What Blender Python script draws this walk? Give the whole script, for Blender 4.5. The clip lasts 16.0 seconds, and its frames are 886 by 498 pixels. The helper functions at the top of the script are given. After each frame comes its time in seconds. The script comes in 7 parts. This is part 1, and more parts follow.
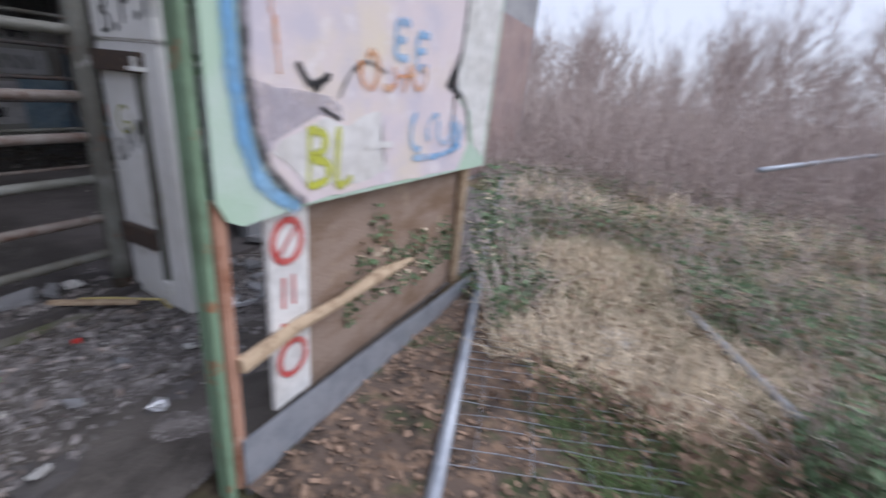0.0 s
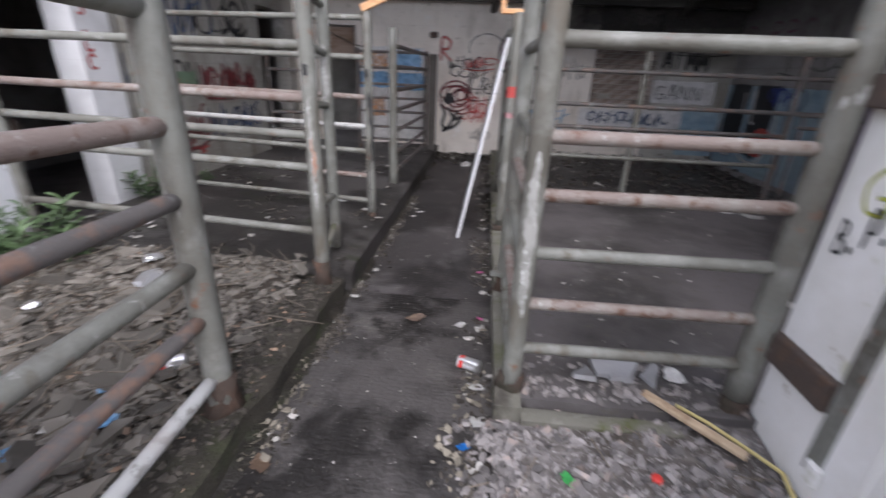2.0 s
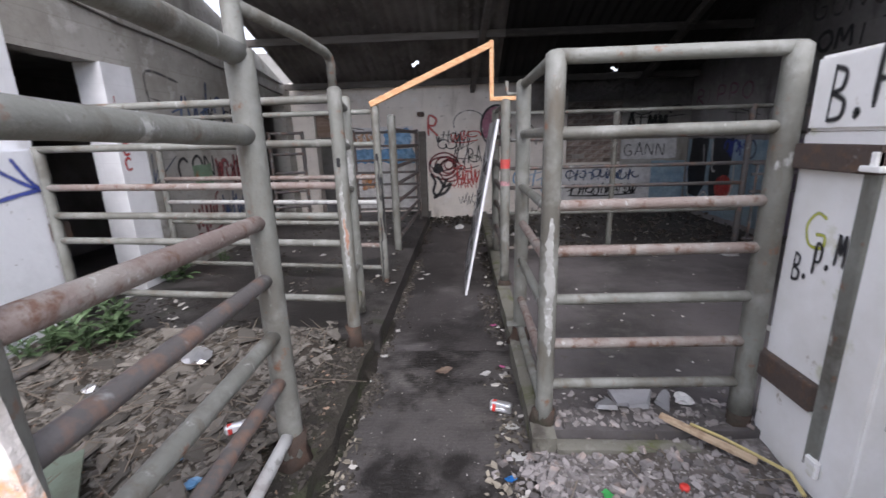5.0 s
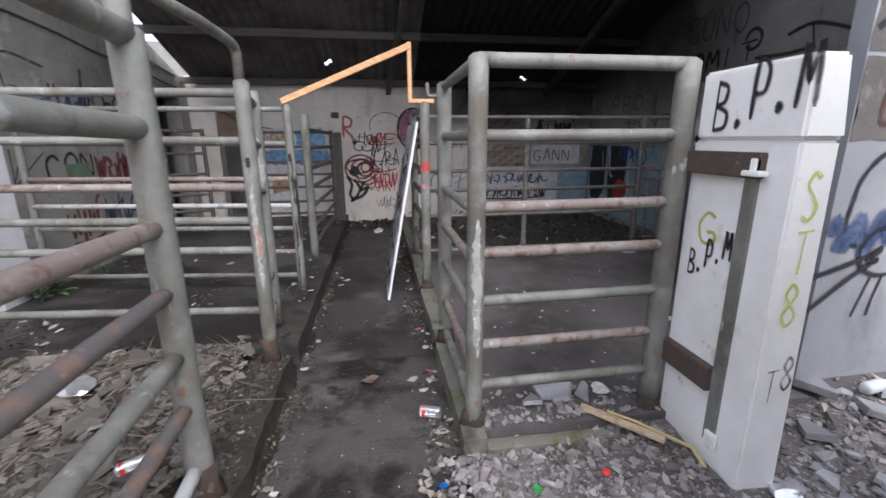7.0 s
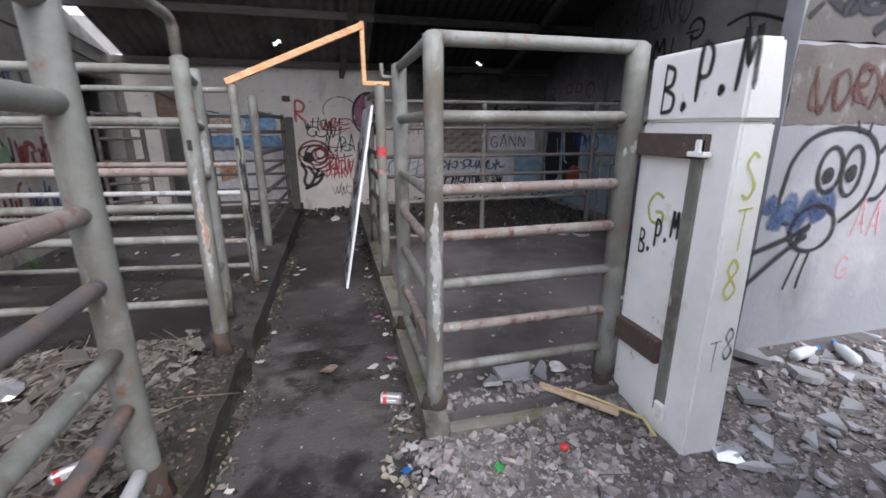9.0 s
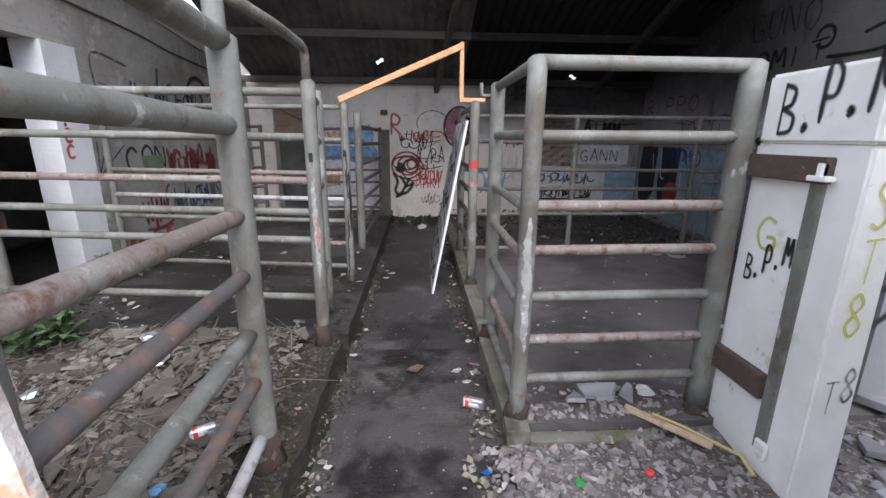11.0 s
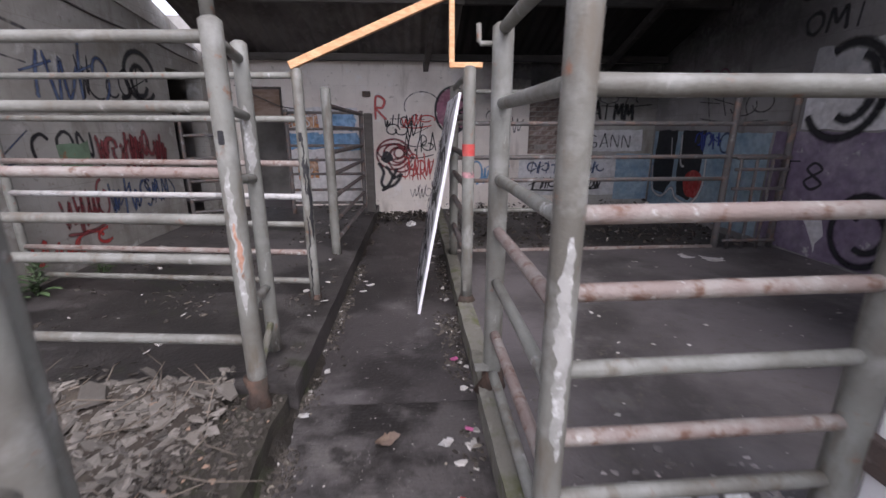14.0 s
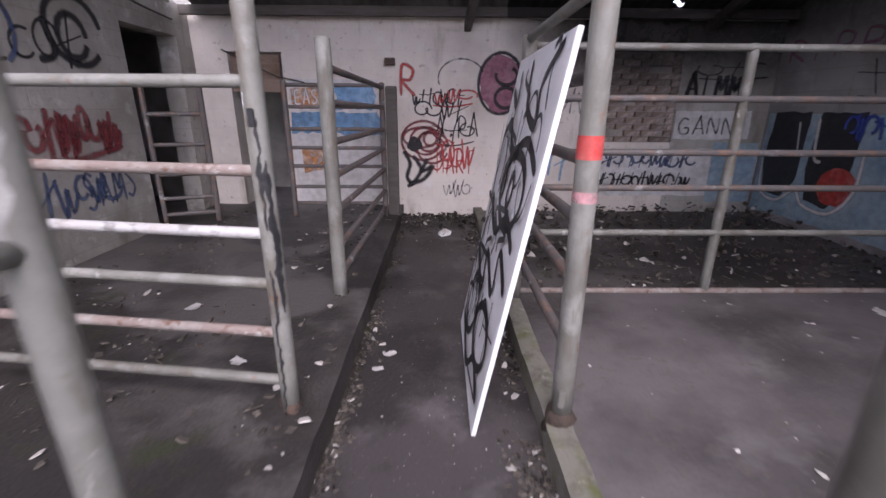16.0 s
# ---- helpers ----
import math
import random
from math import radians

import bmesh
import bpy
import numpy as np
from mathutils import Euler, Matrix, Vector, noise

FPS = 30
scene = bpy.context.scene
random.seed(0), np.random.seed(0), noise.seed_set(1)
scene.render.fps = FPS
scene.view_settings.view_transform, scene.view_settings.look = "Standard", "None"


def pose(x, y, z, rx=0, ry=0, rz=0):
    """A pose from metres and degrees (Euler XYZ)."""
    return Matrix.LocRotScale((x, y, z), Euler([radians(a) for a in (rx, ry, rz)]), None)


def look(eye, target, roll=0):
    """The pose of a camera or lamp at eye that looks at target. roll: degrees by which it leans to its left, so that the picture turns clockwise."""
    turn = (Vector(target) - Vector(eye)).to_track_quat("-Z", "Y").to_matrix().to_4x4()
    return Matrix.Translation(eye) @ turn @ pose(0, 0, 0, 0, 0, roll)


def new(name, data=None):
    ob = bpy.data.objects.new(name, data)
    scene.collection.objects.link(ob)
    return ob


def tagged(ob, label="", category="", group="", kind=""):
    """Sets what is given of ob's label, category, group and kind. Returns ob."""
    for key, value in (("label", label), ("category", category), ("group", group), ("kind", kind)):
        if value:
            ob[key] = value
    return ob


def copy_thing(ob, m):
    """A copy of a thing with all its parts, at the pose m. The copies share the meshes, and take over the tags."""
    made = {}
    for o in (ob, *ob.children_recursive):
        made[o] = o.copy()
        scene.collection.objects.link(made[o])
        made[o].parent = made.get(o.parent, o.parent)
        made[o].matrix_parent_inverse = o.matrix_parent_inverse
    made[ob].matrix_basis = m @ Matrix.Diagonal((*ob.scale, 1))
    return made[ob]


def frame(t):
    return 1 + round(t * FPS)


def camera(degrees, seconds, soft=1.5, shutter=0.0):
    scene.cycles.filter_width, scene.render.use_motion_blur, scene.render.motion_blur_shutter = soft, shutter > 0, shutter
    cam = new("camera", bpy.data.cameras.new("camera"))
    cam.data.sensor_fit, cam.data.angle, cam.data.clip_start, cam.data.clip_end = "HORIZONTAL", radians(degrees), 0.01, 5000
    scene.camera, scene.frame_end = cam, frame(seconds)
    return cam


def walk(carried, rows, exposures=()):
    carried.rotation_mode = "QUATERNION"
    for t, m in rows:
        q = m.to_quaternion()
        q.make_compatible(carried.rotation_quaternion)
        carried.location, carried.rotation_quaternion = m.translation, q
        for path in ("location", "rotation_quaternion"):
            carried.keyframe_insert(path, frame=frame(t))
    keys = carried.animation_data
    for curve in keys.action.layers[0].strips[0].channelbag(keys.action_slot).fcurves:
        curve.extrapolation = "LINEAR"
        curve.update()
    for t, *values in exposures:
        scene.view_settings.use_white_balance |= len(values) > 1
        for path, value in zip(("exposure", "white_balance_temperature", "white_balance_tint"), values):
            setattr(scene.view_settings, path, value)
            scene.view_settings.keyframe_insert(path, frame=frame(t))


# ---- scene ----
cam = camera(91.9, 16.0, soft=1.5, shutter=0.5)
PATH = [
    (0, (0.196, -0.644, 1.406), (1.9, 0.134, 0.706), 5.7),
    (0.5, (0.266, -0.258, 1.409), (1.575, 1.051, 0.652), 3.6),
    (1, (0.363, 0.047, 1.402), (1.106, 1.743, 0.644), 2.0),
    (1.5, (0.363, 0.33, 1.389), (0.658, 2.156, 0.63), 3.6),
    (2, (0.363, 0.502, 1.392), (0.21, 2.341, 0.619), 2.4),
    (2.5, (0.347, 0.598, 1.402), (-0.251, 2.369, 0.69), 2.4),
    (3, (0.288, 0.484, 1.416), (-0.359, 2.249, 0.732), 0.6),
    (3.5, (0.256, 0.331, 1.444), (-0.392, 2.1, 0.772), -1.4),
    (4, (0.321, 0.242, 1.484), (-0.291, 2.049, 0.883), -1.2),
    (4.5, (0.273, 0.19, 1.506), (-0.087, 2.083, 0.968), -1.1),
    (4.7, (0.214, 0.175, 1.502), (-0.026, 2.093, 0.989), -1.4),
    (6.8, (0.124, 0.195, 1.483), (0.361, 2.119, 0.993), -0.1),
    (7, (0.142, 0.227, 1.483), (0.425, 2.144, 0.987), -0.3),
    (7.5, (0.245, 0.337, 1.479), (0.579, 2.24, 0.963), -1.3),
    (8, (0.32, 0.36, 1.469), (0.819, 2.224, 0.944), -1.4),
    (8.5, (0.263, 0.316, 1.481), (0.775, 2.171, 0.936), -1.6),
    (9, (0.152, 0.245, 1.458), (0.616, 2.111, 0.908), 0.0),
    (9.5, (0.1, 0.19, 1.477), (0.428, 2.083, 0.919), 0.2),
    (10, (0.071, 0.156, 1.486), (0.268, 2.07, 0.939), 0.2),
    (10.2, (0.065, 0.15, 1.486), (0.223, 2.069, 0.947), 0.3),
    (12.3, (0.162, 0.275, 1.491), (0.252, 2.216, 1.015), 0.6),
    (12.5, (0.219, 0.364, 1.481), (0.313, 2.303, 1.001), 0.6),
    (13, (0.286, 0.487, 1.465), (0.405, 2.422, 0.974), 0.4),
    (13.5, (0.236, 0.738, 1.439), (0.357, 2.664, 0.914), 0.1),
    (14, (0.183, 1.014, 1.402), (0.304, 2.935, 0.856), 0.0),
    (14.5, (0.136, 1.415, 1.411), (0.245, 3.334, 0.856), 0.3),
    (15, (0.012, 1.766, 1.38), (0.108, 3.681, 0.81), 0.6),
    (15.5, (-0.02, 2.131, 1.362), (0.048, 4.04, 0.769), 0.5),
    (16, (0.036, 2.557, 1.374), (0.055, 4.457, 0.75), 0.4),
]
EXPOSURES = [(0, -0.4, 6000, 14), (0.4, -0.45, 6000, 14), (0.8, -0.35, 6050, 14), (1.1, -0.05, 6100, 16), (1.5, 0.6, 6200, 15), (3, 0.7, 6250, 17), (7, 0.68, 6200, 14), (12.5, 0.73, 6150, 14), (14, 0.8, 6250, 21), (16, 1.12, 6250, 27)]
walk(cam, [(t, look(eye, target, roll)) for t, eye, target, roll in PATH], EXPOSURES)

# ---- light ----
world = bpy.data.worlds.new("sky")
scene.world = world
world.use_nodes = True
wn = world.node_tree.nodes
sky = wn.new("ShaderNodeTexSky")
sky.sky_type = "NISHITA"
sky.sun_disc = False
sky.sun_elevation = radians(45)
sky.sun_rotation = radians(168)
sky.air_density, sky.dust_density, sky.ozone_density = 1.0, 1.0, 2.0
veil = wn.new("ShaderNodeMix")
veil.data_type = "RGBA"
veil.inputs["Factor"].default_value = 0.8
veil.inputs[7].default_value = (8.2, 8.5, 9.4, 1)
world.node_tree.links.new(sky.outputs[0], veil.inputs[6])
world.node_tree.links.new(veil.outputs[2], wn["Background"].inputs[0])
wn["Background"].inputs[1].default_value = 0.15
sun_data = bpy.data.lights.new("sun", "SUN")
sun_data.energy, sun_data.angle, sun_data.color = 2.6, radians(50), (1.0, 0.97, 0.94)
sun = new("sun", sun_data)
sun.matrix_world = look((2.6, -9.4, 12.6), (0, 3, 0))


# ---- materials ----
def mat(name, base, rough=0.8, metal=0.0, vary=(), bump=0.0, bump_scale=60.0, random_tint=0.0, spec=0.4, blocks=0.0, spray=0.0, grooves=0.0):
    """A surface: a base colour, patches of other colours (colour, scale, low, high, detail), fine relief."""
    m = bpy.data.materials.new(name)
    m.use_nodes = True
    nt = m.node_tree
    n, link = nt.nodes, nt.links.new
    bsdf = n["Principled BSDF"]
    bsdf.inputs["Roughness"].default_value = rough
    bsdf.inputs["Metallic"].default_value = metal
    bsdf.inputs["Specular IOR Level"].default_value = spec
    co = n.new("ShaderNodeTexCoord").outputs["Object"]
    rgb = n.new("ShaderNodeRGB")
    rgb.outputs[0].default_value = (*base, 1)
    out = rgb.outputs[0]
    for k, (colour, scale, low, high, detail) in enumerate(vary):
        tex = n.new("ShaderNodeTexNoise")
        tex.inputs["Detail"].default_value = detail
        tex.inputs["Roughness"].default_value = 0.62
        stretch = n.new("ShaderNodeMapping")
        sc = scale if isinstance(scale, tuple) else (scale, scale, scale)
        stretch.inputs["Scale"].default_value = sc
        stretch.inputs["Location"].default_value = (3.1 * k, 1.7 * k, 5.3 * k)
        link(co, stretch.inputs["Vector"])
        link(stretch.outputs[0], tex.inputs["Vector"])
        tex.inputs["Scale"].default_value = 1.0
        ramp = n.new("ShaderNodeMapRange")
        ramp.inputs["From Min"].default_value, ramp.inputs["From Max"].default_value = low, high
        link(tex.outputs["Fac"], ramp.inputs["Value"])
        mix = n.new("ShaderNodeMix")
        mix.data_type = "RGBA"
        mix.inputs["B"].default_value = (0, 0, 0, 1)
        link(ramp.outputs[0], mix.inputs["Factor"])
        link(out, mix.inputs[6])
        mix.inputs[7].default_value = (*colour, 1)
        out = mix.outputs[2]
    if random_tint:
        info = n.new("ShaderNodeObjectInfo")
        geo = n.new("ShaderNodeNewGeometry")
        add = n.new("ShaderNodeMath")
        add.operation = "ADD"
        link(info.outputs["Random"], add.inputs[0])
        link(geo.outputs["Random Per Island"], add.inputs[1])
        frac = n.new("ShaderNodeMath")
        frac.operation = "FRACT"
        link(add.outputs[0], frac.inputs[0])
        mr = n.new("ShaderNodeMapRange")
        mr.inputs["To Min"].default_value, mr.inputs["To Max"].default_value = 1 - random_tint, 1 + random_tint
        link(frac.outputs[0], mr.inputs["Value"])
        hsv = n.new("ShaderNodeHueSaturation")
        link(mr.outputs[0], hsv.inputs["Value"])
        link(out, hsv.inputs["Color"])
        out = hsv.outputs[0]
    joints = None
    if blocks:
        sep, com = n.new("ShaderNodeSeparateXYZ"), n.new("ShaderNodeCombineXYZ")
        link(co, sep.inputs[0])
        add = n.new("ShaderNodeMath")
        add.operation = "ADD"
        link(sep.outputs[0], add.inputs[0])
        link(sep.outputs[1], add.inputs[1])
        link(add.outputs[0], com.inputs[0])
        link(sep.outputs[2], com.inputs[1])
        joints = n.new("ShaderNodeTexBrick")
        joints.inputs["Scale"].default_value = 1.0
        joints.inputs["Brick Width"].default_value, joints.inputs["Row Height"].default_value = 0.45, 0.225
        joints.inputs["Mortar Size"].default_value, joints.inputs["Mortar Smooth"].default_value = 0.006, 0.6
        link(com.outputs[0], joints.inputs["Vector"])
        dim = n.new("ShaderNodeMix")
        dim.data_type = "RGBA"
        mul = n.new("ShaderNodeMath")
        mul.operation = "MULTIPLY"
        mul.inputs[1].default_value = blocks
        link(joints.outputs["Fac"], mul.inputs[0])
        link(mul.outputs[0], dim.inputs["Factor"])
        link(out, dim.inputs[6])
        dim.inputs[7].default_value = (base[0] * 0.4, base[1] * 0.37, base[2] * 0.33, 1)
        out = dim.outputs[2]
    ridges = None
    if grooves:
        ridges = n.new("ShaderNodeTexWave")
        ridges.bands_direction = "Y"
        ridges.inputs["Scale"].default_value, ridges.inputs["Distortion"].default_value = 12.0, 7.0
        ridges.inputs["Detail"].default_value, ridges.inputs["Detail Scale"].default_value = 5, 2.2
        link(co, ridges.inputs["Vector"])
        low = n.new("ShaderNodeMapRange")
        low.inputs["From Min"].default_value, low.inputs["From Max"].default_value = 0.45, 0.05
        low.inputs["To Max"].default_value = grooves
        link(ridges.outputs["Fac"], low.inputs["Value"])
        silt = n.new("ShaderNodeMix")
        silt.data_type = "RGBA"
        link(low.outputs[0], silt.inputs["Factor"])
        link(out, silt.inputs[6])
        silt.inputs[7].default_value = (base[0] * 0.3, base[1] * 0.29, base[2] * 0.27, 1)
        out = silt.outputs[2]
    link(out, bsdf.inputs["Base Color"])
    if spray:
        uv, sep = n.new("ShaderNodeUVMap"), n.new("ShaderNodeSeparateXYZ")
        link(uv.outputs[0], sep.inputs[0])
        side = n.new("ShaderNodeMath")
        side.operation = "ABSOLUTE"
        link(sep.outputs[0], side.inputs[0])
        fade = n.new("ShaderNodeMapRange")
        fade.inputs["From Min"].default_value, fade.inputs["From Max"].default_value = 0.35, 1.0
        fade.inputs["To Min"].default_value, fade.inputs["To Max"].default_value = 1.0, 0.0
        link(side.outputs[0], fade.inputs["Value"])
        speck = n.new("ShaderNodeTexNoise")
        speck.inputs["Scale"].default_value, speck.inputs["Detail"].default_value = 16, 7
        link(co, speck.inputs["Vector"])
        gaps = n.new("ShaderNodeMapRange")
        gaps.inputs["From Min"].default_value, gaps.inputs["From Max"].default_value = 0.36, 0.6
        gaps.inputs["To Min"].default_value, gaps.inputs["To Max"].default_value = 1.0 - spray * 0.6, 1.0 - spray * 0.15
        link(speck.outputs["Fac"], gaps.inputs["Value"])
        cover = n.new("ShaderNodeMath")
        cover.operation = "MULTIPLY"
        link(fade.outputs[0], cover.inputs[0])
        link(gaps.outputs[0], cover.inputs[1])
        link(cover.outputs[0], bsdf.inputs["Alpha"])
    if bump:
        tex = n.new("ShaderNodeTexNoise")
        tex.inputs["Scale"].default_value = bump_scale
        tex.inputs["Detail"].default_value = 6
        link(co, tex.inputs["Vector"])
        b = n.new("ShaderNodeBump")
        b.inputs["Strength"].default_value = bump
        b.inputs["Distance"].default_value = 0.01
        link(tex.outputs["Fac"], b.inputs["Height"])
        if joints:
            groove = n.new("ShaderNodeBump")
            groove.inputs["Strength"].default_value, groove.inputs["Distance"].default_value = min(0.6, blocks * 2), 0.006
            groove.invert = True
            link(joints.outputs["Fac"], groove.inputs["Height"])
            link(b.outputs[0], groove.inputs["Normal"])
            b = groove
        if ridges:
            rib = n.new("ShaderNodeBump")
            rib.inputs["Strength"].default_value, rib.inputs["Distance"].default_value = 0.16, 0.004
            link(ridges.outputs["Fac"], rib.inputs["Height"])
            link(b.outputs[0], rib.inputs["Normal"])
            b = rib
        link(b.outputs[0], bsdf.inputs["Normal"])
    return m


PIPE = mat("worn_grey_paint", (0.205, 0.208, 0.185), 0.55, vary=[((0.12, 0.113, 0.095), 2.2, 0.42, 0.64, 7), ((0.26, 0.262, 0.24), 6, 0.5, 0.7, 4), ((0.13, 0.115, 0.09), (11, 11, 3), 0.55, 0.68, 7), ((0.46, 0.46, 0.44), (9, 9, 4), 0.64, 0.7, 6), ((0.2, 0.1, 0.06), 14, 0.62, 0.72, 8), ((0.17, 0.16, 0.13), 40, 0.6, 0.75, 5)], bump=0.25, bump_scale=90)
PIPE_RUST = mat("flaking_red_lead_paint", (0.225, 0.178, 0.158), 0.65, vary=[((0.29, 0.265, 0.24), 7, 0.46, 0.62, 7), ((0.4, 0.385, 0.36), 26, 0.62, 0.68, 6), ((0.15, 0.085, 0.06), 17, 0.55, 0.66, 8)], bump=0.4, bump_scale=110)
PIPE_WHITE = mat("chipped_white_paint", (0.44, 0.44, 0.43), 0.55, vary=[((0.26, 0.255, 0.24), 16, 0.52, 0.6, 7), ((0.4, 0.37, 0.35), 5, 0.45, 0.7, 4)], bump=0.2)
PIPE_WORN = mat("thin_worn_paint", (0.36, 0.355, 0.335), 0.6, vary=[((0.26, 0.26, 0.24), 13, 0.46, 0.6, 7), ((0.52, 0.52, 0.51), 30, 0.56, 0.66, 5), ((0.3, 0.16, 0.08), 7, 0.6, 0.68, 7)], bump=0.25)
PIPE_DARK = mat("dark_bare_steel_rail", (0.12, 0.11, 0.105), 0.6, vary=[((0.2, 0.13, 0.1), 12, 0.5, 0.65, 7), ((0.28, 0.28, 0.27), 7, 0.6, 0.68, 5)], bump=0.3)
RUST = mat("rusted_steel", (0.09, 0.068, 0.058), 0.85, vary=[((0.14, 0.085, 0.055), 18, 0.5, 0.68, 8), ((0.3, 0.28, 0.26), 9, 0.6, 0.7, 6)], bump=0.6)
FOOT = mat("dirt_caked_rust", (0.06, 0.043, 0.034), 0.9, vary=[((0.1, 0.06, 0.042), 9, 0.5, 0.68, 7), ((0.035, 0.032, 0.022), 4, 0.5, 0.66, 6)], bump=0.8, bump_scale=70)
LANE = mat("damp_concrete_lane", (0.085, 0.078, 0.075), 0.42, vary=[((0.14, 0.13, 0.12), 2.6, 0.55, 0.72, 8), ((0.022, 0.02, 0.019), 1.7, 0.47, 0.57, 8), ((0.035, 0.032, 0.03), 5.5, 0.56, 0.66, 7), ((0.2, 0.19, 0.175), 55, 0.66, 0.72, 3)], bump=0.5, bump_scale=45, grooves=0.16)
LANE_REAR = mat("smeared_concrete_lane", (0.058, 0.052, 0.051), 0.5, vary=[((0.13, 0.12, 0.118), 2.2, 0.52, 0.72, 8), ((0.03, 0.027, 0.026), 1.5, 0.48, 0.58, 8), ((0.045, 0.04, 0.039), 7, 0.57, 0.66, 6), ((0.2, 0.19, 0.18), 60, 0.66, 0.72, 3)], bump=0.45, bump_scale=45)
SILT_DRY = mat("trodden_dark_soil", (0.12, 0.106, 0.096), 0.9, vary=[((0.055, 0.048, 0.042), 2.4, 0.46, 0.62, 8), ((0.13, 0.115, 0.1), 21, 0.56, 0.68, 6)], bump=0.9, bump_scale=55)
# gutter soil, blackened to carry the shade of the kerb's upright face
GUTTER_SHADE = mat("gutter_soil_and_shade", (0.022, 0.019, 0.015), 0.55, vary=[((0.05, 0.043, 0.033), 14, 0.52, 0.68, 7), ((0.03, 0.036, 0.015), 5, 0.55, 0.68, 6)], bump=0.9, bump_scale=70)
SLAB_WET = mat("wet_dirty_concrete", (0.085, 0.078, 0.074), 0.5, vary=[((0.03, 0.027, 0.025), 0.85, 0.46, 0.52, 9), ((0.05, 0.045, 0.042), 2.1, 0.5, 0.62, 8), ((0.1, 0.092, 0.088), 2.8, 0.58, 0.76, 8), ((0.035, 0.04, 0.022), 3.3, 0.6, 0.7, 6)], bump=0.5, bump_scale=50)
SLAB = mat("old_concrete_floor", (0.125, 0.113, 0.112), 0.6, vary=[((0.055, 0.05, 0.048), 1.1, 0.44, 0.62, 8), ((0.15, 0.142, 0.136), 3.1, 0.56, 0.76, 8), ((0.1, 0.09, 0.075), 22, 0.58, 0.7, 4)], bump=0.4, bump_scale=50)
KERB_DIRT = mat("soil_stained_concrete", (0.042, 0.037, 0.028), 0.9, vary=[((0.04, 0.048, 0.02), 4, 0.5, 0.68, 7), ((0.085, 0.076, 0.062), 11, 0.58, 0.7, 8), ((0.02, 0.017, 0.013), 2.5, 0.48, 0.64, 7)], bump=1.0, bump_scale=60)
MOSS = mat("mossy_concrete_kerb", (0.17, 0.163, 0.135), 0.9, vary=[((0.1, 0.108, 0.045), 6, 0.5, 0.68, 7), ((0.07, 0.062, 0.052), 4, 0.55, 0.7, 6), ((0.24, 0.235, 0.2), 13, 0.58, 0.7, 6)], bump=0.7, bump_scale=60)
SOIL = mat("dark_soil", (0.055, 0.044, 0.034), 0.95, vary=[((0.1, 0.085, 0.065), 7, 0.45, 0.7, 8), ((0.03, 0.025, 0.02), 2, 0.45, 0.65, 5)], bump=0.9, bump_scale=40)
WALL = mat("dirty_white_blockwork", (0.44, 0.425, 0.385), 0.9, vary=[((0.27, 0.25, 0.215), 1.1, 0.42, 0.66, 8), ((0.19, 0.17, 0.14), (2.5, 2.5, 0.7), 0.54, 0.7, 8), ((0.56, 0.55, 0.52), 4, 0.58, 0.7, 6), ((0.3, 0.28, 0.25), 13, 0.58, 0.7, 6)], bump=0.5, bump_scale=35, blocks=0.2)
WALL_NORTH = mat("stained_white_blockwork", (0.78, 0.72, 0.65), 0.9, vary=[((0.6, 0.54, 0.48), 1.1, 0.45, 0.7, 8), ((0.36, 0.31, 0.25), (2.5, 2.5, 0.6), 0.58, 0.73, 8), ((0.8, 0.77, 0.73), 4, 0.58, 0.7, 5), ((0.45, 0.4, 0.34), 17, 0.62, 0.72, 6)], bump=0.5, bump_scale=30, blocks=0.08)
WALL_EAST = mat("dark_mottled_blockwork", (0.3, 0.285, 0.275), 0.9, vary=[((0.18, 0.17, 0.16), 0.9, 0.42, 0.64, 7), ((0.42, 0.4, 0.39), 1.6, 0.58, 0.72, 7), ((0.1, 0.09, 0.08), (2.5, 2.5, 0.6), 0.58, 0.72, 8)], bump=0.35, bump_scale=35, blocks=0.25)
BASE_WHITE = mat("white_rendered_base", (0.84, 0.85, 0.88), 0.85, vary=[((0.66, 0.67, 0.69), 1.4, 0.45, 0.75, 6), ((0.45, 0.41, 0.35), (3, 3, 0.6), 0.64, 0.74, 8), ((0.4, 0.38, 0.36), 22, 0.66, 0.72, 6)], bump=0.3, bump_scale=24)
WALL_WHITE = mat("white_painted_render", (0.86, 0.86, 0.87), 0.85, vary=[((0.62, 0.62, 0.62), 1.4, 0.45, 0.75, 6), ((0.45, 0.41, 0.35), (3, 3, 0.6), 0.62, 0.74, 8)], bump=0.25, bump_scale=30, blocks=0.07)
PIER_WHITE = mat("white_painted_concrete", (0.9, 0.89, 0.87), 0.75, vary=[((0.78, 0.765, 0.72), 2.2, 0.48, 0.72, 7), ((0.42, 0.37, 0.29), 9, 0.66, 0.74, 8), ((0.6, 0.6, 0.45), 3.5, 0.64, 0.72, 6)], bump=0.25, bump_scale=30)
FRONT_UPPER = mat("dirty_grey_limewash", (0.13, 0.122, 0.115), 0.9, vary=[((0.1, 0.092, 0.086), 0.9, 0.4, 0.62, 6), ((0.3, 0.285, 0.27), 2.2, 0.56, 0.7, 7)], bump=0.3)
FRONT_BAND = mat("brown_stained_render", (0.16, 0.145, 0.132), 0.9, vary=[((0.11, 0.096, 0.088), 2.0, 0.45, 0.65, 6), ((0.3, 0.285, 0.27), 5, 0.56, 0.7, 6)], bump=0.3)
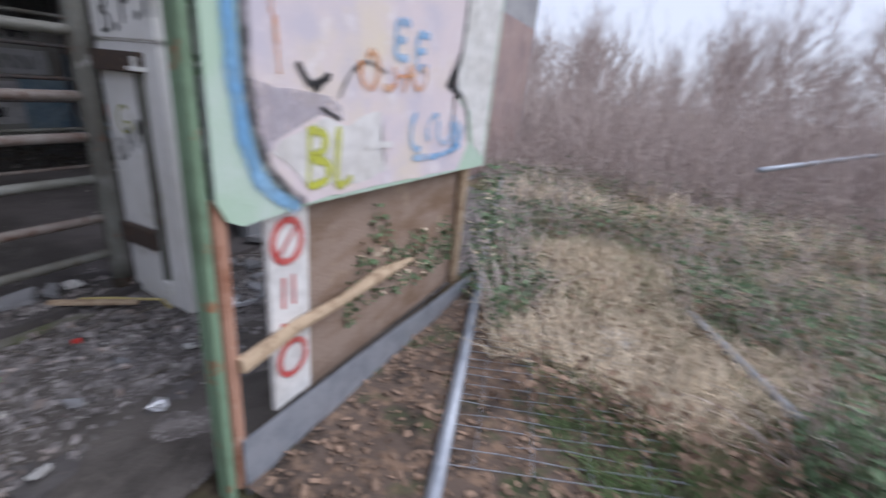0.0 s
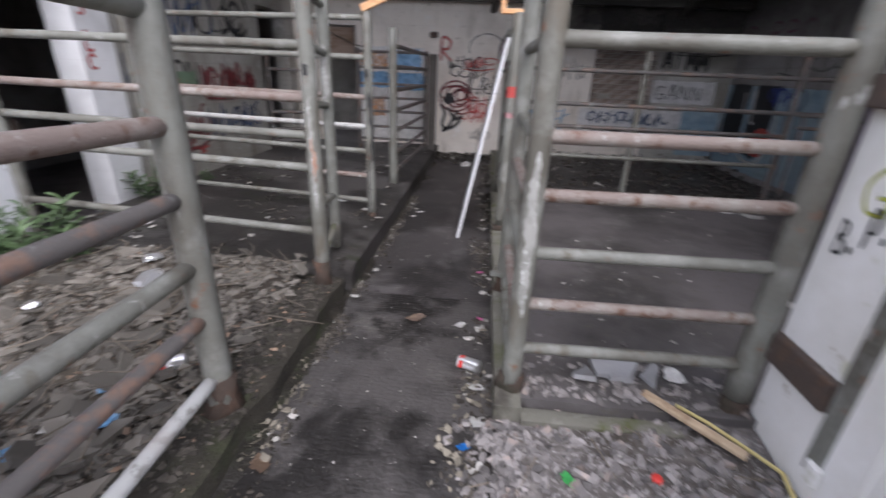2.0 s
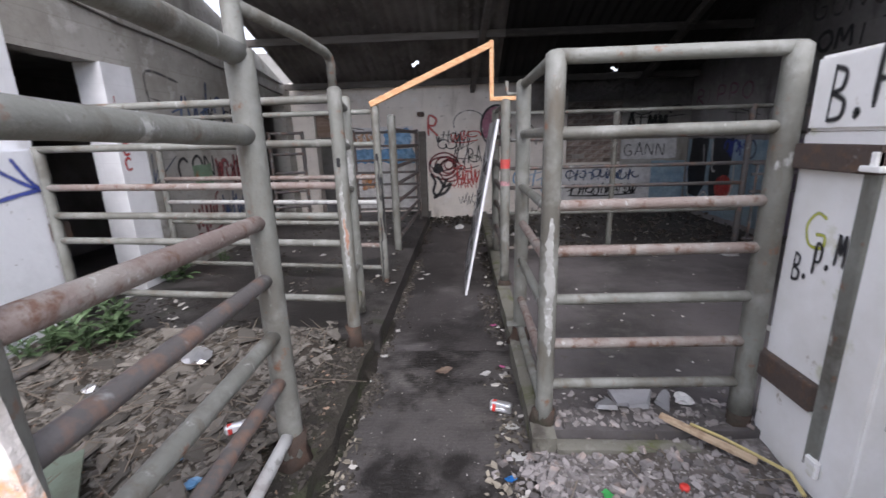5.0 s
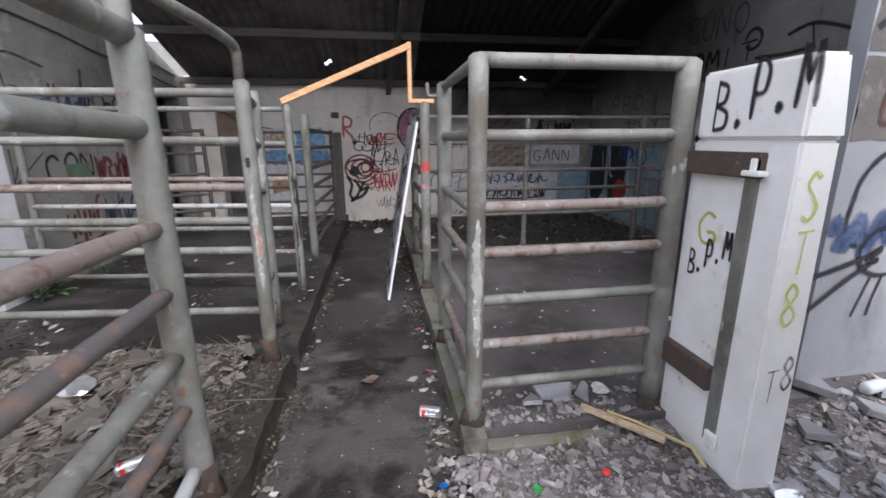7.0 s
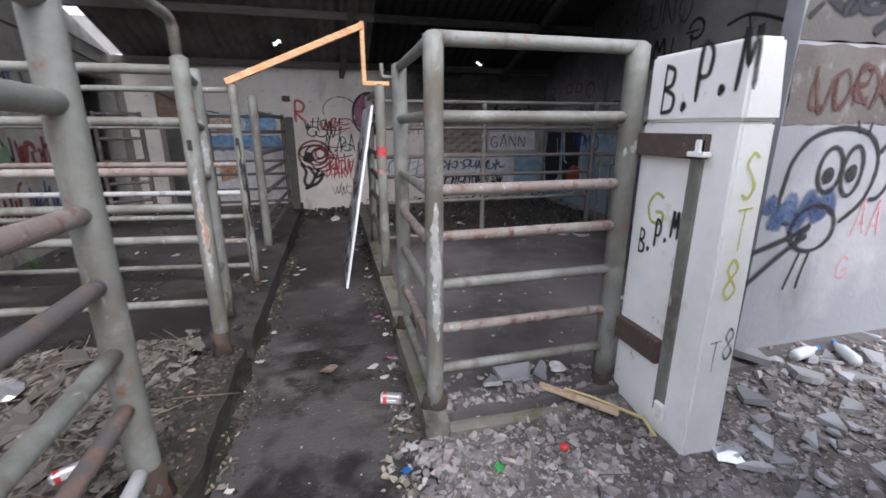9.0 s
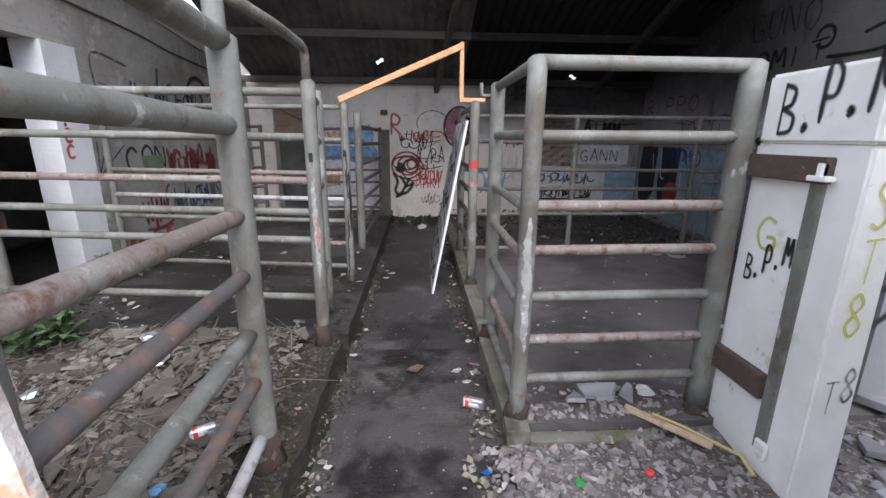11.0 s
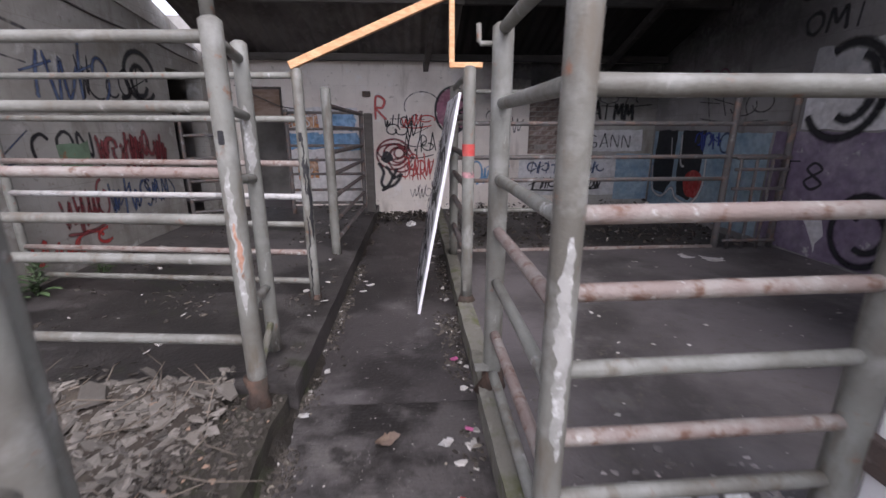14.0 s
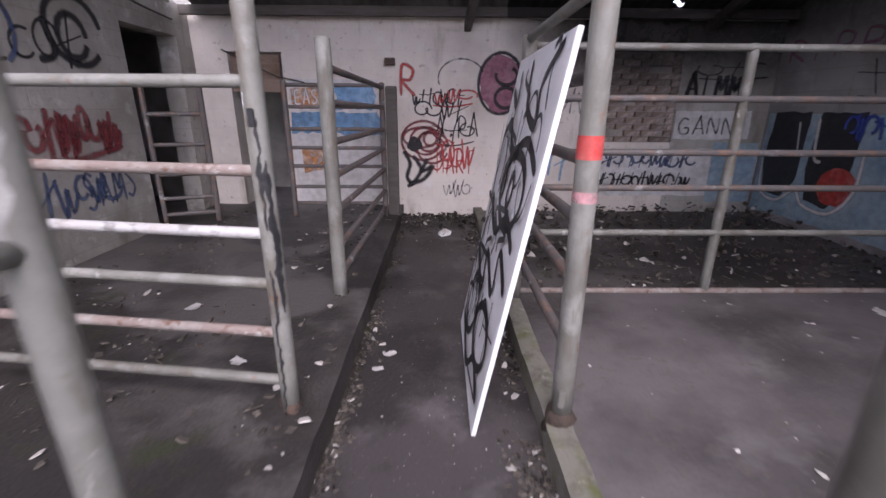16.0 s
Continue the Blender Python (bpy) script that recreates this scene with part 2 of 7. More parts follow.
WALL_GREY = mat("grey_rendered_wall", (0.27, 0.275, 0.29), 0.9, vary=[((0.38, 0.38, 0.39), 1.2, 0.45, 0.65, 6), ((0.2, 0.2, 0.21), (2, 2, 0.8), 0.58, 0.74, 8)], bump=0.3, bump_scale=30)
DEBRIS = mat("damp_dark_debris", (0.075, 0.065, 0.054), 0.9, vary=[((0.035, 0.03, 0.025), 9, 0.45, 0.65, 5)], bump=0.4, random_tint=0.6)
SPRAY_BROWN = mat("brown_spray", (0.11, 0.05, 0.045), 0.7, spray=0.7)
TAN_CRUMB = mat("tan_crumbs", (0.22, 0.195, 0.155), 0.9, bump=0.3, random_tint=0.45)
FADE_BLACK = mat("fading_black", (0.022, 0.02, 0.019), 0.95, vary=[((0.05, 0.046, 0.043), 4, 0.5, 0.7, 6)], spray=0.25)
DARK_RENDER = mat("dark_old_render", (0.09, 0.084, 0.08), 0.92, vary=[((0.1, 0.095, 0.09), 1.2, 0.4, 0.65, 6), ((0.16, 0.15, 0.145), 2.6, 0.56, 0.75, 7)], bump=0.35)
ROSE_RENDER = mat("rose_brown_render", (0.36, 0.27, 0.25), 0.9, vary=[((0.27, 0.21, 0.21), 1.5, 0.45, 0.65, 6), ((0.45, 0.38, 0.36), 4, 0.58, 0.7, 6)], bump=0.3)
# roof sheet with the shade under the east roof put into its colour
ROOF_SHADED = mat("shade_blackened_sheet", (0.009, 0.008, 0.008), 0.95, vary=[((0.016, 0.015, 0.014), 2.5, 0.52, 0.7, 6)], bump=0.3)
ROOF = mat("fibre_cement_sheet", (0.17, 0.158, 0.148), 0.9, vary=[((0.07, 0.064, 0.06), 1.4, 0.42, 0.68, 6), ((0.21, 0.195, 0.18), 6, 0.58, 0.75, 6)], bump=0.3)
# timber with the same roof shade put into its colour
TIMBER_SHADED = mat("shade_blackened_timber", (0.022, 0.02, 0.018), 0.9, vary=[((0.05, 0.045, 0.04), (3, 14, 14), 0.52, 0.66, 5)], bump=0.5)
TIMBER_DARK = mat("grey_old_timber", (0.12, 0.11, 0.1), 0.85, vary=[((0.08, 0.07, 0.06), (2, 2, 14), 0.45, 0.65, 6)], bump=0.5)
TIMBER = mat("fresh_sawn_pine", (0.62, 0.33, 0.16), 0.7, vary=[((0.72, 0.45, 0.24), (18, 60, 60), 0.45, 0.6, 4), ((0.4, 0.2, 0.09), 9, 0.62, 0.72, 5)], bump=0.2)
PLY = mat("weathered_plywood", (0.3, 0.225, 0.18), 0.85, vary=[((0.2, 0.13, 0.085), (3, 3, 9), 0.42, 0.65, 7), ((0.42, 0.33, 0.24), 5, 0.58, 0.72, 6)], bump=0.4)
PINE_OLD = mat("splintered_batten", (0.5, 0.38, 0.26), 0.8, vary=[((0.33, 0.23, 0.15), 14, 0.5, 0.65, 5)], bump=0.4)
GALV = mat("galvanised_steel", (0.42, 0.45, 0.5), 0.45, 0.5, vary=[((0.32, 0.35, 0.4), 9, 0.45, 0.65, 5)], bump=0.1)
GREEN_PAINT = mat("green_painted_steel", (0.2, 0.3, 0.2), 0.7, vary=[((0.14, 0.2, 0.13), 5, 0.45, 0.65, 6), ((0.33, 0.15, 0.08), 11, 0.6, 0.68, 7)], bump=0.3)
RUST_PINK = mat("pink_rusty_steel", (0.42, 0.24, 0.17), 0.8, vary=[((0.28, 0.13, 0.08), 8, 0.5, 0.65, 7), ((0.5, 0.38, 0.3), 15, 0.6, 0.7, 5)], bump=0.4)
PANEL = mat("painted_board", (0.66, 0.58, 0.6), 0.75, vary=[((0.68, 0.6, 0.5), 2.2, 0.5, 0.66, 6), ((0.56, 0.52, 0.58), 4, 0.5, 0.68, 7), ((0.74, 0.7, 0.72), 7, 0.56, 0.68, 6), ((0.45, 0.28, 0.16), (9, 9, 2), 0.64, 0.72, 6)], bump=0.15)
PANEL_GREEN = mat("pale_green_paint", (0.42, 0.56, 0.44), 0.75, vary=[((0.55, 0.62, 0.6), 3, 0.45, 0.7, 6)], bump=0.15)
ORANGE = mat("orange_sprayed_board", (0.55, 0.13, 0.03), 0.75, vary=[((0.58, 0.3, 0.15), 3.2, 0.42, 0.6, 6), ((0.58, 0.48, 0.37), 4.5, 0.49, 0.58, 9), ((0.3, 0.24, 0.2), 6, 0.6, 0.67, 8), ((0.4, 0.1, 0.03), 9, 0.56, 0.66, 6), ((0.07, 0.05, 0.04), 13, 0.66, 0.7, 8)], bump=0.2)
EDGE_WORN = mat("chipped_pale_edge", (0.62, 0.58, 0.54), 0.8, vary=[((0.36, 0.33, 0.29), 16, 0.5, 0.62, 7), ((0.7, 0.32, 0.14), 7, 0.56, 0.66, 7), ((0.12, 0.1, 0.085), 24, 0.6, 0.68, 6)], bump=0.5)
SHEET_GREEN = mat("mossy_green_sheet", (0.14, 0.17, 0.13), 0.8, vary=[((0.1, 0.11, 0.08), 4, 0.45, 0.65, 6)], bump=0.3)
BRICK = mat("weathered_brick", (0.24, 0.18, 0.15), 0.9, vary=[((0.45, 0.4, 0.36), 9, 0.5, 0.65, 6)], bump=0.5, random_tint=0.35)
MORTAR = mat("lime_mortar", (0.38, 0.35, 0.31), 0.95, vary=[((0.2, 0.18, 0.16), 5, 0.5, 0.7, 6)], bump=0.5)
STONE = mat("rubble_stone", (0.235, 0.215, 0.208), 0.9, vary=[((0.13, 0.118, 0.112), 11, 0.5, 0.7, 5), ((0.33, 0.27, 0.24), 3, 0.62, 0.68, 3)], bump=0.5, random_tint=0.55)
SLAB_BROKEN = mat("broken_grey_slab", (0.33, 0.33, 0.34), 0.85, vary=[((0.22, 0.21, 0.21), 6, 0.45, 0.65, 6)], bump=0.4, random_tint=0.3)
GRIT = mat("grey_grit", (0.14, 0.124, 0.117), 0.95, vary=[((0.3, 0.275, 0.26), 9, 0.48, 0.66, 8), ((0.08, 0.068, 0.058), 1.6, 0.5, 0.64, 6), ((0.36, 0.34, 0.33), 45, 0.56, 0.66, 4)], bump=1.0, bump_scale=55)
LITTER_SOIL = mat("leaf_strewn_soil", (0.13, 0.095, 0.075), 0.95, vary=[((0.24, 0.16, 0.11), 14, 0.5, 0.62, 7), ((0.07, 0.085, 0.04), 3.5, 0.54, 0.64, 6), ((0.045, 0.036, 0.03), 5, 0.52, 0.66, 7)], bump=1.0, bump_scale=40)
SLATE = mat("broken_slate", (0.14, 0.126, 0.107), 0.8, vary=[((0.23, 0.21, 0.185), 8, 0.5, 0.68, 5)], bump=0.4, random_tint=0.5)
CRUMB = mat("pale_plaster_crumbs", (0.42, 0.4, 0.37), 0.9, bump=0.3, random_tint=0.3)
TWIG = mat("dry_twig", (0.17, 0.142, 0.112), 0.9, random_tint=0.4)
STRAW = mat("dry_grass", (0.66, 0.56, 0.42), 0.9, random_tint=0.45)
GRASS = mat("green_grass", (0.12, 0.18, 0.07), 0.8, random_tint=0.5)
BRAMBLE = mat("bramble_leaf", (0.11, 0.17, 0.085), 0.6, random_tint=0.5)
LEAF_DEAD = mat("dead_leaf", (0.25, 0.17, 0.12), 0.8, random_tint=0.5)
FERN = mat("weed_leaf", (0.085, 0.135, 0.06), 0.6, vary=[((0.13, 0.18, 0.1), 14, 0.5, 0.66, 4)], random_tint=0.35)
BARK = mat("bare_twigs", (0.52, 0.44, 0.41), 0.9, vary=[((0.4, 0.33, 0.3), 6, 0.45, 0.65, 4)])
FIELD = mat("rough_pasture", (0.2, 0.16, 0.11), 0.95, vary=[((0.36, 0.28, 0.17), 0.9, 0.45, 0.65, 8), ((0.07, 0.095, 0.03), 1.6, 0.5, 0.68, 8), ((0.055, 0.042, 0.03), 2.7, 0.58, 0.7, 8)], bump=0.9, bump_scale=18)
SPRAY_BLACK = mat("black_spray_paint", (0.022, 0.022, 0.025), 0.6, spray=0.25)
BLACK_PAINT = mat("black_gloss_paint", (0.02, 0.02, 0.022), 0.45, vary=[((0.05, 0.05, 0.05), 20, 0.5, 0.7, 4)])
SPRAY_GREYB = mat("faded_black_spray", (0.085, 0.085, 0.09), 0.7, spray=1.1)
SPRAY_RED = mat("red_spray_paint", (0.52, 0.05, 0.045), 0.65, vary=[((0.6, 0.14, 0.12), 7, 0.45, 0.65, 4)], spray=0.6)
SPRAY_REDSOFT = mat("soft_red_spray", (0.5, 0.07, 0.09), 0.7, spray=1.1)
SPRAY_DKRED = mat("dark_red_spray", (0.2, 0.035, 0.04), 0.7, vary=[((0.3, 0.1, 0.1), 5, 0.45, 0.65, 5)], spray=0.6)
SPRAY_PINKRED = mat("thin_red_spray", (0.62, 0.32, 0.34), 0.7, spray=1.2)
SPRAY_BLUE = mat("blue_spray_paint", (0.05, 0.08, 0.36), 0.65, spray=0.6)
SPRAY_SKY = mat("sky_blue_spray", (0.16, 0.36, 0.62), 0.65, vary=[((0.3, 0.5, 0.72), 4, 0.45, 0.65, 5)], spray=0.7)
SPRAY_SKYSOFT = mat("thin_sky_blue_spray", (0.2, 0.42, 0.68), 0.65, vary=[((0.45, 0.58, 0.74), 6, 0.45, 0.62, 6)], spray=1.15)
SPRAY_NAVY = mat("navy_spray", (0.05, 0.08, 0.17), 0.7, vary=[((0.14, 0.19, 0.3), 5, 0.48, 0.66, 5)], spray=0.6)
SPRAY_YELLOW = mat("yellow_green_spray", (0.52, 0.54, 0.06), 0.65, spray=0.6)
SPRAY_PINK = mat("pink_spray", (0.33, 0.12, 0.18), 0.7, vary=[((0.42, 0.2, 0.26), 5, 0.45, 0.65, 5)], spray=0.6)
SPRAY_ORANGE = mat("orange_spray", (0.6, 0.24, 0.07), 0.7, vary=[((0.7, 0.5, 0.36), 8, 0.48, 0.62, 6)], spray=1.15)
SPRAY_PURPLE = mat("faded_purple_paint", (0.22, 0.17, 0.24), 0.8, vary=[((0.3, 0.26, 0.31), 3, 0.45, 0.65, 6), ((0.5, 0.48, 0.46), 6, 0.62, 0.68, 6)], spray=0.4)
DAMP_STREAK = mat("brown_damp_streak", (0.44, 0.36, 0.27), 0.85, vary=[((0.62, 0.56, 0.48), 6, 0.45, 0.62, 7)], spray=1.25)
SPRAY_MAUVE = mat("grey_mauve_haze", (0.4, 0.37, 0.42), 0.8, vary=[((0.52, 0.48, 0.52), 5, 0.45, 0.65, 6)], spray=1.2)
SPRAY_PALEBLUE = mat("pale_blue_paint", (0.36, 0.47, 0.54), 0.8, vary=[((0.24, 0.36, 0.46), 3, 0.45, 0.65, 6)], spray=0.4)
SPRAY_WHITE = mat("white_paint_patch", (0.74, 0.73, 0.72), 0.8, vary=[((0.58, 0.56, 0.53), 3, 0.45, 0.7, 6)], spray=0.4)
BOARD_WHITE = mat("white_laminate_board", (0.8, 0.8, 0.82), 0.4, vary=[((0.7, 0.7, 0.72), 4, 0.5, 0.7, 5)])
FOIL = mat("crumpled_foil", (0.75, 0.75, 0.76), 0.3, 0.8, bump=0.8, bump_scale=30)
PAPER = mat("litter_paper", (0.72, 0.71, 0.69), 0.8, vary=[((0.5, 0.47, 0.43), 14, 0.5, 0.7, 5)], bump=0.4)
PLASTIC_BLUE = mat("blue_plastic", (0.03, 0.22, 0.6), 0.35)
PLASTIC_RED = mat("red_plastic", (0.6, 0.05, 0.04), 0.35)
PLASTIC_GREEN = mat("green_plastic", (0.1, 0.55, 0.16), 0.4)
PLASTIC_PINK = mat("pink_plastic", (0.7, 0.2, 0.42), 0.4)
PLASTIC_CLEAR = mat("cloudy_plastic", (0.6, 0.63, 0.63), 0.25)
CORD = mat("yellow_cord", (0.6, 0.5, 0.22), 0.8)
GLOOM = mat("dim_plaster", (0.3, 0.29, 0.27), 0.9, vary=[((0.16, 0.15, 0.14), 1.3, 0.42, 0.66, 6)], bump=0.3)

rng = random.Random(7)


# ---- mesh helpers ----
def mesh_of(bm, name, material, smooth=False):
    me = bpy.data.meshes.new(name)
    bm.to_mesh(me)
    bm.free()
    for p in me.polygons:
        p.use_smooth = smooth
    for m in material if isinstance(material, (list, tuple)) else [material]:
        me.materials.append(m)
    return me


def part(name, bm, material, parent, label="", smooth=False):
    ob = new(name, mesh_of(bm, name, material, smooth))
    ob.parent = parent
    if parent is not None:
        ob.matrix_parent_inverse = Matrix.Translation(-parent_origin(parent))
    return tagged(ob, label)


def parent_origin(ob):
    return Vector(ob.location) if ob.type == "EMPTY" else Vector((0, 0, 0))


def thing(name, at, label, category, group="", kind=""):
    ob = new(name)
    ob.location = at
    ob.empty_display_size = 0.1
    return tagged(ob, label, category, group, kind)


def solid(name, bm, material, label, category, group="", kind="", smooth=False):
    return tagged(new(name, mesh_of(bm, name, material, smooth)), label, category, group, kind)


def box(bm, lo, hi, jitter=0.0, bevel=0.0):
    c = [(a + b) / 2 for a, b in zip(lo, hi)]
    s = [b - a for a, b in zip(lo, hi)]
    made = bmesh.ops.create_cube(bm, size=1, matrix=Matrix.Translation(c) @ Matrix.Diagonal((*s, 1)))["verts"]
    if bevel:
        edges = list({e for v in made for e in v.link_edges})
        bmesh.ops.bevel(bm, geom=edges, offset=bevel, segments=2, affect="EDGES")
    return bm


def boxed(lo, hi, bevel=0.0):
    return box(bmesh.new(), lo, hi, 0, bevel)


def beam(bm, a, b, w, h, bevel=0.004):
    """A square-cut bar from a to b."""
    a, b = Vector(a), Vector(b)
    d = b - a
    made = bmesh.ops.create_cube(bm, size=1, matrix=Matrix.Translation((a + b) / 2) @ d.to_track_quat("Z", "Y").to_matrix().to_4x4() @ Matrix.Diagonal((w, h, d.length, 1)))["verts"]
    if bevel:
        bmesh.ops.bevel(bm, geom=list({e for v in made for e in v.link_edges}), offset=bevel, segments=1, affect="EDGES")
    return bm


def tube(bm, pts, r, seg=14, wob=0.0, caps=True):
    """A pipe along points; r a number, or one for each point."""
    pts = [Vector(p) for p in pts]
    rs = r if isinstance(r, (list, tuple)) else [r] * len(pts)
    rings, up = [], None
    for i, p in enumerate(pts):
        d = (pts[min(i + 1, len(pts) - 1)] - pts[max(i - 1, 0)]).normalized()
        if up is None:
            up = d.orthogonal().normalized()
        up = (up - d * up.dot(d)).normalized()
        side = d.cross(up)
        ring = []
        for k in range(seg):
            a = 2 * math.pi * k / seg
            rr = rs[i] * (1 + wob * noise.noise(p * 9 + Vector((math.cos(a), math.sin(a), 0))))
            ring.append(bm.verts.new(p + (up * math.cos(a) + side * math.sin(a)) * rr))
        rings.append(ring)
    for a, b in zip(rings, rings[1:]):
        for k in range(seg):
            bm.faces.new((a[k], a[(k + 1) % seg], b[(k + 1) % seg], b[k]))
    if caps:
        bm.faces.new(rings[0][::-1])
        bm.faces.new(rings[-1])
    return bm


def between(a, b, n):
    a, b = Vector(a), Vector(b)
    return [a.lerp(b, i / n) for i in range(n + 1)]


def pipe(a, b, r, n=6, wob=0.05, sag=0.0, seg=14):
    pts = between(a, b, n)
    for i, p in enumerate(pts):
        p.z -= sag * math.sin(math.pi * i / n)
    return tube(bmesh.new(), pts, r, seg, wob)


def dome_post(base, top, r, material_parent, lean=(0, 0)):
    b = Vector((base[0], base[1], base[2]))
    t = Vector((base[0] + lean[0], base[1] + lean[1], top))
    pts = between(b, t, 10)
    pts += [t + Vector((0, 0, r * 0.35))]
    return tube(bmesh.new(), pts, [r] * 11 + [r * 0.55], 18, 0.03)


def collar(x, y, z, r, h):
    """A lump of rusted concrete and dirt round the foot of a post."""
    bm = bmesh.new()
    tube(bm, [(x, y, z - 0.03), (x, y, z + h * 0.4), (x, y, z + h)], [r * 1.55, r * 1.18, r * 1.03], 14, 0.6)
    return bm


# ---- the building ----
FAR, WEST, EAST, FRONT = 8.155, -2.9, 4.15, 2.1


def roof_z(y):
    return 2.38 + 0.36 * (FAR - y)


def relief(x, y, amp, scale):
    return amp * noise.noise(Vector((x * scale, y * scale, 0.3))) + amp * 0.5 * noise.noise(Vector((x * scale * 3, y * scale * 3, 4)))


def left_bed(x, y):
    return 0.08 + relief(x, y, 0.05, 1.7) * min(1, max(0.2, (2.95 - y) * 3)) + 0.12 * max(0, -2.3 - x) + 0.1 * min(1, max(0, (y - 2.6) / 0.33))


def right_bed(x, y):
    return 0.02 - 0.16 * max(0, 0.64 - x) - 0.03 + 0.03 * min(1, max(0, (x - 0.5) * 3)) + relief(x, y, 0.03, 2.0) + 0.06 * max(0, y - 1.0) + 0.03 * max(0, min(1, x - 1.7))


def bed(x0, x1, y0, y1, nx, ny, height):
    """A sheet of soil that follows a height."""
    bm = bmesh.new()
    grid = [[bm.verts.new((x0 + (x1 - x0) * i / nx, y0 + (y1 - y0) * j / ny, height(x0 + (x1 - x0) * i / nx, y0 + (y1 - y0) * j / ny))) for i in range(nx + 1)] for j in range(ny + 1)]
    for j in range(ny):
        for i in range(nx):
            bm.faces.new((grid[j][i], grid[j][i + 1], grid[j + 1][i + 1], grid[j + 1][i]))
    return bm


def slab_top(x, y, amp=0.006):
    return amp * noise.noise(Vector((x * 2.1, y * 2.1, 1)))


def rough_slab(x0, x1, y0, y1, z0, z1, step=0.16, edge=0.012, dip=0.012):
    """A concrete slab with an uneven top and worn, chipped edges."""
    nx, ny = max(2, round((x1 - x0) / step)), max(2, round((y1 - y0) / step))
    bm = bmesh.new()
    top, low = [], []
    for j in range(ny + 1):
        row = []
        for i in range(nx + 1):
            x, y = x0 + (x1 - x0) * i / nx, y0 + (y1 - y0) * j / ny
            rim = i in (0, nx) or j in (0, ny)
            dx = edge * noise.noise(Vector((y * 5, x0, 2))) if i in (0, nx) else 0
            dy = edge * noise.noise(Vector((x * 5, y0, 3))) if j in (0, ny) else 0
            row.append(bm.verts.new((x + dx, y + dy, z1 + slab_top(x, y) - (dip if rim else 0))))
        top.append(row)
    for j in range(ny):
        for i in range(nx):
            bm.faces.new((top[j][i], top[j][i + 1], top[j + 1][i + 1], top[j + 1][i]))
    ring = [top[0][i] for i in range(nx + 1)] + [top[j][nx] for j in range(1, ny + 1)] + [top[ny][i] for i in range(nx - 1, -1, -1)] + [top[j][0] for j in range(ny - 1, 0, -1)]
    ring = [bm.verts.new(v.co) for v in ring]
    down = [bm.verts.new((v.co.x, v.co.y, z0)) for v in ring]
    for k in range(len(ring)):
        n = (k + 1) % len(ring)
        bm.faces.new((ring[n], ring[k], down[k], down[n]))
    return bm


# ground: one sheet that reaches the horizon, low under the building
bm = bmesh.new()
ticks = [-2500, -600, -150, -60, -30, -18] + [k * 0.75 for k in range(-16, 49)] + [42, 60, 150, 600, 2500]
grid = [[bm.verts.new((x, y, (0.0 if abs(x) < 60 and abs(y) < 60 else -0.5) + (0.05 * noise.noise(Vector((x * 0.5, y * 0.5, 0))) + 0.03 * noise.noise(Vector((x * 1.7, y * 1.7, 3))) if (x > 2.6 and y < 1.4) or y < -1.5 else 0) - 0.03)) for x in ticks] for y in ticks]
for j in range(len(ticks) - 1):
    for i in range(len(ticks) - 1):
        bm.faces.new((grid[j][i], grid[j][i + 1], grid[j + 1][i + 1], grid[j + 1][i]))
solid("ground", bm, FIELD, "rough autumn pasture with dead grass and brambles", "ground", kind="structure", smooth=True)

# the lane: two poured bays with a joint between them
solid("floor_lane", rough_slab(-0.5, 0.52, -0.6, 2.982, -0.2, 0.0, 0.1, 0.004, 0.002), LANE, "damp dark concrete walkway with brushed grooves", "floor", kind="structure", smooth=True)
solid("floor_lane_rear", rough_slab(-0.5, 0.52, 2.986, FAR, -0.2, 0.0, 0.16, 0.004, 0.002), LANE_REAR, "damp dark concrete walkway bay strewn with crumbs", "floor", kind="structure", smooth=True)
solid("floor_left_kerb", rough_slab(-0.8, -0.475, 0.4, 2.945, -0.2, 0.125, 0.045, 0.03), KERB_DIRT, "dirty concrete strip along the fence", "floor", kind="structure", smooth=True)
solid("floor_left_pen", rough_slab(WEST + 0.02, -0.44, 2.95, FAR, -0.2, 0.17), SLAB_WET, "stained concrete floor of the divided pens", "floor", kind="structure", smooth=True)
solid("floor_right_pen", rough_slab(0.6, EAST, 1.96, 5.4, -0.2, 0.135), SLAB, "worn concrete floor of the gated pen", "floor", kind="structure", smooth=True)
solid("floor_right_rear", rough_slab(0.6, EAST, 5.42, FAR, -0.2, 0.09), SLAB_WET, "dark concrete floor of the rear pen", "floor", kind="structure", smooth=True)
solid("kerb_right", rough_slab(0.49, 0.6, 1.9, FAR, -0.2, 0.135, 0.1), MOSS, "mossy concrete kerb beside the walkway", "kerb", kind="structure", smooth=True)
solid("kerb_front", rough_slab(0.602, 1.25, 1.88, 1.955, -0.2, 0.09, 0.08), MOSS, "broken concrete kerb end half buried in rubble", "kerb", kind="structure", smooth=True)
# low soil strip whose black stands in for the shaded kerb face
solid("ground_gutter", bed(-0.51, -0.36, 0.5, FAR - 0.02, 10, 300, lambda x, y: 0.036 - 0.5 * (x + 0.51) * (0.8 + 0.5 * noise.noise(Vector((0, y * 2.3, 7)))) + relief(x, y, 0.012, 9.0)), GUTTER_SHADE, "black soil strip standing for the kerb's shaded face along the gutter", "ground", kind="structure", smooth=True)
solid("ground_left_pen", bed(WEST, -0.76, 0.2, 2.97, 40, 46, left_bed), SOIL, "dark soil bed under broken slates", "ground", kind="structure", smooth=True)
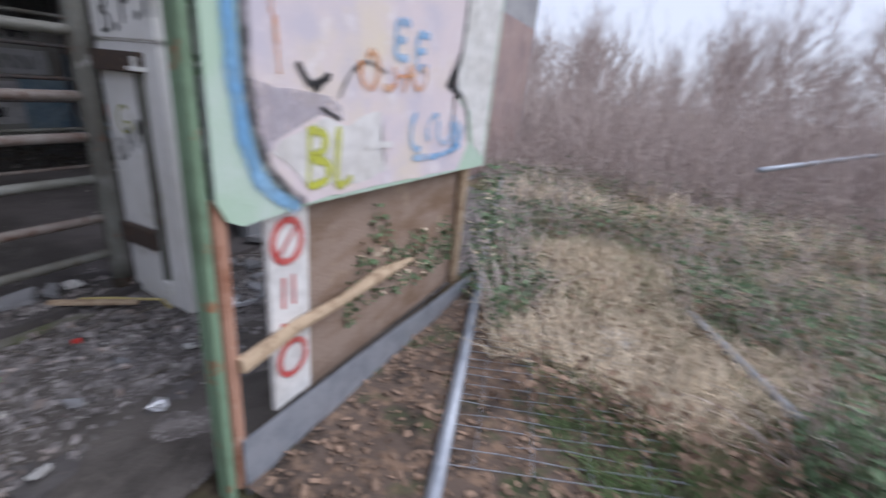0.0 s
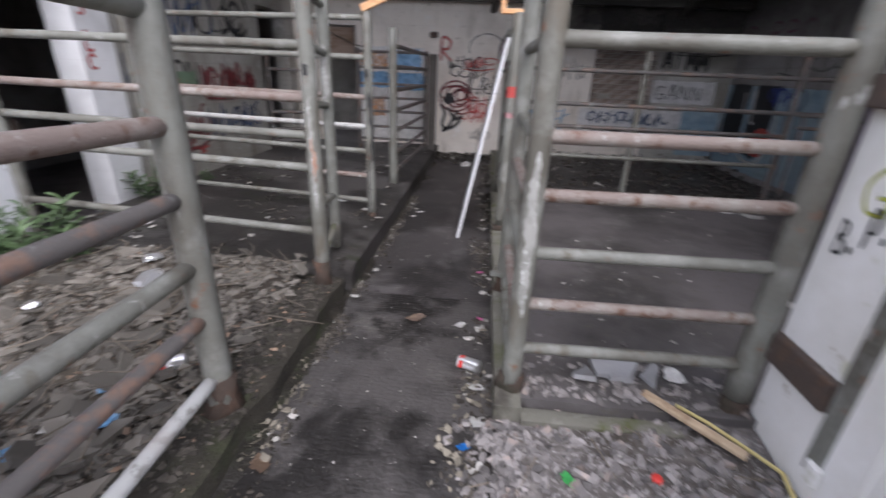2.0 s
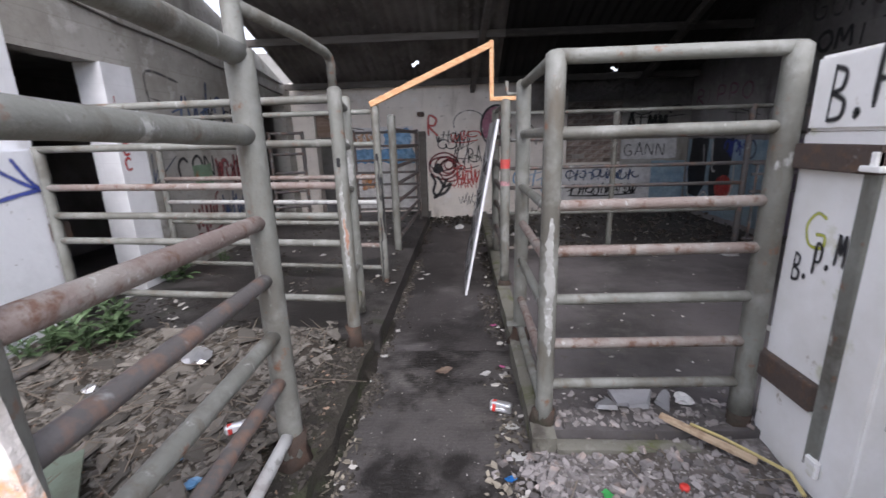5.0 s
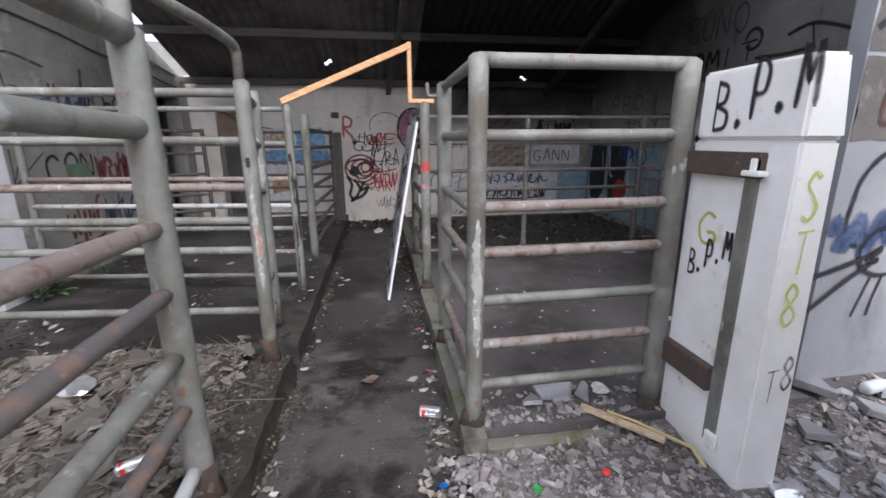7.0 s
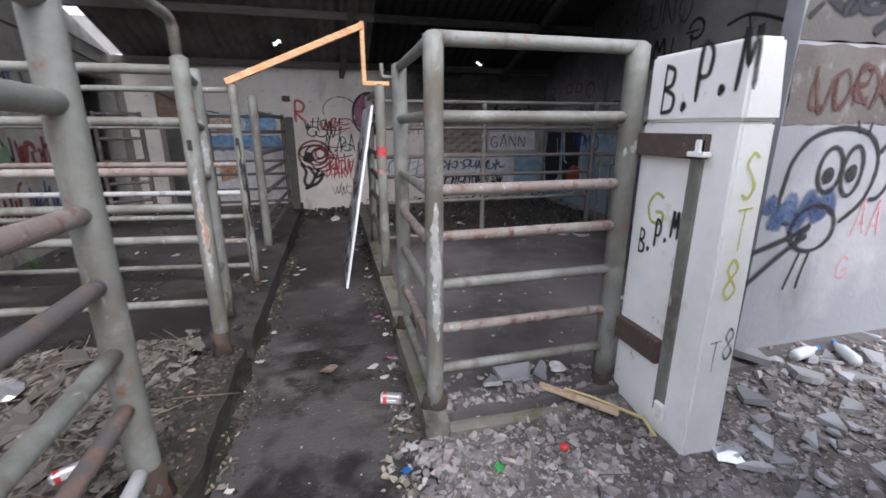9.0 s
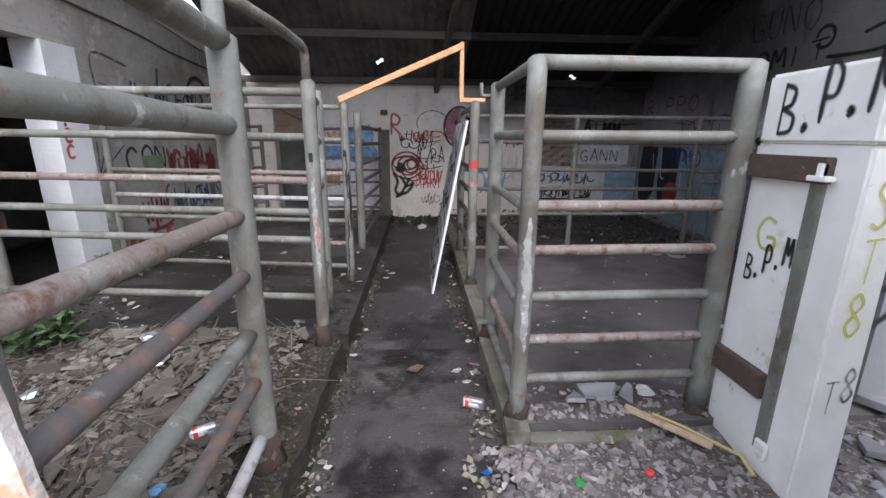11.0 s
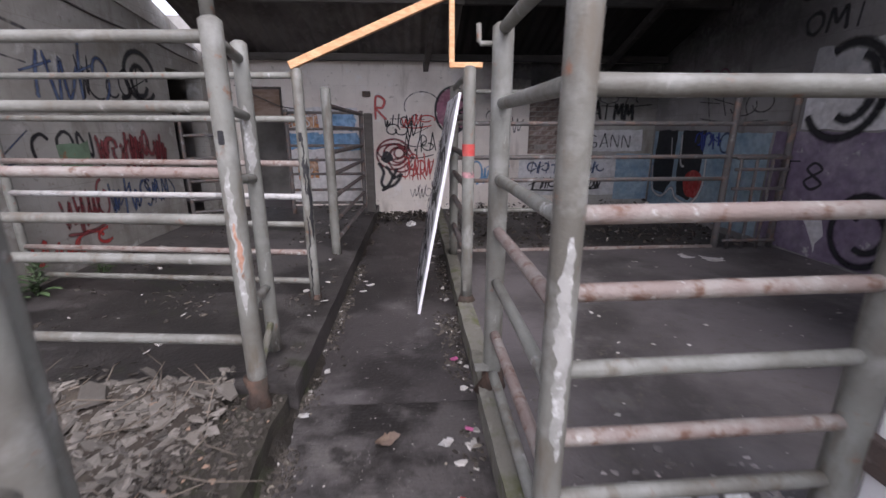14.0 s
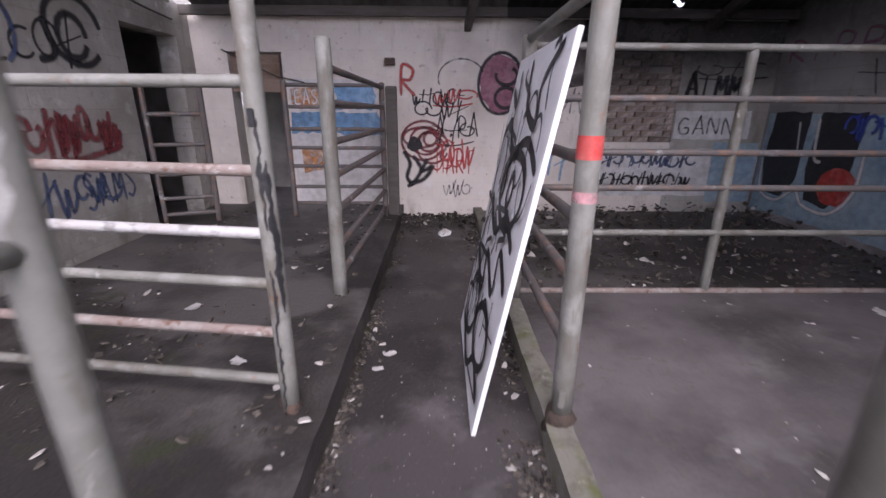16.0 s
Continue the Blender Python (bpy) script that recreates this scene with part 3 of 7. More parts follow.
solid("ground_right_front", bed(0.5, 6.0, 0.5, FRONT, 70, 30, right_bed), GRIT, "dark soil covered with gravel and rubble", "ground", kind="structure", smooth=True)
solid("ground_trodden", bed(0.53, 2.6, 0.5, 1.7, 60, 36, lambda x, y: right_bed(x, y) + 0.03 * (1.18 - y) + 0.022 * noise.noise(Vector((x * 3.1, y * 3.1, 6))) - 0.004), SILT_DRY, "trodden dark soil before the rubble", "ground", kind="structure", smooth=True)
solid("floor_apron", rough_slab(0.54, 1.25, 0.92, 1.1, -0.1, 0.028), SLAB, "broken edge of a concrete apron", "floor", kind="structure", smooth=True)


def wall(name, lo, hi, material, label, bevel=0.0):
    return solid(name, boxed(lo, hi, bevel), material, label, "wall", kind="structure")


def sloped_wall(name, y0, y1, z0, material, label, drop=-0.015):
    bm = bmesh.new()
    q = [(y0, z0), (y1, z0), (y1, roof_z(y1) - drop), (y0, min(3.6, roof_z(y0) - drop))]
    a = [bm.verts.new((WEST - 0.22, y, z)) for y, z in q]
    b = [bm.verts.new((WEST - 0.002, y, z)) for y, z in q]
    bm.faces.new(a[::-1])
    bm.faces.new(b)
    for i in range(4):
        bm.faces.new((a[i], a[(i + 1) % 4], b[(i + 1) % 4], b[i]))
    bmesh.ops.recalc_face_normals(bm, faces=bm.faces[:])
    return solid(name, bm, material, label, "wall", kind="structure")


# west wall with a doorway; its front half carries a thicker rendered base
sloped_wall("wall_west_front", -0.6, 3.2, -0.2, WALL_WHITE, "white painted block wall in daylight")
wall("wall_west_base", (WEST + 0.002, -0.6, -0.2), (WEST + 0.1, 3.1, 1.5), BASE_WHITE, "white rendered wall base with sprayed letters", 0.012)
wall("wall_west_pillar", (WEST - 0.22, 3.95, -0.2), (WEST + 0.02, 4.3, 2.2), WALL_WHITE, "white painted pillar beside the doorway")
sloped_wall("wall_west_lintel", 3.2, 4.3, 2.2, WALL, "old block wall over the doorway")
sloped_wall("wall_west_rear", 4.3, 6.95, -0.2, WALL, "graffiti covered white block wall")
sloped_wall("wall_west_lintel_rear", 6.95, 7.85, 2.12, WALL, "white block wall over a rear doorway")
sloped_wall("wall_west_end", 7.85, FAR + 0.25, -0.2, WALL, "white block wall at the corner")
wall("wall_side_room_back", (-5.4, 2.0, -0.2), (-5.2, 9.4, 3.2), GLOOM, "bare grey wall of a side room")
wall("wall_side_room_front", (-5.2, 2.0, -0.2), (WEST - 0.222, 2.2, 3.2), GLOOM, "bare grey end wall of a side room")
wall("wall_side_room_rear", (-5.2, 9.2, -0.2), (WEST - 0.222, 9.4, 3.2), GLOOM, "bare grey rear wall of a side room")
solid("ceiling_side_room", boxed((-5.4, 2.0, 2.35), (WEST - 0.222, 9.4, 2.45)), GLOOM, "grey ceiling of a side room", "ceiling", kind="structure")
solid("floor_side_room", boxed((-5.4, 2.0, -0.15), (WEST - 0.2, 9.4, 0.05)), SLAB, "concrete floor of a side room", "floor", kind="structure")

# far wall with an opening at its west end and a patch of bare brick
wall("wall_north_column", (WEST, FAR, -0.2), (-2.5, FAR + 0.25, 2.0), WALL_NORTH, "white pillar of the far wall")
wall("wall_north_lintel", (WEST, FAR - 0.004, 2.0), (-1.86, FAR + 0.25, 2.5), WALL_NORTH, "white lintel over an opening")
wall("wall_north", (-1.86, FAR, -0.2), (2.03, FAR + 0.25, 2.5), WALL_NORTH, "white block wall covered with graffiti")
wall("wall_north_under_patch", (2.03, FAR, -0.2), (2.98, FAR + 0.25, 0.98), WALL_NORTH, "white block wall below bare brickwork")
wall("wall_north_over_patch", (2.03, FAR, 2.03), (2.98, FAR + 0.25, 2.5), DARK_RENDER, "dark block wall above bare brickwork")
wall("wall_north_east", (2.98, FAR, -0.2), (EAST + 0.22, FAR + 0.25, 2.5), WALL, "white block wall covered with graffiti")
patch = wall("wall_north_brick_patch", (2.03, FAR + 0.035, 0.98), (2.98, FAR + 0.25, 2.03), MORTAR, "bare brickwork where the render has gone")
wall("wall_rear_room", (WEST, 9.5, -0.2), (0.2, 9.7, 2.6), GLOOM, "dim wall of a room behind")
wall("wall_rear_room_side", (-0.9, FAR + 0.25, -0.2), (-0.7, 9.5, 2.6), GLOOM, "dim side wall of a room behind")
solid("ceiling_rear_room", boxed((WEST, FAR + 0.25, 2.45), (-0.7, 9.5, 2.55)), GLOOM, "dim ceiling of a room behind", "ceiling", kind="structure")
solid("floor_rear_room", boxed((WEST, FAR + 0.0, -0.15), (-0.7, 9.5, 0.15)), SLAB, "dirty floor of a room behind", "floor", kind="structure")

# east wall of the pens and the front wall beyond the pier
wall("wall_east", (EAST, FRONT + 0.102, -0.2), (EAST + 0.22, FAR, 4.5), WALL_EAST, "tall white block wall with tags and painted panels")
# the front wall's unseen top is raised to 3.9 to block sky light
wall("wall_south_east", (2.45, FRONT, -0.2), (9.6, FRONT + 0.1, 3.9), WALL_GREY, "grey rendered front wall with a sprayed face")

# corrugated roof on purlins
bm = bmesh.new()
x, cols = WEST + 0.13, []
while x < 9.7:
    cols.append(x)
    x += 0.0365
ys = [2.5, 3.7, 5.3, 6.9, 8.42]
rows = []
for y in ys:
    rows.append([bm.verts.new((x, y, roof_z(y) + 0.07 + 0.028 * math.sin((x - WEST) * 2 * math.pi / 0.146))) for x in cols])
for a, b in zip(rows, rows[1:]):
    for i in range(len(cols) - 1):
        if not (a is rows[3] and any(abs(cols[i] - hx) < 0.045 for hx in (-0.58, 2.71))):
            bm.faces.new((a[i], a[i + 1], b[i + 1], b[i]))
        else:
            ya, yb = (7.545, 7.64) if cols[i] < 0 else (7.945, 8.005)
            for y0, y1 in ((6.9, ya), (yb, 8.42)):
                q = [bm.verts.new((cols[k], y, roof_z(y) + 0.07 + 0.028 * math.sin((cols[k] - WEST) * 2 * math.pi / 0.146))) for k, y in ((i, y0), (i + 1, y0), (i + 1, y1), (i, y1))]
                bm.faces.new(q)
# sheets east of x 0.8 get the near-black colour that stands for shade
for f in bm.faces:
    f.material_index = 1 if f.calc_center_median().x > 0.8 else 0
solid("ceiling", bm, [ROOF, ROOF_SHADED], "dark corrugated fibre cement roof with small holes", "roof", kind="structure", smooth=True)
for y in (2.7, 3.8, 5.3, 6.75, 8.02):
    solid("trim_purlin", beam(bmesh.new(), (WEST - 0.1, y, roof_z(y) - 0.015), (0.8, y, roof_z(y) - 0.015), 0.07, 0.1), TIMBER_DARK, "grey roof purlin", "beam", kind="structure")
    # the east half of each purlin carries the roof's shade as colour
    solid("trim_purlin_east", beam(bmesh.new(), (0.802, y, roof_z(y) - 0.015), (9.6, y, roof_z(y) - 0.015), 0.07, 0.1), TIMBER_SHADED, "roof purlin blackened for the shade over the pens", "beam", kind="structure")
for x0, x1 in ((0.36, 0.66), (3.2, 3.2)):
    # so does the east rafter
    solid("trim_rafter", beam(bmesh.new(), (x0, FAR, roof_z(FAR) - 0.1), (x1 + (x1 - x0) * 0.4, 2.5, roof_z(2.5) - 0.12), 0.075, 0.11), TIMBER_SHADED if x0 > 1 else TIMBER_DARK, "dark roof rafter", "beam", kind="structure")

# the rendered pier at the pen's front
pier = thing("pier", (1.6, 1.85, 0), "white painted concrete gate pier with a stepped cap", "pier")
bm = boxed((1.548, 1.51, -0.1), (1.702, 2.02, 1.474), 0.01)
for v in bm.verts:
    if v.co.x > 1.6 and v.co.z < 0.5:
        v.co.x += 0.04
part("shaft", bm, PIER_WHITE, pier)
bm = boxed((1.538, 1.5, 1.476), (1.705, 2.0, 1.75), 0.012)
for v in bm.verts:
    if v.co.x > 1.6 and v.co.z > 1.6:
        v.co.x -= 0.035
part("cap", bm, PIER_WHITE, pier)
part("channel", boxed((1.53, 1.645, 0.18), (1.552, 1.7, 1.36), 0.003), PIPE, pier, "grey steel channel let into the pier")
part("upper_plate", boxed((1.505, 1.63, 1.335), (1.552, 2.075, 1.43), 0.004), RUST, pier, "rusted hinge plate")
part("lower_plate", boxed((1.508, 1.7, 0.41), (1.552, 2.075, 0.52), 0.004), RUST, pier, "rusted hinge plate")
part("bolt", boxed((1.49, 1.6, 1.345), (1.535, 1.68, 1.365), 0.003), PIER_WHITE, pier, "white painted bolt")
part("bolt", boxed((1.5, 1.63, 1.36), (1.525, 1.655, 1.41), 0.003), PIER_WHITE, pier, "white painted bolt head")
part("bolt", boxed((1.516, 1.62, 0.16), (1.54, 1.68, 0.24), 0.006), PIER_WHITE, pier, "white painted lug")


# ---- pipe fences ----
def post(parent, x, y, z0, z1, r, material=None, lean=(0, 0), name="post", label=""):
    return part(name, dome_post((x, y, z0), z1, r, None, lean), material or PIPE, parent, label, True)


def rail(parent, a, b, r=0.024, material=None, sag=0.0, label=""):
    return part("rail", pipe(a, b, r, 8, 0.07, sag), material or PIPE, parent, label, True)


def worn(parent, x, y, r, z0, z1, a0, a1, material=None, name="worn_patch", label="pale worn paint"):
    """Paint worn pale on one side of a post, with a ragged rim."""
    bm = bmesh.new()
    nz, na = 60, 9
    rows = []
    for j in range(nz + 1):
        z = z0 + (z1 - z0) * j / nz
        k = max(0.02, math.sin(math.pi * j / nz)) ** 0.5
        mid, half = (a0 + a1) / 2 + 26 * noise.noise(Vector((z * 7, x, 1))) + 14 * noise.noise(Vector((z * 31, x, 4))), (a1 - a0) / 2 * k * (0.7 + 0.5 * noise.noise(Vector((z * 11, y, 2))) + 0.35 * noise.noise(Vector((z * 43, y, 5))))
        rows.append([bm.verts.new((x + r * math.cos(radians(mid + half * (2 * i / na - 1))), y + r * math.sin(radians(mid + half * (2 * i / na - 1))), z)) for i in range(na + 1)])
    for p, q in zip(rows, rows[1:]):
        for i in range(na):
            bm.faces.new((p[i], p[i + 1], q[i + 1], q[i]))
    return part(name, bm, material or PIPE_WORN, parent, label, True)


def foot(parent, x, y, z, r, h):
    return part("foot", collar(x, y, z, r, h), FOOT, parent, "rusty dirt-caked foot", True)


# left fence beside the entrance, with an overhead pipe to the next post
fence = thing("pipe_fence", (-0.585, 1.74, 0.13), "heavy grey pipe fence with rusty rails beside the walkway", "fence", "fences along the walkway")
post(fence, -0.585, 1.74, 0.1, 1.80, 0.05)
post(fence, -0.65, 1.86, 0.1, 2.3, 0.036, name="tall_post")
post(fence, -0.53, 0.70, 0.1, 1.80, 0.035)
foot(fence, -0.585, 1.74, 0.12, 0.052, 0.16)
foot(fence, -0.53, 0.70, 0.1, 0.04, 0.08)
for z, r, m in ((1.79, 0.04, PIPE), (1.52, 0.036, PIPE), (1.205, 0.03, PIPE_RUST), (0.98, 0.028, PIPE_DARK), (0.745, 0.03, PIPE), (0.54, 0.027, PIPE_DARK), (0.28, 0.026, PIPE_WHITE)):
    rail(fence, (-0.585, 1.74, z), (-0.53, 0.70, z + 0.03), r, m)
part("overhead_pipe", tube(bmesh.new(), [(-0.585, 2.85, 1.78), (-0.585, 2.85, 1.93), (-0.588, 2.83, 1.965), (-0.592, 2.78, 1.98), (-0.6, 2.4, 1.985), (-0.64, 1.86, 1.98)], 0.026, 12, 0.03), PIPE, fence, smooth=True)

# pen divider from the walkway to the west wall
fence = thing("pipe_fence", (-0.58, 2.85, 0.17), "grey pipe pen divider with pale and rusty rails", "fence", "fences along the walkway")
post(fence, -0.58, 2.85, 0.15, 1.79, 0.043)
post(fence, -2.72, 3.05, 0.15, 1.5, 0.035)
foot(fence, -0.58, 2.85, 0.13, 0.045, 0.14)
part("keyhole", boxed((-0.592, 2.804, 1.335), (-0.568, 2.812, 1.39), 0.003), SPRAY_BLACK, fence, "dark keyhole slot")
for z, m in ((1.735, PIPE), (1.48, PIPE), (1.22, PIPE_RUST), (1.025, PIPE), (0.845, PIPE), (0.46, PIPE)):
    rail(fence, (-0.58, 2.85, z), (-2.75, 3.05, z + 0.01), 0.024, m)
worn(fence, -0.58, 2.85, 0.0437, 0.6, 1.25, 245, 305)
worn(fence, -0.58, 2.85, 0.0443, 0.8, 1.02, 262, 296, RUST_PINK, "rust_streak", "orange rust streak")
gate = thing("pen_gate", (-0.6, 3.05, 0.2), "narrow grey pipe gate end hung beside the post", "gate")
part("stile", dome_post((-0.612, 3.2, 0.22), 1.77, 0.036, None), PIPE, gate, smooth=True)
for z in (1.73, 1.48, 1.19, 0.62):
    part("hinge", pipe((-0.58, 2.88, z), (-0.612, 3.2, z - 0.03), 0.022, 3), PIPE, gate, smooth=True)
part("bolt", pipe((-0.585, 2.95, 0.3), (-0.612, 3.2, 0.4), 0.018, 3), MOSS, gate, smooth=True)
worn(gate, -0.612, 3.2, 0.0367, 1.15, 1.5, 230, 330)

# second divider
fence = thing("pipe_fence", (-0.585, 4.08, 0.17), "grey pipe pen divider with a red and a white rail", "fence", "fences along the walkway")
post(fence, -0.585, 4.08, 0.15, 1.77, 0.036)
post(fence, -2.8, 4.35, 0.15, 1.75, 0.03)
foot(fence, -0.585, 4.08, 0.15, 0.04, 0.05)
part("keyhole", boxed((-0.6, 4.04, 1.31), (-0.575, 4.046, 1.37), 0.003), SPRAY_BLACK, fence, "dark keyhole slot")
for r0, z0, z1, a0, a1 in ((0.0368, 0.95, 1.34, 262, 300), (0.0372, 0.62, 1.2, 285, 345), (0.0368, 0.45, 0.8, 255, 285), (0.0368, 0.18, 0.5, 250, 275)):
    worn(fence, -0.585, 4.08, r0, z0, z1, a0, a1, BLACK_PAINT, "black_drip", "dripped black paint")
for z, m in ((1.73, PIPE), (1.455, PIPE), (1.16, PIPE_RUST), (0.93, PIPE_WHITE), (0.73, PIPE), (0.52, PIPE_RUST), (0.3, PIPE)):
    rail(fence, (-0.585, 4.08, z), (-2.82, 4.35, z + 0.01), 0.022, m)

# third fence: along the walkway to the far wall
fence = thing("pipe_fence", (-0.63, 5.24, 0.17), "dark pipe fence running to the far wall", "fence", "fences along the walkway")
post(fence, -0.63, 5.24, 0.12, 1.745, 0.046)
foot(fence, -0.63, 5.24, 0.13, 0.05, 0.05)
post(fence, -0.58, 7.42, 0.12, 1.62, 0.03, PIPE_DARK)
for z in (1.6, 1.4, 1.17, 0.96, 0.74, 0.5, 0.3):
    rail(fence, (-0.63, 5.24, z), (-0.58, 7.42, z - 0.02), 0.023, PIPE_DARK)
gatepost = thing("timber_post", (-0.5, 7.6, 0.12), "dark square timber post by the far wall", "post")
part("post_body", boxed((-0.56, 7.54, 0.1), (-0.44, 7.66, 1.6), 0.008), TIMBER_DARK, gatepost)
fence = thing("pipe_fence", (-1.62, 7.42, 0.17), "dark pipe hurdle across the rear pen", "fence", "fences across the rear")
post(fence, -1.62, 7.42, 0.12, 1.64, 0.03, PIPE_DARK)
for z in (1.6, 1.38, 1.15, 0.95, 0.75, 0.52, 0.33):
    rail(fence, (-1.62, 7.42, z), (-0.6, 7.42, z), 0.02, PIPE_DARK)
fence = thing("pipe_fence", (-2.4, 7.2, 0.17), "dark pipe hurdle beside a rear doorway", "fence", "fences across the rear")
post(fence, -2.4, 7.2, 0.12, 1.64, 0.03, PIPE_DARK)
post(fence, -2.86, 7.0, 0.12, 1.64, 0.025, PIPE_DARK)
for z in (1.62, 1.3, 1.0, 0.7, 0.45, 0.28):
    rail(fence, (-2.4, 7.2, z), (-2.86, 7.0, z), 0.022, PIPE_DARK)

# front gate of the right pen, between the corner post and the pier
fence = thing("pen_gate", (0.55, 2.0, 0.12), "grey pipe gate with seven rails closing the pen", "gate")
post(fence, 0.555, 2.025, 0.1, 1.80, 0.041, name="stile")
post(fence, 1.49, 2.04, 0.14, 1.80, 0.05, name="stile")
foot(fence, 0.555, 2.025, 0.1, 0.042, 0.1)
foot(fence, 1.49, 2.04, 0.08, 0.05, 0.1)
worn(fence, 0.555, 2.025, 0.0416, 0.5, 1.15, 225, 310)
for z, r, m in ((1.79, 0.03, PIPE), (1.495, 0.027, PIPE), (1.195, 0.025, PIPE_RUST), (0.99, 0.025, PIPE_RUST), (0.765, 0.025, PIPE), (0.545, 0.025, PIPE_RUST), (0.335, 0.025, PIPE)):
    rail(fence, (0.555, 2.025, z), (1.49, 2.04, z + 0.003), r, m)

# side of the right pen along the walkway
fence = thing("pipe_fence", (0.553, 2.93, 0.13), "grey pipe fence between the walkway and the pen", "fence", "fences along the walkway")
post(fence, 0.553, 2.93, 0.15, 1.80, 0.045)
foot(fence, 0.553, 2.93, 0.12, 0.045, 0.1)
for z, r, m in ((1.79, 0.025, PIPE), (1.5, 0.025, PIPE), (1.18, 0.024, PIPE), (0.945, 0.024, PIPE_RUST), (0.7, 0.024, PIPE), (0.43, 0.024, PIPE_RUST), (0.21, 0.024, PIPE)):
    rail(fence, (0.553, 2.04, z), (0.553, 2.93, z), r, m)
part("latch", boxed((0.46, 2.88, 0.235), (0.53, 2.92, 0.26), 0.003), PIPE, fence)
part("latch", tube(bmesh.new(), [(0.53, 2.93, 1.735), (0.46, 2.93, 1.735), (0.452, 2.93, 1.745), (0.45, 2.93, 1.81)], 0.011, 8), PIPE, fence, "short bent latch pin", True)

fence = thing("pipe_fence", (0.553, 4.06, 0.13), "grey pipe fence with a red band on its post", "fence", "fences along the walkway")
post(fence, 0.553, 4.06, 0.15, 1.78, 0.043)
post(fence, 0.56, 5.3, 0.12, 1.77, 0.042)
foot(fence, 0.553, 4.06, 0.12, 0.05, 0.05)
part("red_band", tube(bmesh.new(), [(0.553, 4.06, 1.21), (0.553, 4.06, 1.29)], 0.0445, 18, 0.01, False), SPRAY_RED, fence, "sprayed red band", True)
part("red_smear", tube(bmesh.new(), [(0.553, 4.06, 1.06), (0.553, 4.06, 1.10)], 0.0445, 18, 0.01, False), SPRAY_PINKRED, fence, "faded red band", True)
for z in (1.76, 1.48, 1.2, 0.98, 0.74, 0.45):
    rail(fence, (0.56, 4.06, z), (0.56, 5.3, z), 0.024, PIPE if z > 1.7 else PIPE_DARK)
part("latch", boxed((0.52, 4.0, 0.22), (0.545, 4.02, 0.3), 0.004), PIPE, fence)

fence = thing("pipe_fence", (1.95, 5.4, 0.12), "dark pipe fence across the back of the pen", "fence", "fences across the rear")
post(fence, 1.95, 5.4, 0.1, 1.75, 0.032)
post(fence, 3.46, 5.4, 0.1, 1.75, 0.034, PIPE_DARK)
post(fence, 4.1, 5.4, 0.1, 1.75, 0.034, PIPE_DARK)
for z, m in ((1.735, PIPE), (1.44, PIPE_DARK), (1.11, PIPE_DARK), (0.88, PIPE_DARK), (0.57, PIPE), (0.135, PIPE_RUST)):
    rail(fence, (0.6, 5.38, z), (3.46 if z < 0.9 else 4.1, 5.4, z), 0.022, m)
gate = thing("pen_gate", (3.78, 5.3, 0.12), "small blue-grey pipe gate against the painted wall", "gate")
for x in (3.55, 3.72, 3.89, 4.05):
    part("stile", pipe((x, 5.32, 0.13), (x, 5.32, 1.1), 0.016, 4), PIPE_DARK, gate, smooth=True)
for z in (1.1, 0.98, 0.78, 0.22):
    part("rail", pipe((3.5, 5.32, z), (4.08, 5.32, z), 0.018, 4), PIPE_DARK, gate, smooth=True)

# timber frame nailed over the walkway
frame_ob = thing("timber_gable", (-0.58, 4.08, 1.77), "fresh sawn timber batten frame over the walkway", "timber")
part("sloping_batten", beam(bmesh.new(), (-0.62, 4.06, 1.785), (0.43, 4.1, 2.235), 0.045, 0.05), TIMBER, frame_ob)
part("upright_batten", beam(bmesh.new(), (0.435, 4.12, 2.27), (0.435, 4.09, 1.80), 0.035, 0.045), TIMBER, frame_ob)
part("short_batten", beam(bmesh.new(), (0.42, 4.085, 1.80), (0.64, 4.07, 1.80), 0.04, 0.035), TIMBER, frame_ob)

# leaning board
board = thing("doodled_board", (0.2, 4.6, 0), "white board with black doodles leaning on the fence", "board")


def board_at(u, v, out=0.0):
    """u: 0 to 1 along the walkway, v: 0 to 1 up; the board leans to the fence."""
    n = Vector((-0.983, 0, 0.185))
    return Vector((0.2 + 0.305 * v, 4.09 + 1.02 * u, 1.63 * v)) + n * out


bm = bmesh.new()
c = [bm.verts.new(board_at(u, v, o)) for o in (0.0, 0.022) for u, v in ((0, 0), (1, 0.01), (1, 0.995), (0, 1))]
for q in ((0, 1, 2, 3), (7, 6, 5, 4), (0, 4, 5, 1), (1, 5, 6, 2), (2, 6, 7, 3), (3, 7, 4, 0)):
    bm.faces.new([c[i] for i in q])
bmesh.ops.bevel(bm, geom=bm.edges[:], offset=0.003, segments=1, affect="EDGES")
part("panel", bm, BOARD_WHITE, board)

# ---- hoardings at the entrance ----
hoard = thing("hoarding", (0.94, 0.42, 0), "green framed hoarding of sprayed board, plywood and sheet steel", "hoarding")
HY = 0.42
part("frame_post", boxed((0.905, HY - 0.02, -0.05), (0.935, HY + 0.04, 2.6), 0.004), GREEN_PAINT, hoard)
part("batten_post", boxed((0.938, HY - 0.03, 0.0), (0.98, HY + 0.03, 1.05), 0.005), RUST_PINK, hoard, "pink rusty upright")
bm = bmesh.new()
edge = [(0.94, 1.06), (0.97, 1.0), (1.02, 0.975), (1.3, 0.99), (2.94, 0.945), (2.97, 2.6), (0.94, 2.6)]
fr = [bm.verts.new((x, HY - 0.045, z)) for x, z in edge]
bk = [bm.verts.new((x, HY - 0.033, z)) for x, z in edge]
bm.faces.new(fr)
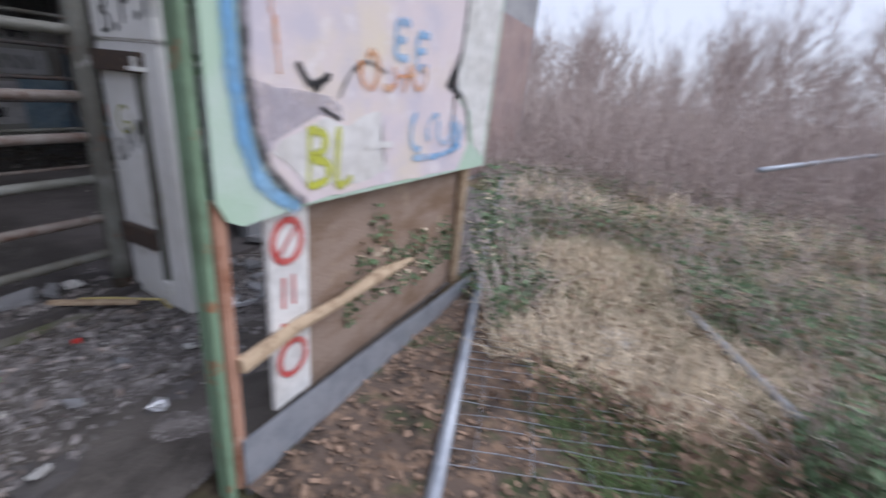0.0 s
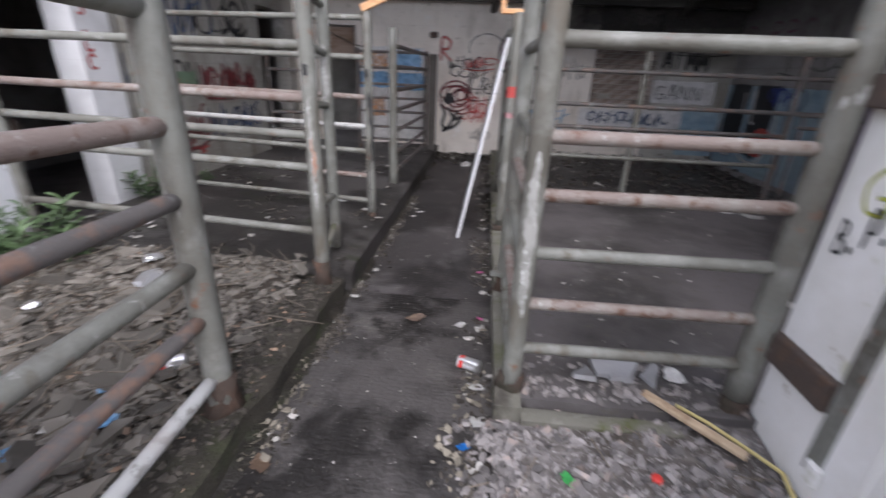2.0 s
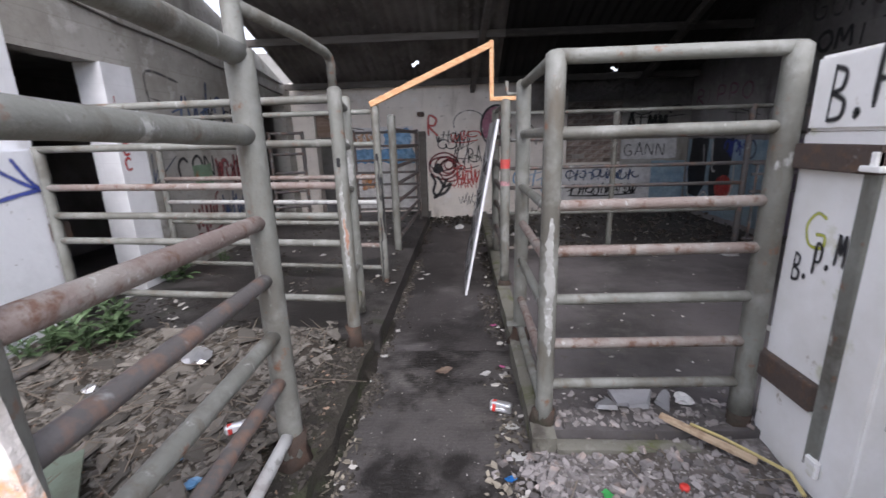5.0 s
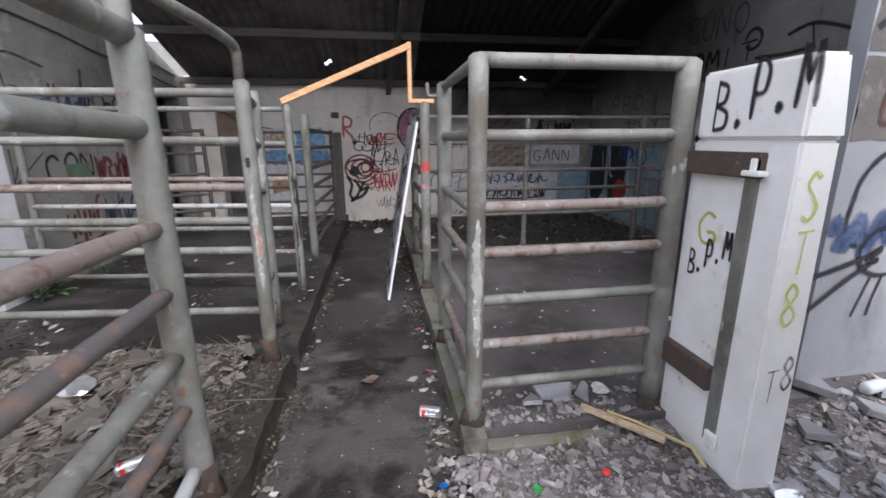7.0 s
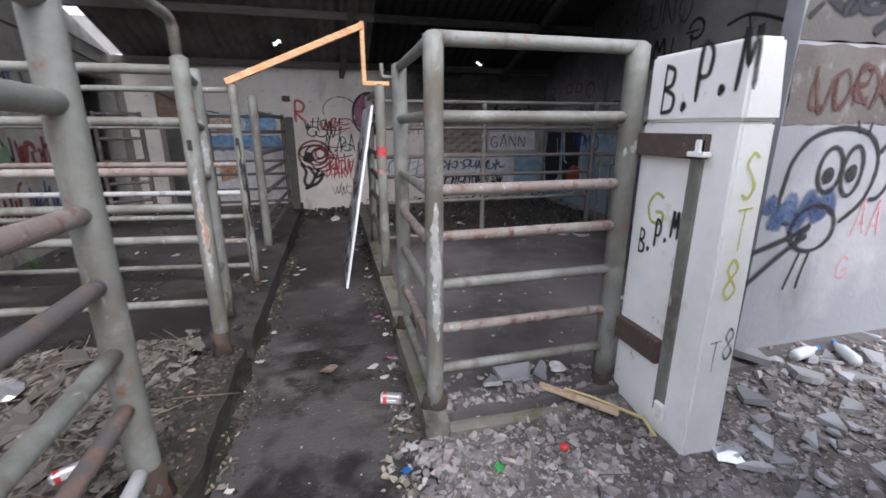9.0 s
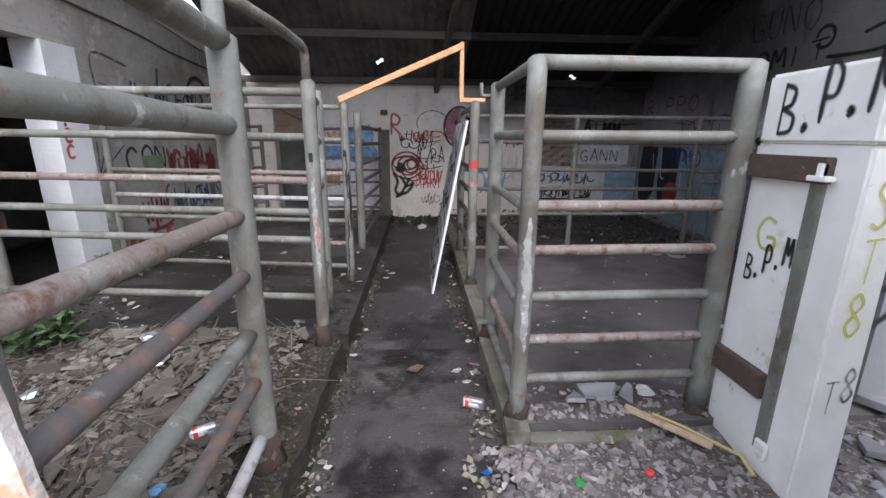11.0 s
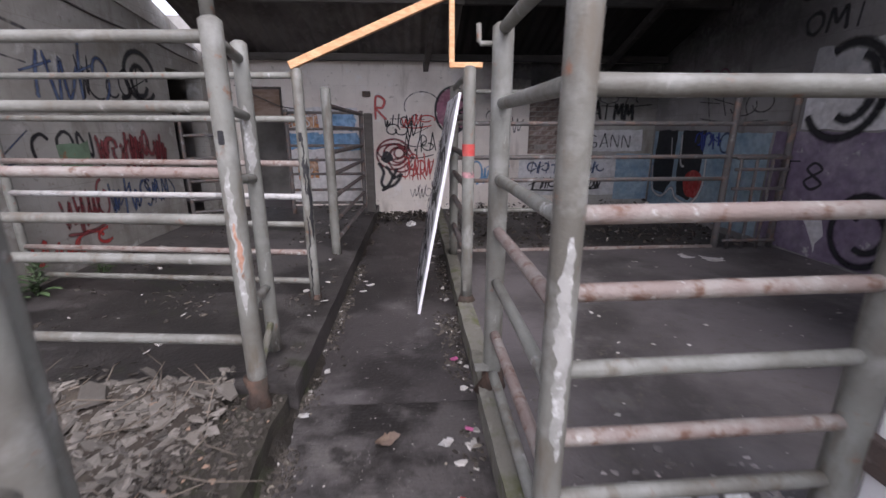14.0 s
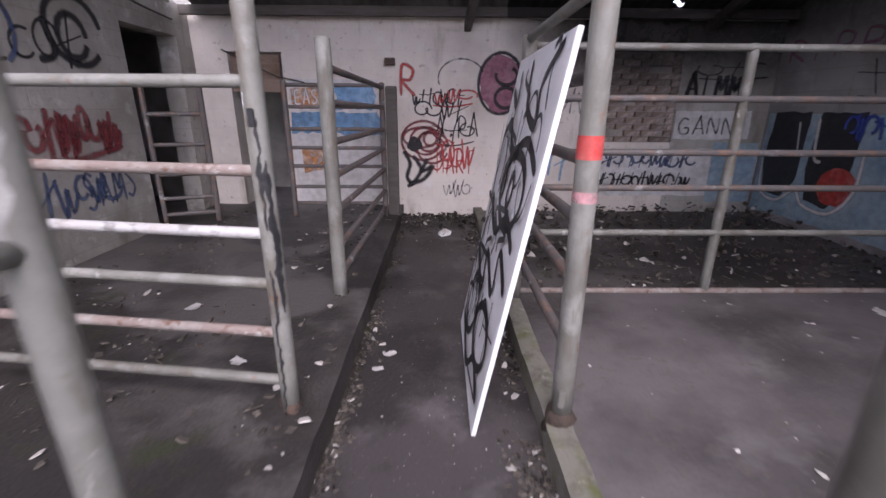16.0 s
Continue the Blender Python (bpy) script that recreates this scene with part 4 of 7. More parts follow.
bm.faces.new(bk[::-1])
for i in range(7):
    bm.faces.new((fr[i], bk[i], bk[(i + 1) % 7], fr[(i + 1) % 7]))
part("painted_panel", bm, PANEL_GREEN, hoard, "pale green board with a sprayed bubble shape")
part("plywood_sheet", boxed((1.33, HY + 0.05, 0.12), (2.8, HY + 0.068, 1.3), 0.003), PLY, hoard, "brown weathered plywood")
part("white_plank", boxed((1.13, HY - 0.012, 0.2), (1.32, HY + 0.012, 1.2), 0.004), SPRAY_WHITE, hoard, "white plank with red letters")
part("rail", tube(bmesh.new(), [(0.97, HY - 0.035, 0.52), (1.25, HY - 0.035, 0.54), (1.5, HY - 0.03, 0.53), (1.8, HY - 0.02, 0.535), (2.15, HY + 0.01, 0.5)], [0.03, 0.026, 0.022, 0.03, 0.012], 8, 0.5), PINE_OLD, hoard, "splintered wooden rail")
part("end_batten", boxed((2.74, HY, 0.12), (2.82, HY + 0.04, 1.3), 0.005), PINE_OLD, hoard)
bm = bmesh.new()
lo = [(0.955, -0.04), (1.6, -0.02), (2.2, 0.0), (2.95, 0.04)]
hi = [(0.955, 0.22), (1.6, 0.21), (2.2, 0.19), (2.95, 0.17)]
a = [bm.verts.new((x, HY - 0.05, z)) for x, z in lo]
b = [bm.verts.new((x, HY - 0.045 - 0.012 * i, z)) for i, (x, z) in enumerate(hi)]
c = [bm.verts.new((x, HY - 0.046, z)) for x, z in lo]
d = [bm.verts.new((x, HY - 0.041 - 0.012 * i, z)) for i, (x, z) in enumerate(hi)]
for i in range(3):
    bm.faces.new((a[i], a[i + 1], b[i + 1], b[i]))
    bm.faces.new((c[i + 1], c[i], d[i], d[i + 1]))
    bm.faces.new((b[i], b[i + 1], d[i + 1], d[i]))
    bm.faces.new((a[i + 1], a[i], c[i], c[i + 1]))
bm.faces.new((a[0], b[0], d[0], c[0]))
bm.faces.new((a[3], c[3], d[3], b[3]))
part("metal_strip", bm, GALV, hoard, "blue-grey sheet metal strip")

hoard2 = thing("hoarding", (-0.9, 0.65, 0), "orange sprayed board with a worn pale edge tied to the fence", "hoarding")


def board_edge(z, inset=0.0):
    return -0.49 + 0.136 * (1.4 - z) - inset


def leaning_sheet(x0, inset0, inset1, y0, y1, n=24, rag=0.0):
    """A sheet whose free edge leans; x0 None: a band of its own along that edge."""
    bm = bmesh.new()
    rows = []
    for k in range(n + 1):
        z = 0.12 + (2.25 - 0.12) * k / n
        a = x0 if x0 is not None else board_edge(z, inset0) + rag * noise.noise(Vector((z * 7, 3, 1))) + rag * 0.6 * noise.noise(Vector((z * 23, 5, 1)))
        b = board_edge(z, inset1) + 0.004 * noise.noise(Vector((z * 15, 8, 2)))
        rows.append([bm.verts.new((x, y, z)) for x, y in ((a, y0), (b, y0), (b, y1), (a, y1))])
    for p, q in zip(rows, rows[1:]):
        for m in range(4):
            bm.faces.new((p[m], p[(m + 1) % 4], q[(m + 1) % 4], q[m]))
    bm.faces.new(rows[0][::-1])
    bm.faces.new(rows[-1])
    bmesh.ops.recalc_face_normals(bm, faces=bm.faces[:])
    return bm


part("painted_panel", leaning_sheet(-1.4, 0, 0, 0.645, 0.66), ORANGE, hoard2, "orange sprayed board with black strokes")
part("worn_edge", leaning_sheet(None, 0.045, -0.003, 0.641, 0.662, 60, 0.05), EDGE_WORN, hoard2, "chipped pale edge of the board")

# ---- graffiti ----
FACES = {
    "north": lambda u, v, o: Vector((u, FAR - 0.004 - o, v)),
    "east": lambda u, v, o: Vector((EAST - 0.004 - o, u, v)),
    "west": lambda u, v, o: Vector((WEST + 0.002 + o, u, v)),
    "west_base": lambda u, v, o: Vector((WEST + 0.104 + o, u, v)),
    "west_pillar": lambda u, v, o: Vector((WEST + 0.024 + o, u, v)),
    "front": lambda u, v, o: Vector((u, FRONT - 0.004 - o, v)),
    "pier_side": lambda u, v, o: Vector((1.5455 - o, u, v)),
    "cap_side": lambda u, v, o: Vector((1.5355 - o, u, v)),
    "pier_front": lambda u, v, o: Vector((u, 1.506 - o, v)),
    "orange": lambda u, v, o: Vector((u, 0.6435 - o, v)),
    "panel": lambda u, v, o: Vector((u, HY - 0.049 - o, v)),
    "plank": lambda u, v, o: Vector((u, HY - 0.016 - o, v)),
    "board": lambda u, v, o: board_at(u, v, 0.026 + o),
}
# strokes of hand-sprayed letters in a cell 0.7 wide and 1 high; pen lifts at ';'
PEN = {
    "A": "0,0 .3,1 .35,1 .65,0;.12,.35 .55,.38", "B": "0,0 .05,1;.05,.95 .5,.85 .45,.58 .1,.5 .6,.35 .55,.08 0,.02",
    "C": ".65,.8 .4,1 .1,.8 .05,.4 .2,.05 .65,.12", "E": ".6,1 .1,.95 .05,.5 .45,.52;.05,.5 .08,.02 .6,0", "F": "0,0 .05,1 .6,.97;.03,.5 .4,.52",
    "G": ".6,.9 .3,1 .05,.6 .2,.1 .6,.1 .62,.42 .35,.42", "H": ".05,0 .05,1;.6,0 .6,1;.05,.5 .6,.52", "I": ".2,0 .25,1", "K": ".05,0 .05,1;.6,1 .08,.5 .6,0",
    "L": ".1,1 .05,0 .6,.04", "M": "0,0 .1,1 .33,.4 .58,1 .68,0", "N": "0,0 .06,1 .55,.05 .6,1", "O": ".35,1 .05,.7 .1,.2 .4,0 .65,.35 .6,.8 .35,1",
    "P": ".05,0 .1,1 .55,.9 .5,.5 .1,.45", "Q": ".35,1 .05,.6 .2,.05 .6,.2 .6,.8 .35,1;.4,.3 .7,-.1", "R": ".05,0 .1,1 .55,.88 .45,.55 .1,.5 .65,0",
    "S": ".6,.9 .3,1 .1,.75 .4,.5 .6,.25 .35,0 .05,.1", "T": "0,.95 .7,1;.35,1 .32,0", "U": ".05,1 .08,.2 .3,0 .55,.15 .62,1", "V": "0,1 .3,0 .62,1",
    "W": "0,1 .15,0 .33,.6 .5,0 .7,1", "X": "0,0 .65,1;0,1 .65,0", "Y": "0,1 .32,.5 .65,1;.32,.5 .28,0", "Z": ".05,.95 .6,1 .05,.02 .65,.05",
    "8": ".3,.52 .08,.75 .3,1 .55,.78 .3,.52 .05,.25 .3,0 .6,.25 .3,.52", ".": ".2,.0 .36,.08 .3,.14 .24,.06", "!": ".3,1 .28,.3;.28,.05 .3,.02",
}


def curve_of(pts, n=6):
    """A smooth curve through points."""
    if len(pts) < 3:
        return [Vector(p) for p in (pts if len(pts) > 1 else pts * 2)]
    p = [Vector(pts[0])] + [Vector(q) for q in pts] + [Vector(pts[-1])]
    out = []
    for i in range(1, len(p) - 2):
        for k in range(n):
            t = k / n
            a, b, c, d = p[i - 1], p[i], p[i + 1], p[i + 2]
            out.append(0.5 * (2 * b + (c - a) * t + (2 * a - 5 * b + 4 * c - d) * t * t + (3 * b - a - 3 * c + d) * t ** 3))
    return out + [p[-2]]


def parse(text):
    return [[tuple(float(c) for c in q.split(",")) for q in s.split()] for s in text.split(";")]


def ribbon(bm, face, line, width, lift, ragged=0.25):
    """One sprayed line as a flat band on a face, with soft ends."""
    at = FACES[face]
    across = bm.loops.layers.uv.verify()
    width *= 1.3
    pairs = []
    for i, p in enumerate(line):
        d = line[min(i + 1, len(line) - 1)] - line[max(i - 1, 0)]
        d = d.normalized() if d.length > 1e-6 else Vector((1, 0))
        n = Vector((-d.y, d.x))
        w = width * 0.5 * (0.55 if i in (0, len(line) - 1) else 1) * (1 + ragged * noise.noise(Vector((p.x * 30, p.y * 30, lift * 1000))))
        o = lift + i * 1e-5
        pairs.append((bm.verts.new(at(*(p + n * w), o)), bm.verts.new(at(*(p - n * w), o))))
    for (a, b), (c, d) in zip(pairs, pairs[1:]):
        f = bm.faces.new((a, b, d, c))
        for loop, u in zip(f.loops, (1, -1, -1, 1)):
            loop[across].uv = (u, 0)


def spray(name, face, strokes, width, material, label, parent=None, lift=0.0, smooth_n=6):
    """Strokes (lists of points on a face) as one piece of graffiti, each stroke a part of it."""
    words = label.split()
    if parent is None:
        parent = thing(name, FACES[face](*strokes[0][0], 0.0), label if len(words) > 3 else label + " on the wall", "graffiti")
        name, label = "stroke", ""
    first = None
    for k, s in enumerate(strokes):
        bm = bmesh.new()
        ribbon(bm, face, curve_of([tuple(q) for q in s], smooth_n), width, lift + 0.0004 * k)
        if first is None or name == "stroke":
            first = part(name, bm, material, parent, label)
        else:
            part("stroke", bm, material, first)
    return first


def letters(text, u, v, h, w, slope=0.0, flip=False, down=False):
    """Strokes for hand letters; flip where the face's axis runs to the left of a viewer; down: one under another."""
    out, sgn = [], -1 if flip else 1
    for i, ch in enumerate(text):
        if ch == " ":
            continue
        jx, jy = rng.uniform(-0.05, 0.05) * w, rng.uniform(-0.06, 0.06) * h
        for s in parse(PEN[ch]):
            if down:
                out.append([(u + sgn * (x * w / 0.7) + jx, v - i * h * 1.22 + y * h) for x, y in s])
            else:
                out.append([(u + sgn * (i * w * 1.25 + x * w / 0.7) + jx, v + slope * i + y * h + jy) for x, y in s])
    return out


def scrawl(seed, u, v, w, h, n=9, loops=0.6):
    """Illegible tag strokes in a box: hooks, loops and slashes that overlap."""
    r = random.Random(seed)
    out, k = [], max(2, n // 3)
    for s in range(k):
        cx, cy = u + w * (s + 0.5) / k, v + h * r.uniform(0.4, 0.6)
        ru, rv = w / k * r.uniform(0.45, 0.85), h * r.uniform(0.3, 0.55)
        kind = r.random()
        if kind < 0.45:
            a = r.uniform(0, 360)
            out.append([(cx + ru * (1 - 0.04 * i) * math.cos(radians(a + i * 33)), cy + rv * (1 - 0.05 * i) * math.sin(radians(a + i * 33))) for i in range(r.randint(6, 13))])
        elif kind < 0.75:
            out.append([(cx - ru * 0.7, cy + rv * r.uniform(0.3, 1)), (cx - ru * 0.3, cy - rv), (cx + ru * 0.1, cy + rv * r.uniform(0.2, 0.9)), (cx + ru * 0.3, cy - rv * 0.8), (cx + ru, cy + rv * r.uniform(0, 1.1))])
        else:
            out.append([(cx - ru * 0.2, cy - rv * 1.1), (cx + r.uniform(-.1, .1) * ru, cy), (cx + ru * 0.3, cy + rv * 1.15)])
            out.append([(cx - ru, cy + rv * r.uniform(-.4, .4)), (cx + ru * 1.1, cy + rv * r.uniform(-.2, .8))])
    if r.random() < 0.5:
        out.append([(u, v - h * 0.05), (u + w * 0.5, v - h * 0.12), (u + w, v + h * 0.05)])
    return out


def ring(u, v, ru, rv, a0=0, a1=360, n=14):
    return [(u + ru * math.cos(radians(a0 + (a1 - a0) * i / n)), v + rv * math.sin(radians(a0 + (a1 - a0) * i / n))) for i in range(n + 1)]


def patch_paint(name, face, outline, material, label, lift=0.0, parent=None, wob=0.02):
    """A filled patch of paint with a ragged rim."""
    pts = []
    for a, b in zip(outline, outline[1:] + outline[:1]):
        a, b = Vector(a), Vector(b)
        k = max(2, int((b - a).length / 0.06))
        for i in range(k):
            p = a.lerp(b, i / k)
            pts.append(p + Vector((noise.noise(Vector((p.x * 9, p.y * 9, 1))), noise.noise(Vector((p.x * 9, p.y * 9, 7))))) * wob)
    bm = bmesh.new()
    f = bm.faces.new([bm.verts.new(FACES[face](p.x, p.y, lift)) for p in pts])
    bmesh.ops.triangulate(bm, faces=[f])
    if parent is not None:
        return part(name, bm, material, parent, label)
    return solid(name, bm, material, label, "painted patch")


def rect(u0, v0, u1, v1):
    return [(u0, v0), (u1, v0), (u1, v1), (u0, v1)]


# far wall
patch_paint("painted_patch", "north", rect(-1.8, 0.2, -0.72, 1.05), SPRAY_WHITE, "white base of a mural on the far wall")
patch_paint("painted_patch", "north", rect(-1.8, 1.05, -0.72, 1.32), SPRAY_SKY, "sky blue band of a mural on the far wall", wob=0.06)
patch_paint("painted_patch", "north", rect(-1.8, 1.32, -0.72, 1.7), SPRAY_WHITE, "white band of a mural on the far wall")
patch_paint("painted_patch", "north", rect(-1.78, 1.4, -1.34, 1.6), SPRAY_ORANGE, "orange block of a mural", 0.002, wob=0.04)
patch_paint("painted_patch", "north", rect(-1.25, 1.35, -0.76, 1.64), SPRAY_SKY, "sky blue block of a mural", 0.002, wob=0.07)
patch_paint("painted_patch", "north", rect(-1.7, 0.6, -1.4, 0.9), SPRAY_ORANGE, "faded orange block of a mural", 0.002, wob=0.08)
spray("graffiti", "north", letters("EAST", -1.74, 1.42, 0.16, 0.08), 0.022, SPRAY_WHITE, "pale letters on an orange block", lift=0.004)
spray("graffiti", "north", letters("R", -0.44, 1.52, 0.34, 0.2), 0.04, SPRAY_RED, "large red sprayed letter on the far wall")
spray("graffiti", "north", scrawl(3, -0.3, 1.4, 0.62, 0.2, 21) + scrawl(6, -0.25, 1.22, 0.6, 0.25, 12), 0.022, SPRAY_BLACK, "black scrawled tag over red on the far wall")
spray("graffiti", "north", scrawl(31, -0.05, 1.42, 0.5, 0.22, 10), 0.022, SPRAY_RED, "red scrawled tag on the far wall", lift=0.003)
spray("graffiti", "north", [ring(-0.17, 0.98, 0.27, 0.24, 10, 330), ring(-0.14, 0.98, 0.19, 0.17, 100, 460), ring(-0.08, 1.0, 0.08, 0.08), ring(-0.1, 0.97, 0.13, 0.12), ring(-0.2, 1.02, 0.22, 0.12, 40, 400), ring(-0.05, 0.9, 0.2, 0.2, 0, 340), [(0.05, 1.0), (0.12, 0.9), (0.05, 0.78), (0.16, 0.72)]], 0.035, SPRAY_DKRED, "dark red swirled face on the far wall")
patch_paint("painted_patch", "north", ring(-0.28, 0.93, 0.09, 0.1)[:-1], SPRAY_BLACK, "black blot in the swirled face", 0.004, wob=0.03)
spray("graffiti", "north", [[(-0.42, 0.85), (-0.34, 0.7), (-0.38, 0.52), (-0.3, 0.42)], [(-0.3, 0.8), (-0.2, 0.62), (-0.3, 0.45), (-0.38, 0.4)], [(-0.12, 0.76), (-0.18, 0.6), (-0.05, 0.66), (-0.16, 0.5), (-0.36, 0.42)]], 0.055, SPRAY_BLACK, "black drawn body below the face", lift=0.002)
spray("graffiti", "north", letters("A.PA", 0.0, 1.02, 0.26, 0.11) + scrawl(5, -0.02, 0.96, 0.5, 0.3, 10), 0.02, SPRAY_BLACK, "thin black tag on the far wall")
spray("graffiti", "north", letters("HART", 0.0, 0.58, 0.3, 0.1) + scrawl(33, -0.05, 0.6, 0.5, 0.4, 12), 0.024, SPRAY_RED, "red sprayed letters on the far wall", lift=0.002)
spray("graffiti", "north", scrawl(8, 0.1, 0.25, 0.35, 0.3, 10), 0.018, SPRAY_GREYB, "small black scrawl low on the far wall")
patch_paint("painted_patch", "north", ring(0.78, 1.66, 0.26, 0.34)[:-1], SPRAY_PINK, "pink bubble letter on the far wall", wob=0.04)
spray("graffiti", "north", [ring(0.78, 1.66, 0.27, 0.35, 20, 350), ring(0.85, 1.75, 0.13, 0.1, 160, 420), ring(0.85, 1.5, 0.13, 0.12, 0, 300)], 0.04, SPRAY_BLACK, "black outline of a bubble letter", lift=0.003)
spray("graffiti", "north", [ring(0.3, 1.72, 0.28, 0.22, 200, 20)], 0.02, SPRAY_GREYB, "thin grey arc on the far wall")
spray("graffiti", "north", letters("AIMM", 3.08, 1.52, 0.25, 0.14) , 0.05, SPRAY_BLACK, "black letters on the far wall")
patch_paint("painted_patch", "north", rect(3.0, 1.02, 3.95, 1.36), SPRAY_WHITE, "pale painted block on the far wall")
spray("graffiti", "north", letters("GANN", 3.05, 1.08, 0.2, 0.15), 0.026, SPRAY_GREYB, "faint grey letters on a pale block", lift=0.003)
patch_paint("painted_patch", "north", rect(1.9, 0.3, 3.55, 0.9), SPRAY_WHITE, "white painted block low on the far wall")
spray("graffiti", "north", scrawl(12, 2.05, 0.66, 1.3, 0.2, 34, 0.3) + [[(2.1 + 0.13 * k, 0.66), (2.13 + 0.13 * k, 0.86)] for k in range(9)], 0.03, SPRAY_NAVY, "dark blue scrawled line of writing", lift=0.003)
spray("graffiti", "north", scrawl(14, 2.1, 0.4, 1.2, 0.2, 34, 0.3) + [[(2.15 + 0.12 * k, 0.4), (2.2 + 0.12 * k, 0.6)] for k in range(9)], 0.03, SPRAY_BLACK, "black scrawled line of writing", lift=0.004)
patch_paint("painted_patch", "north", rect(3.55, 0.22, EAST - 0.02, 0.98), SPRAY_PALEBLUE, "pale blue painted corner of the far wall", wob=0.03)
spray("graffiti", "north", scrawl(15, 1.3, 1.3, 0.6, 0.35, 12), 0.02, SPRAY_GREYB, "thin dark tag on the far wall")
spray("graffiti", "north", scrawl(16, 3.2, 1.75, 0.85, 0.2, 10), 0.02, SPRAY_GREYB, "faint dark tag near the roof")
spray("graffiti", "north", scrawl(17, 1.1, 0.5, 0.6, 0.4, 12), 0.03, SPRAY_SKY, "blue tag behind the fence")

# east wall
patch_paint("painted_patch", "east", rect(5.7, 0.16, 8.1, 1.34), SPRAY_PALEBLUE, "pale blue painted base of the side wall")
patch_paint("painted_patch", "east", rect(2.4, 0.14, 5.66, 1.36), SPRAY_PURPLE, "faded purple painted base of the side wall")
for y in (7.75, 7.1):
    patch_paint("painted_patch", "east", [(y + 0.24, 1.36), (y + 0.28, 0.75), (y + 0.2, 0.42), (y - 0.1, 0.38), (y - 0.26, 0.6), (y - 0.28, 1.36)], SPRAY_BLACK, "black bubble letter on the side wall", 0.002)
patch_paint("painted_patch", "east", ring(6.95, 0.62, 0.22, 0.2)[:-1], SPRAY_RED, "red fill of a bubble letter", 0.005)
spray("graffiti", "east", [[(8.05, 0.8), (7.98, 0.42), (7.7, 0.34), (7.45, 0.5), (7.3, 0.36), (6.95, 0.34), (6.74, 0.6), (6.74, 1.0)], [(7.6, 1.25), (7.55, 0.95)], [(7.35, 1.3), (7.3, 0.9), (7.2, 0.85)]], 0.045, SPRAY_WHITE, "white outline of bubble letters", lift=0.006)
spray("graffiti", "east", scrawl(22, 6.5, 1.1, 0.5, 0.25, 15), 0.04, SPRAY_BLUE, "blue tag on the side wall", lift=0.006)
spray("graffiti", "east", [ring(6.42, 1.21, 0.1, 0.12)], 0.03, SPRAY_NAVY, "dark ring on a pale blue wall")
spray("graffiti", "east", letters("T8", 5.5, 0.8, 0.26, 0.24, flip=True), 0.03, SPRAY_BLACK, "black letter and number on a purple wall", lift=0.004)
spray("graffiti", "east", [ring(4.98, 1.72, 0.38, 0.42, 60, 330), ring(4.9, 1.75, 0.2, 0.28, 100, 300)], 0.09, SPRAY_BLACK, "large black curved letter on the side wall")
patch_paint("painted_patch", "east", rect(4.5, 1.38, 5.35, 2.15), SPRAY_WHITE, "cream paint under a large letter", -0.001)
spray("graffiti", "east", [ring(4.5, 0.5, 0.28, 0.32, 20, 380), ring(4.45, 0.5, 0.16, 0.18, 30, 300)], 0.07, SPRAY_BLACK, "black rings on a purple wall", lift=0.004)
patch_paint("painted_patch", "east", [(4.92, 0.62), (5.08, 0.5), (4.98, 0.36), (4.9, 0.2), (4.82, 0.4)], SPRAY_WHITE, "bare white patch in purple paint", 0.004, wob=0.05)
spray("graffiti", "east", letters("OMIT", 5.55, 2.28, 0.2, 0.2, flip=True), 0.04, SPRAY_BLACK, "black letters high on the side wall")
spray("graffiti", "east", letters("GUNO", 5.7, 2.62, 0.3, 0.2, flip=True), 0.025, SPRAY_GREYB, "thin dark letters high on the side wall")
spray("graffiti", "east", [[(4.6, 2.3), (4.2, 2.28), (3.95, 2.3)], [(4.0, 2.5), (3.95, 2.28)], [(4.25, 2.45), (3.98, 2.5), (3.6, 2.36)], ring(4.65, 2.5, 0.1, 0.1, 0, 330)], 0.035, SPRAY_BLACK, "black crowned arrow on the side wall")
spray("graffiti", "east", letters("RIPPO", 8.0, 1.9, 0.22, 0.24, flip=True) , 0.025, SPRAY_PINK, "pinkish thin letters on the side wall")
spray("graffiti", "east", scrawl(25, 5.8, 1.5, 1.2, 0.35, 12), 0.02, SPRAY_GREYB, "thin tag on the side wall")

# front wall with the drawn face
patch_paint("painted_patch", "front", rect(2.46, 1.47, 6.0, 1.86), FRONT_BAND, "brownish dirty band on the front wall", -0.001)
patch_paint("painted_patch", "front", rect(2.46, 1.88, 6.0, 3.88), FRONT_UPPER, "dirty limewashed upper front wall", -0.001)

patch_paint("painted_patch", "front", rect(6.04, 0.05, 9.55, 2.66), ROSE_RENDER, "rose-brown painted stretch of the front wall", -0.001)


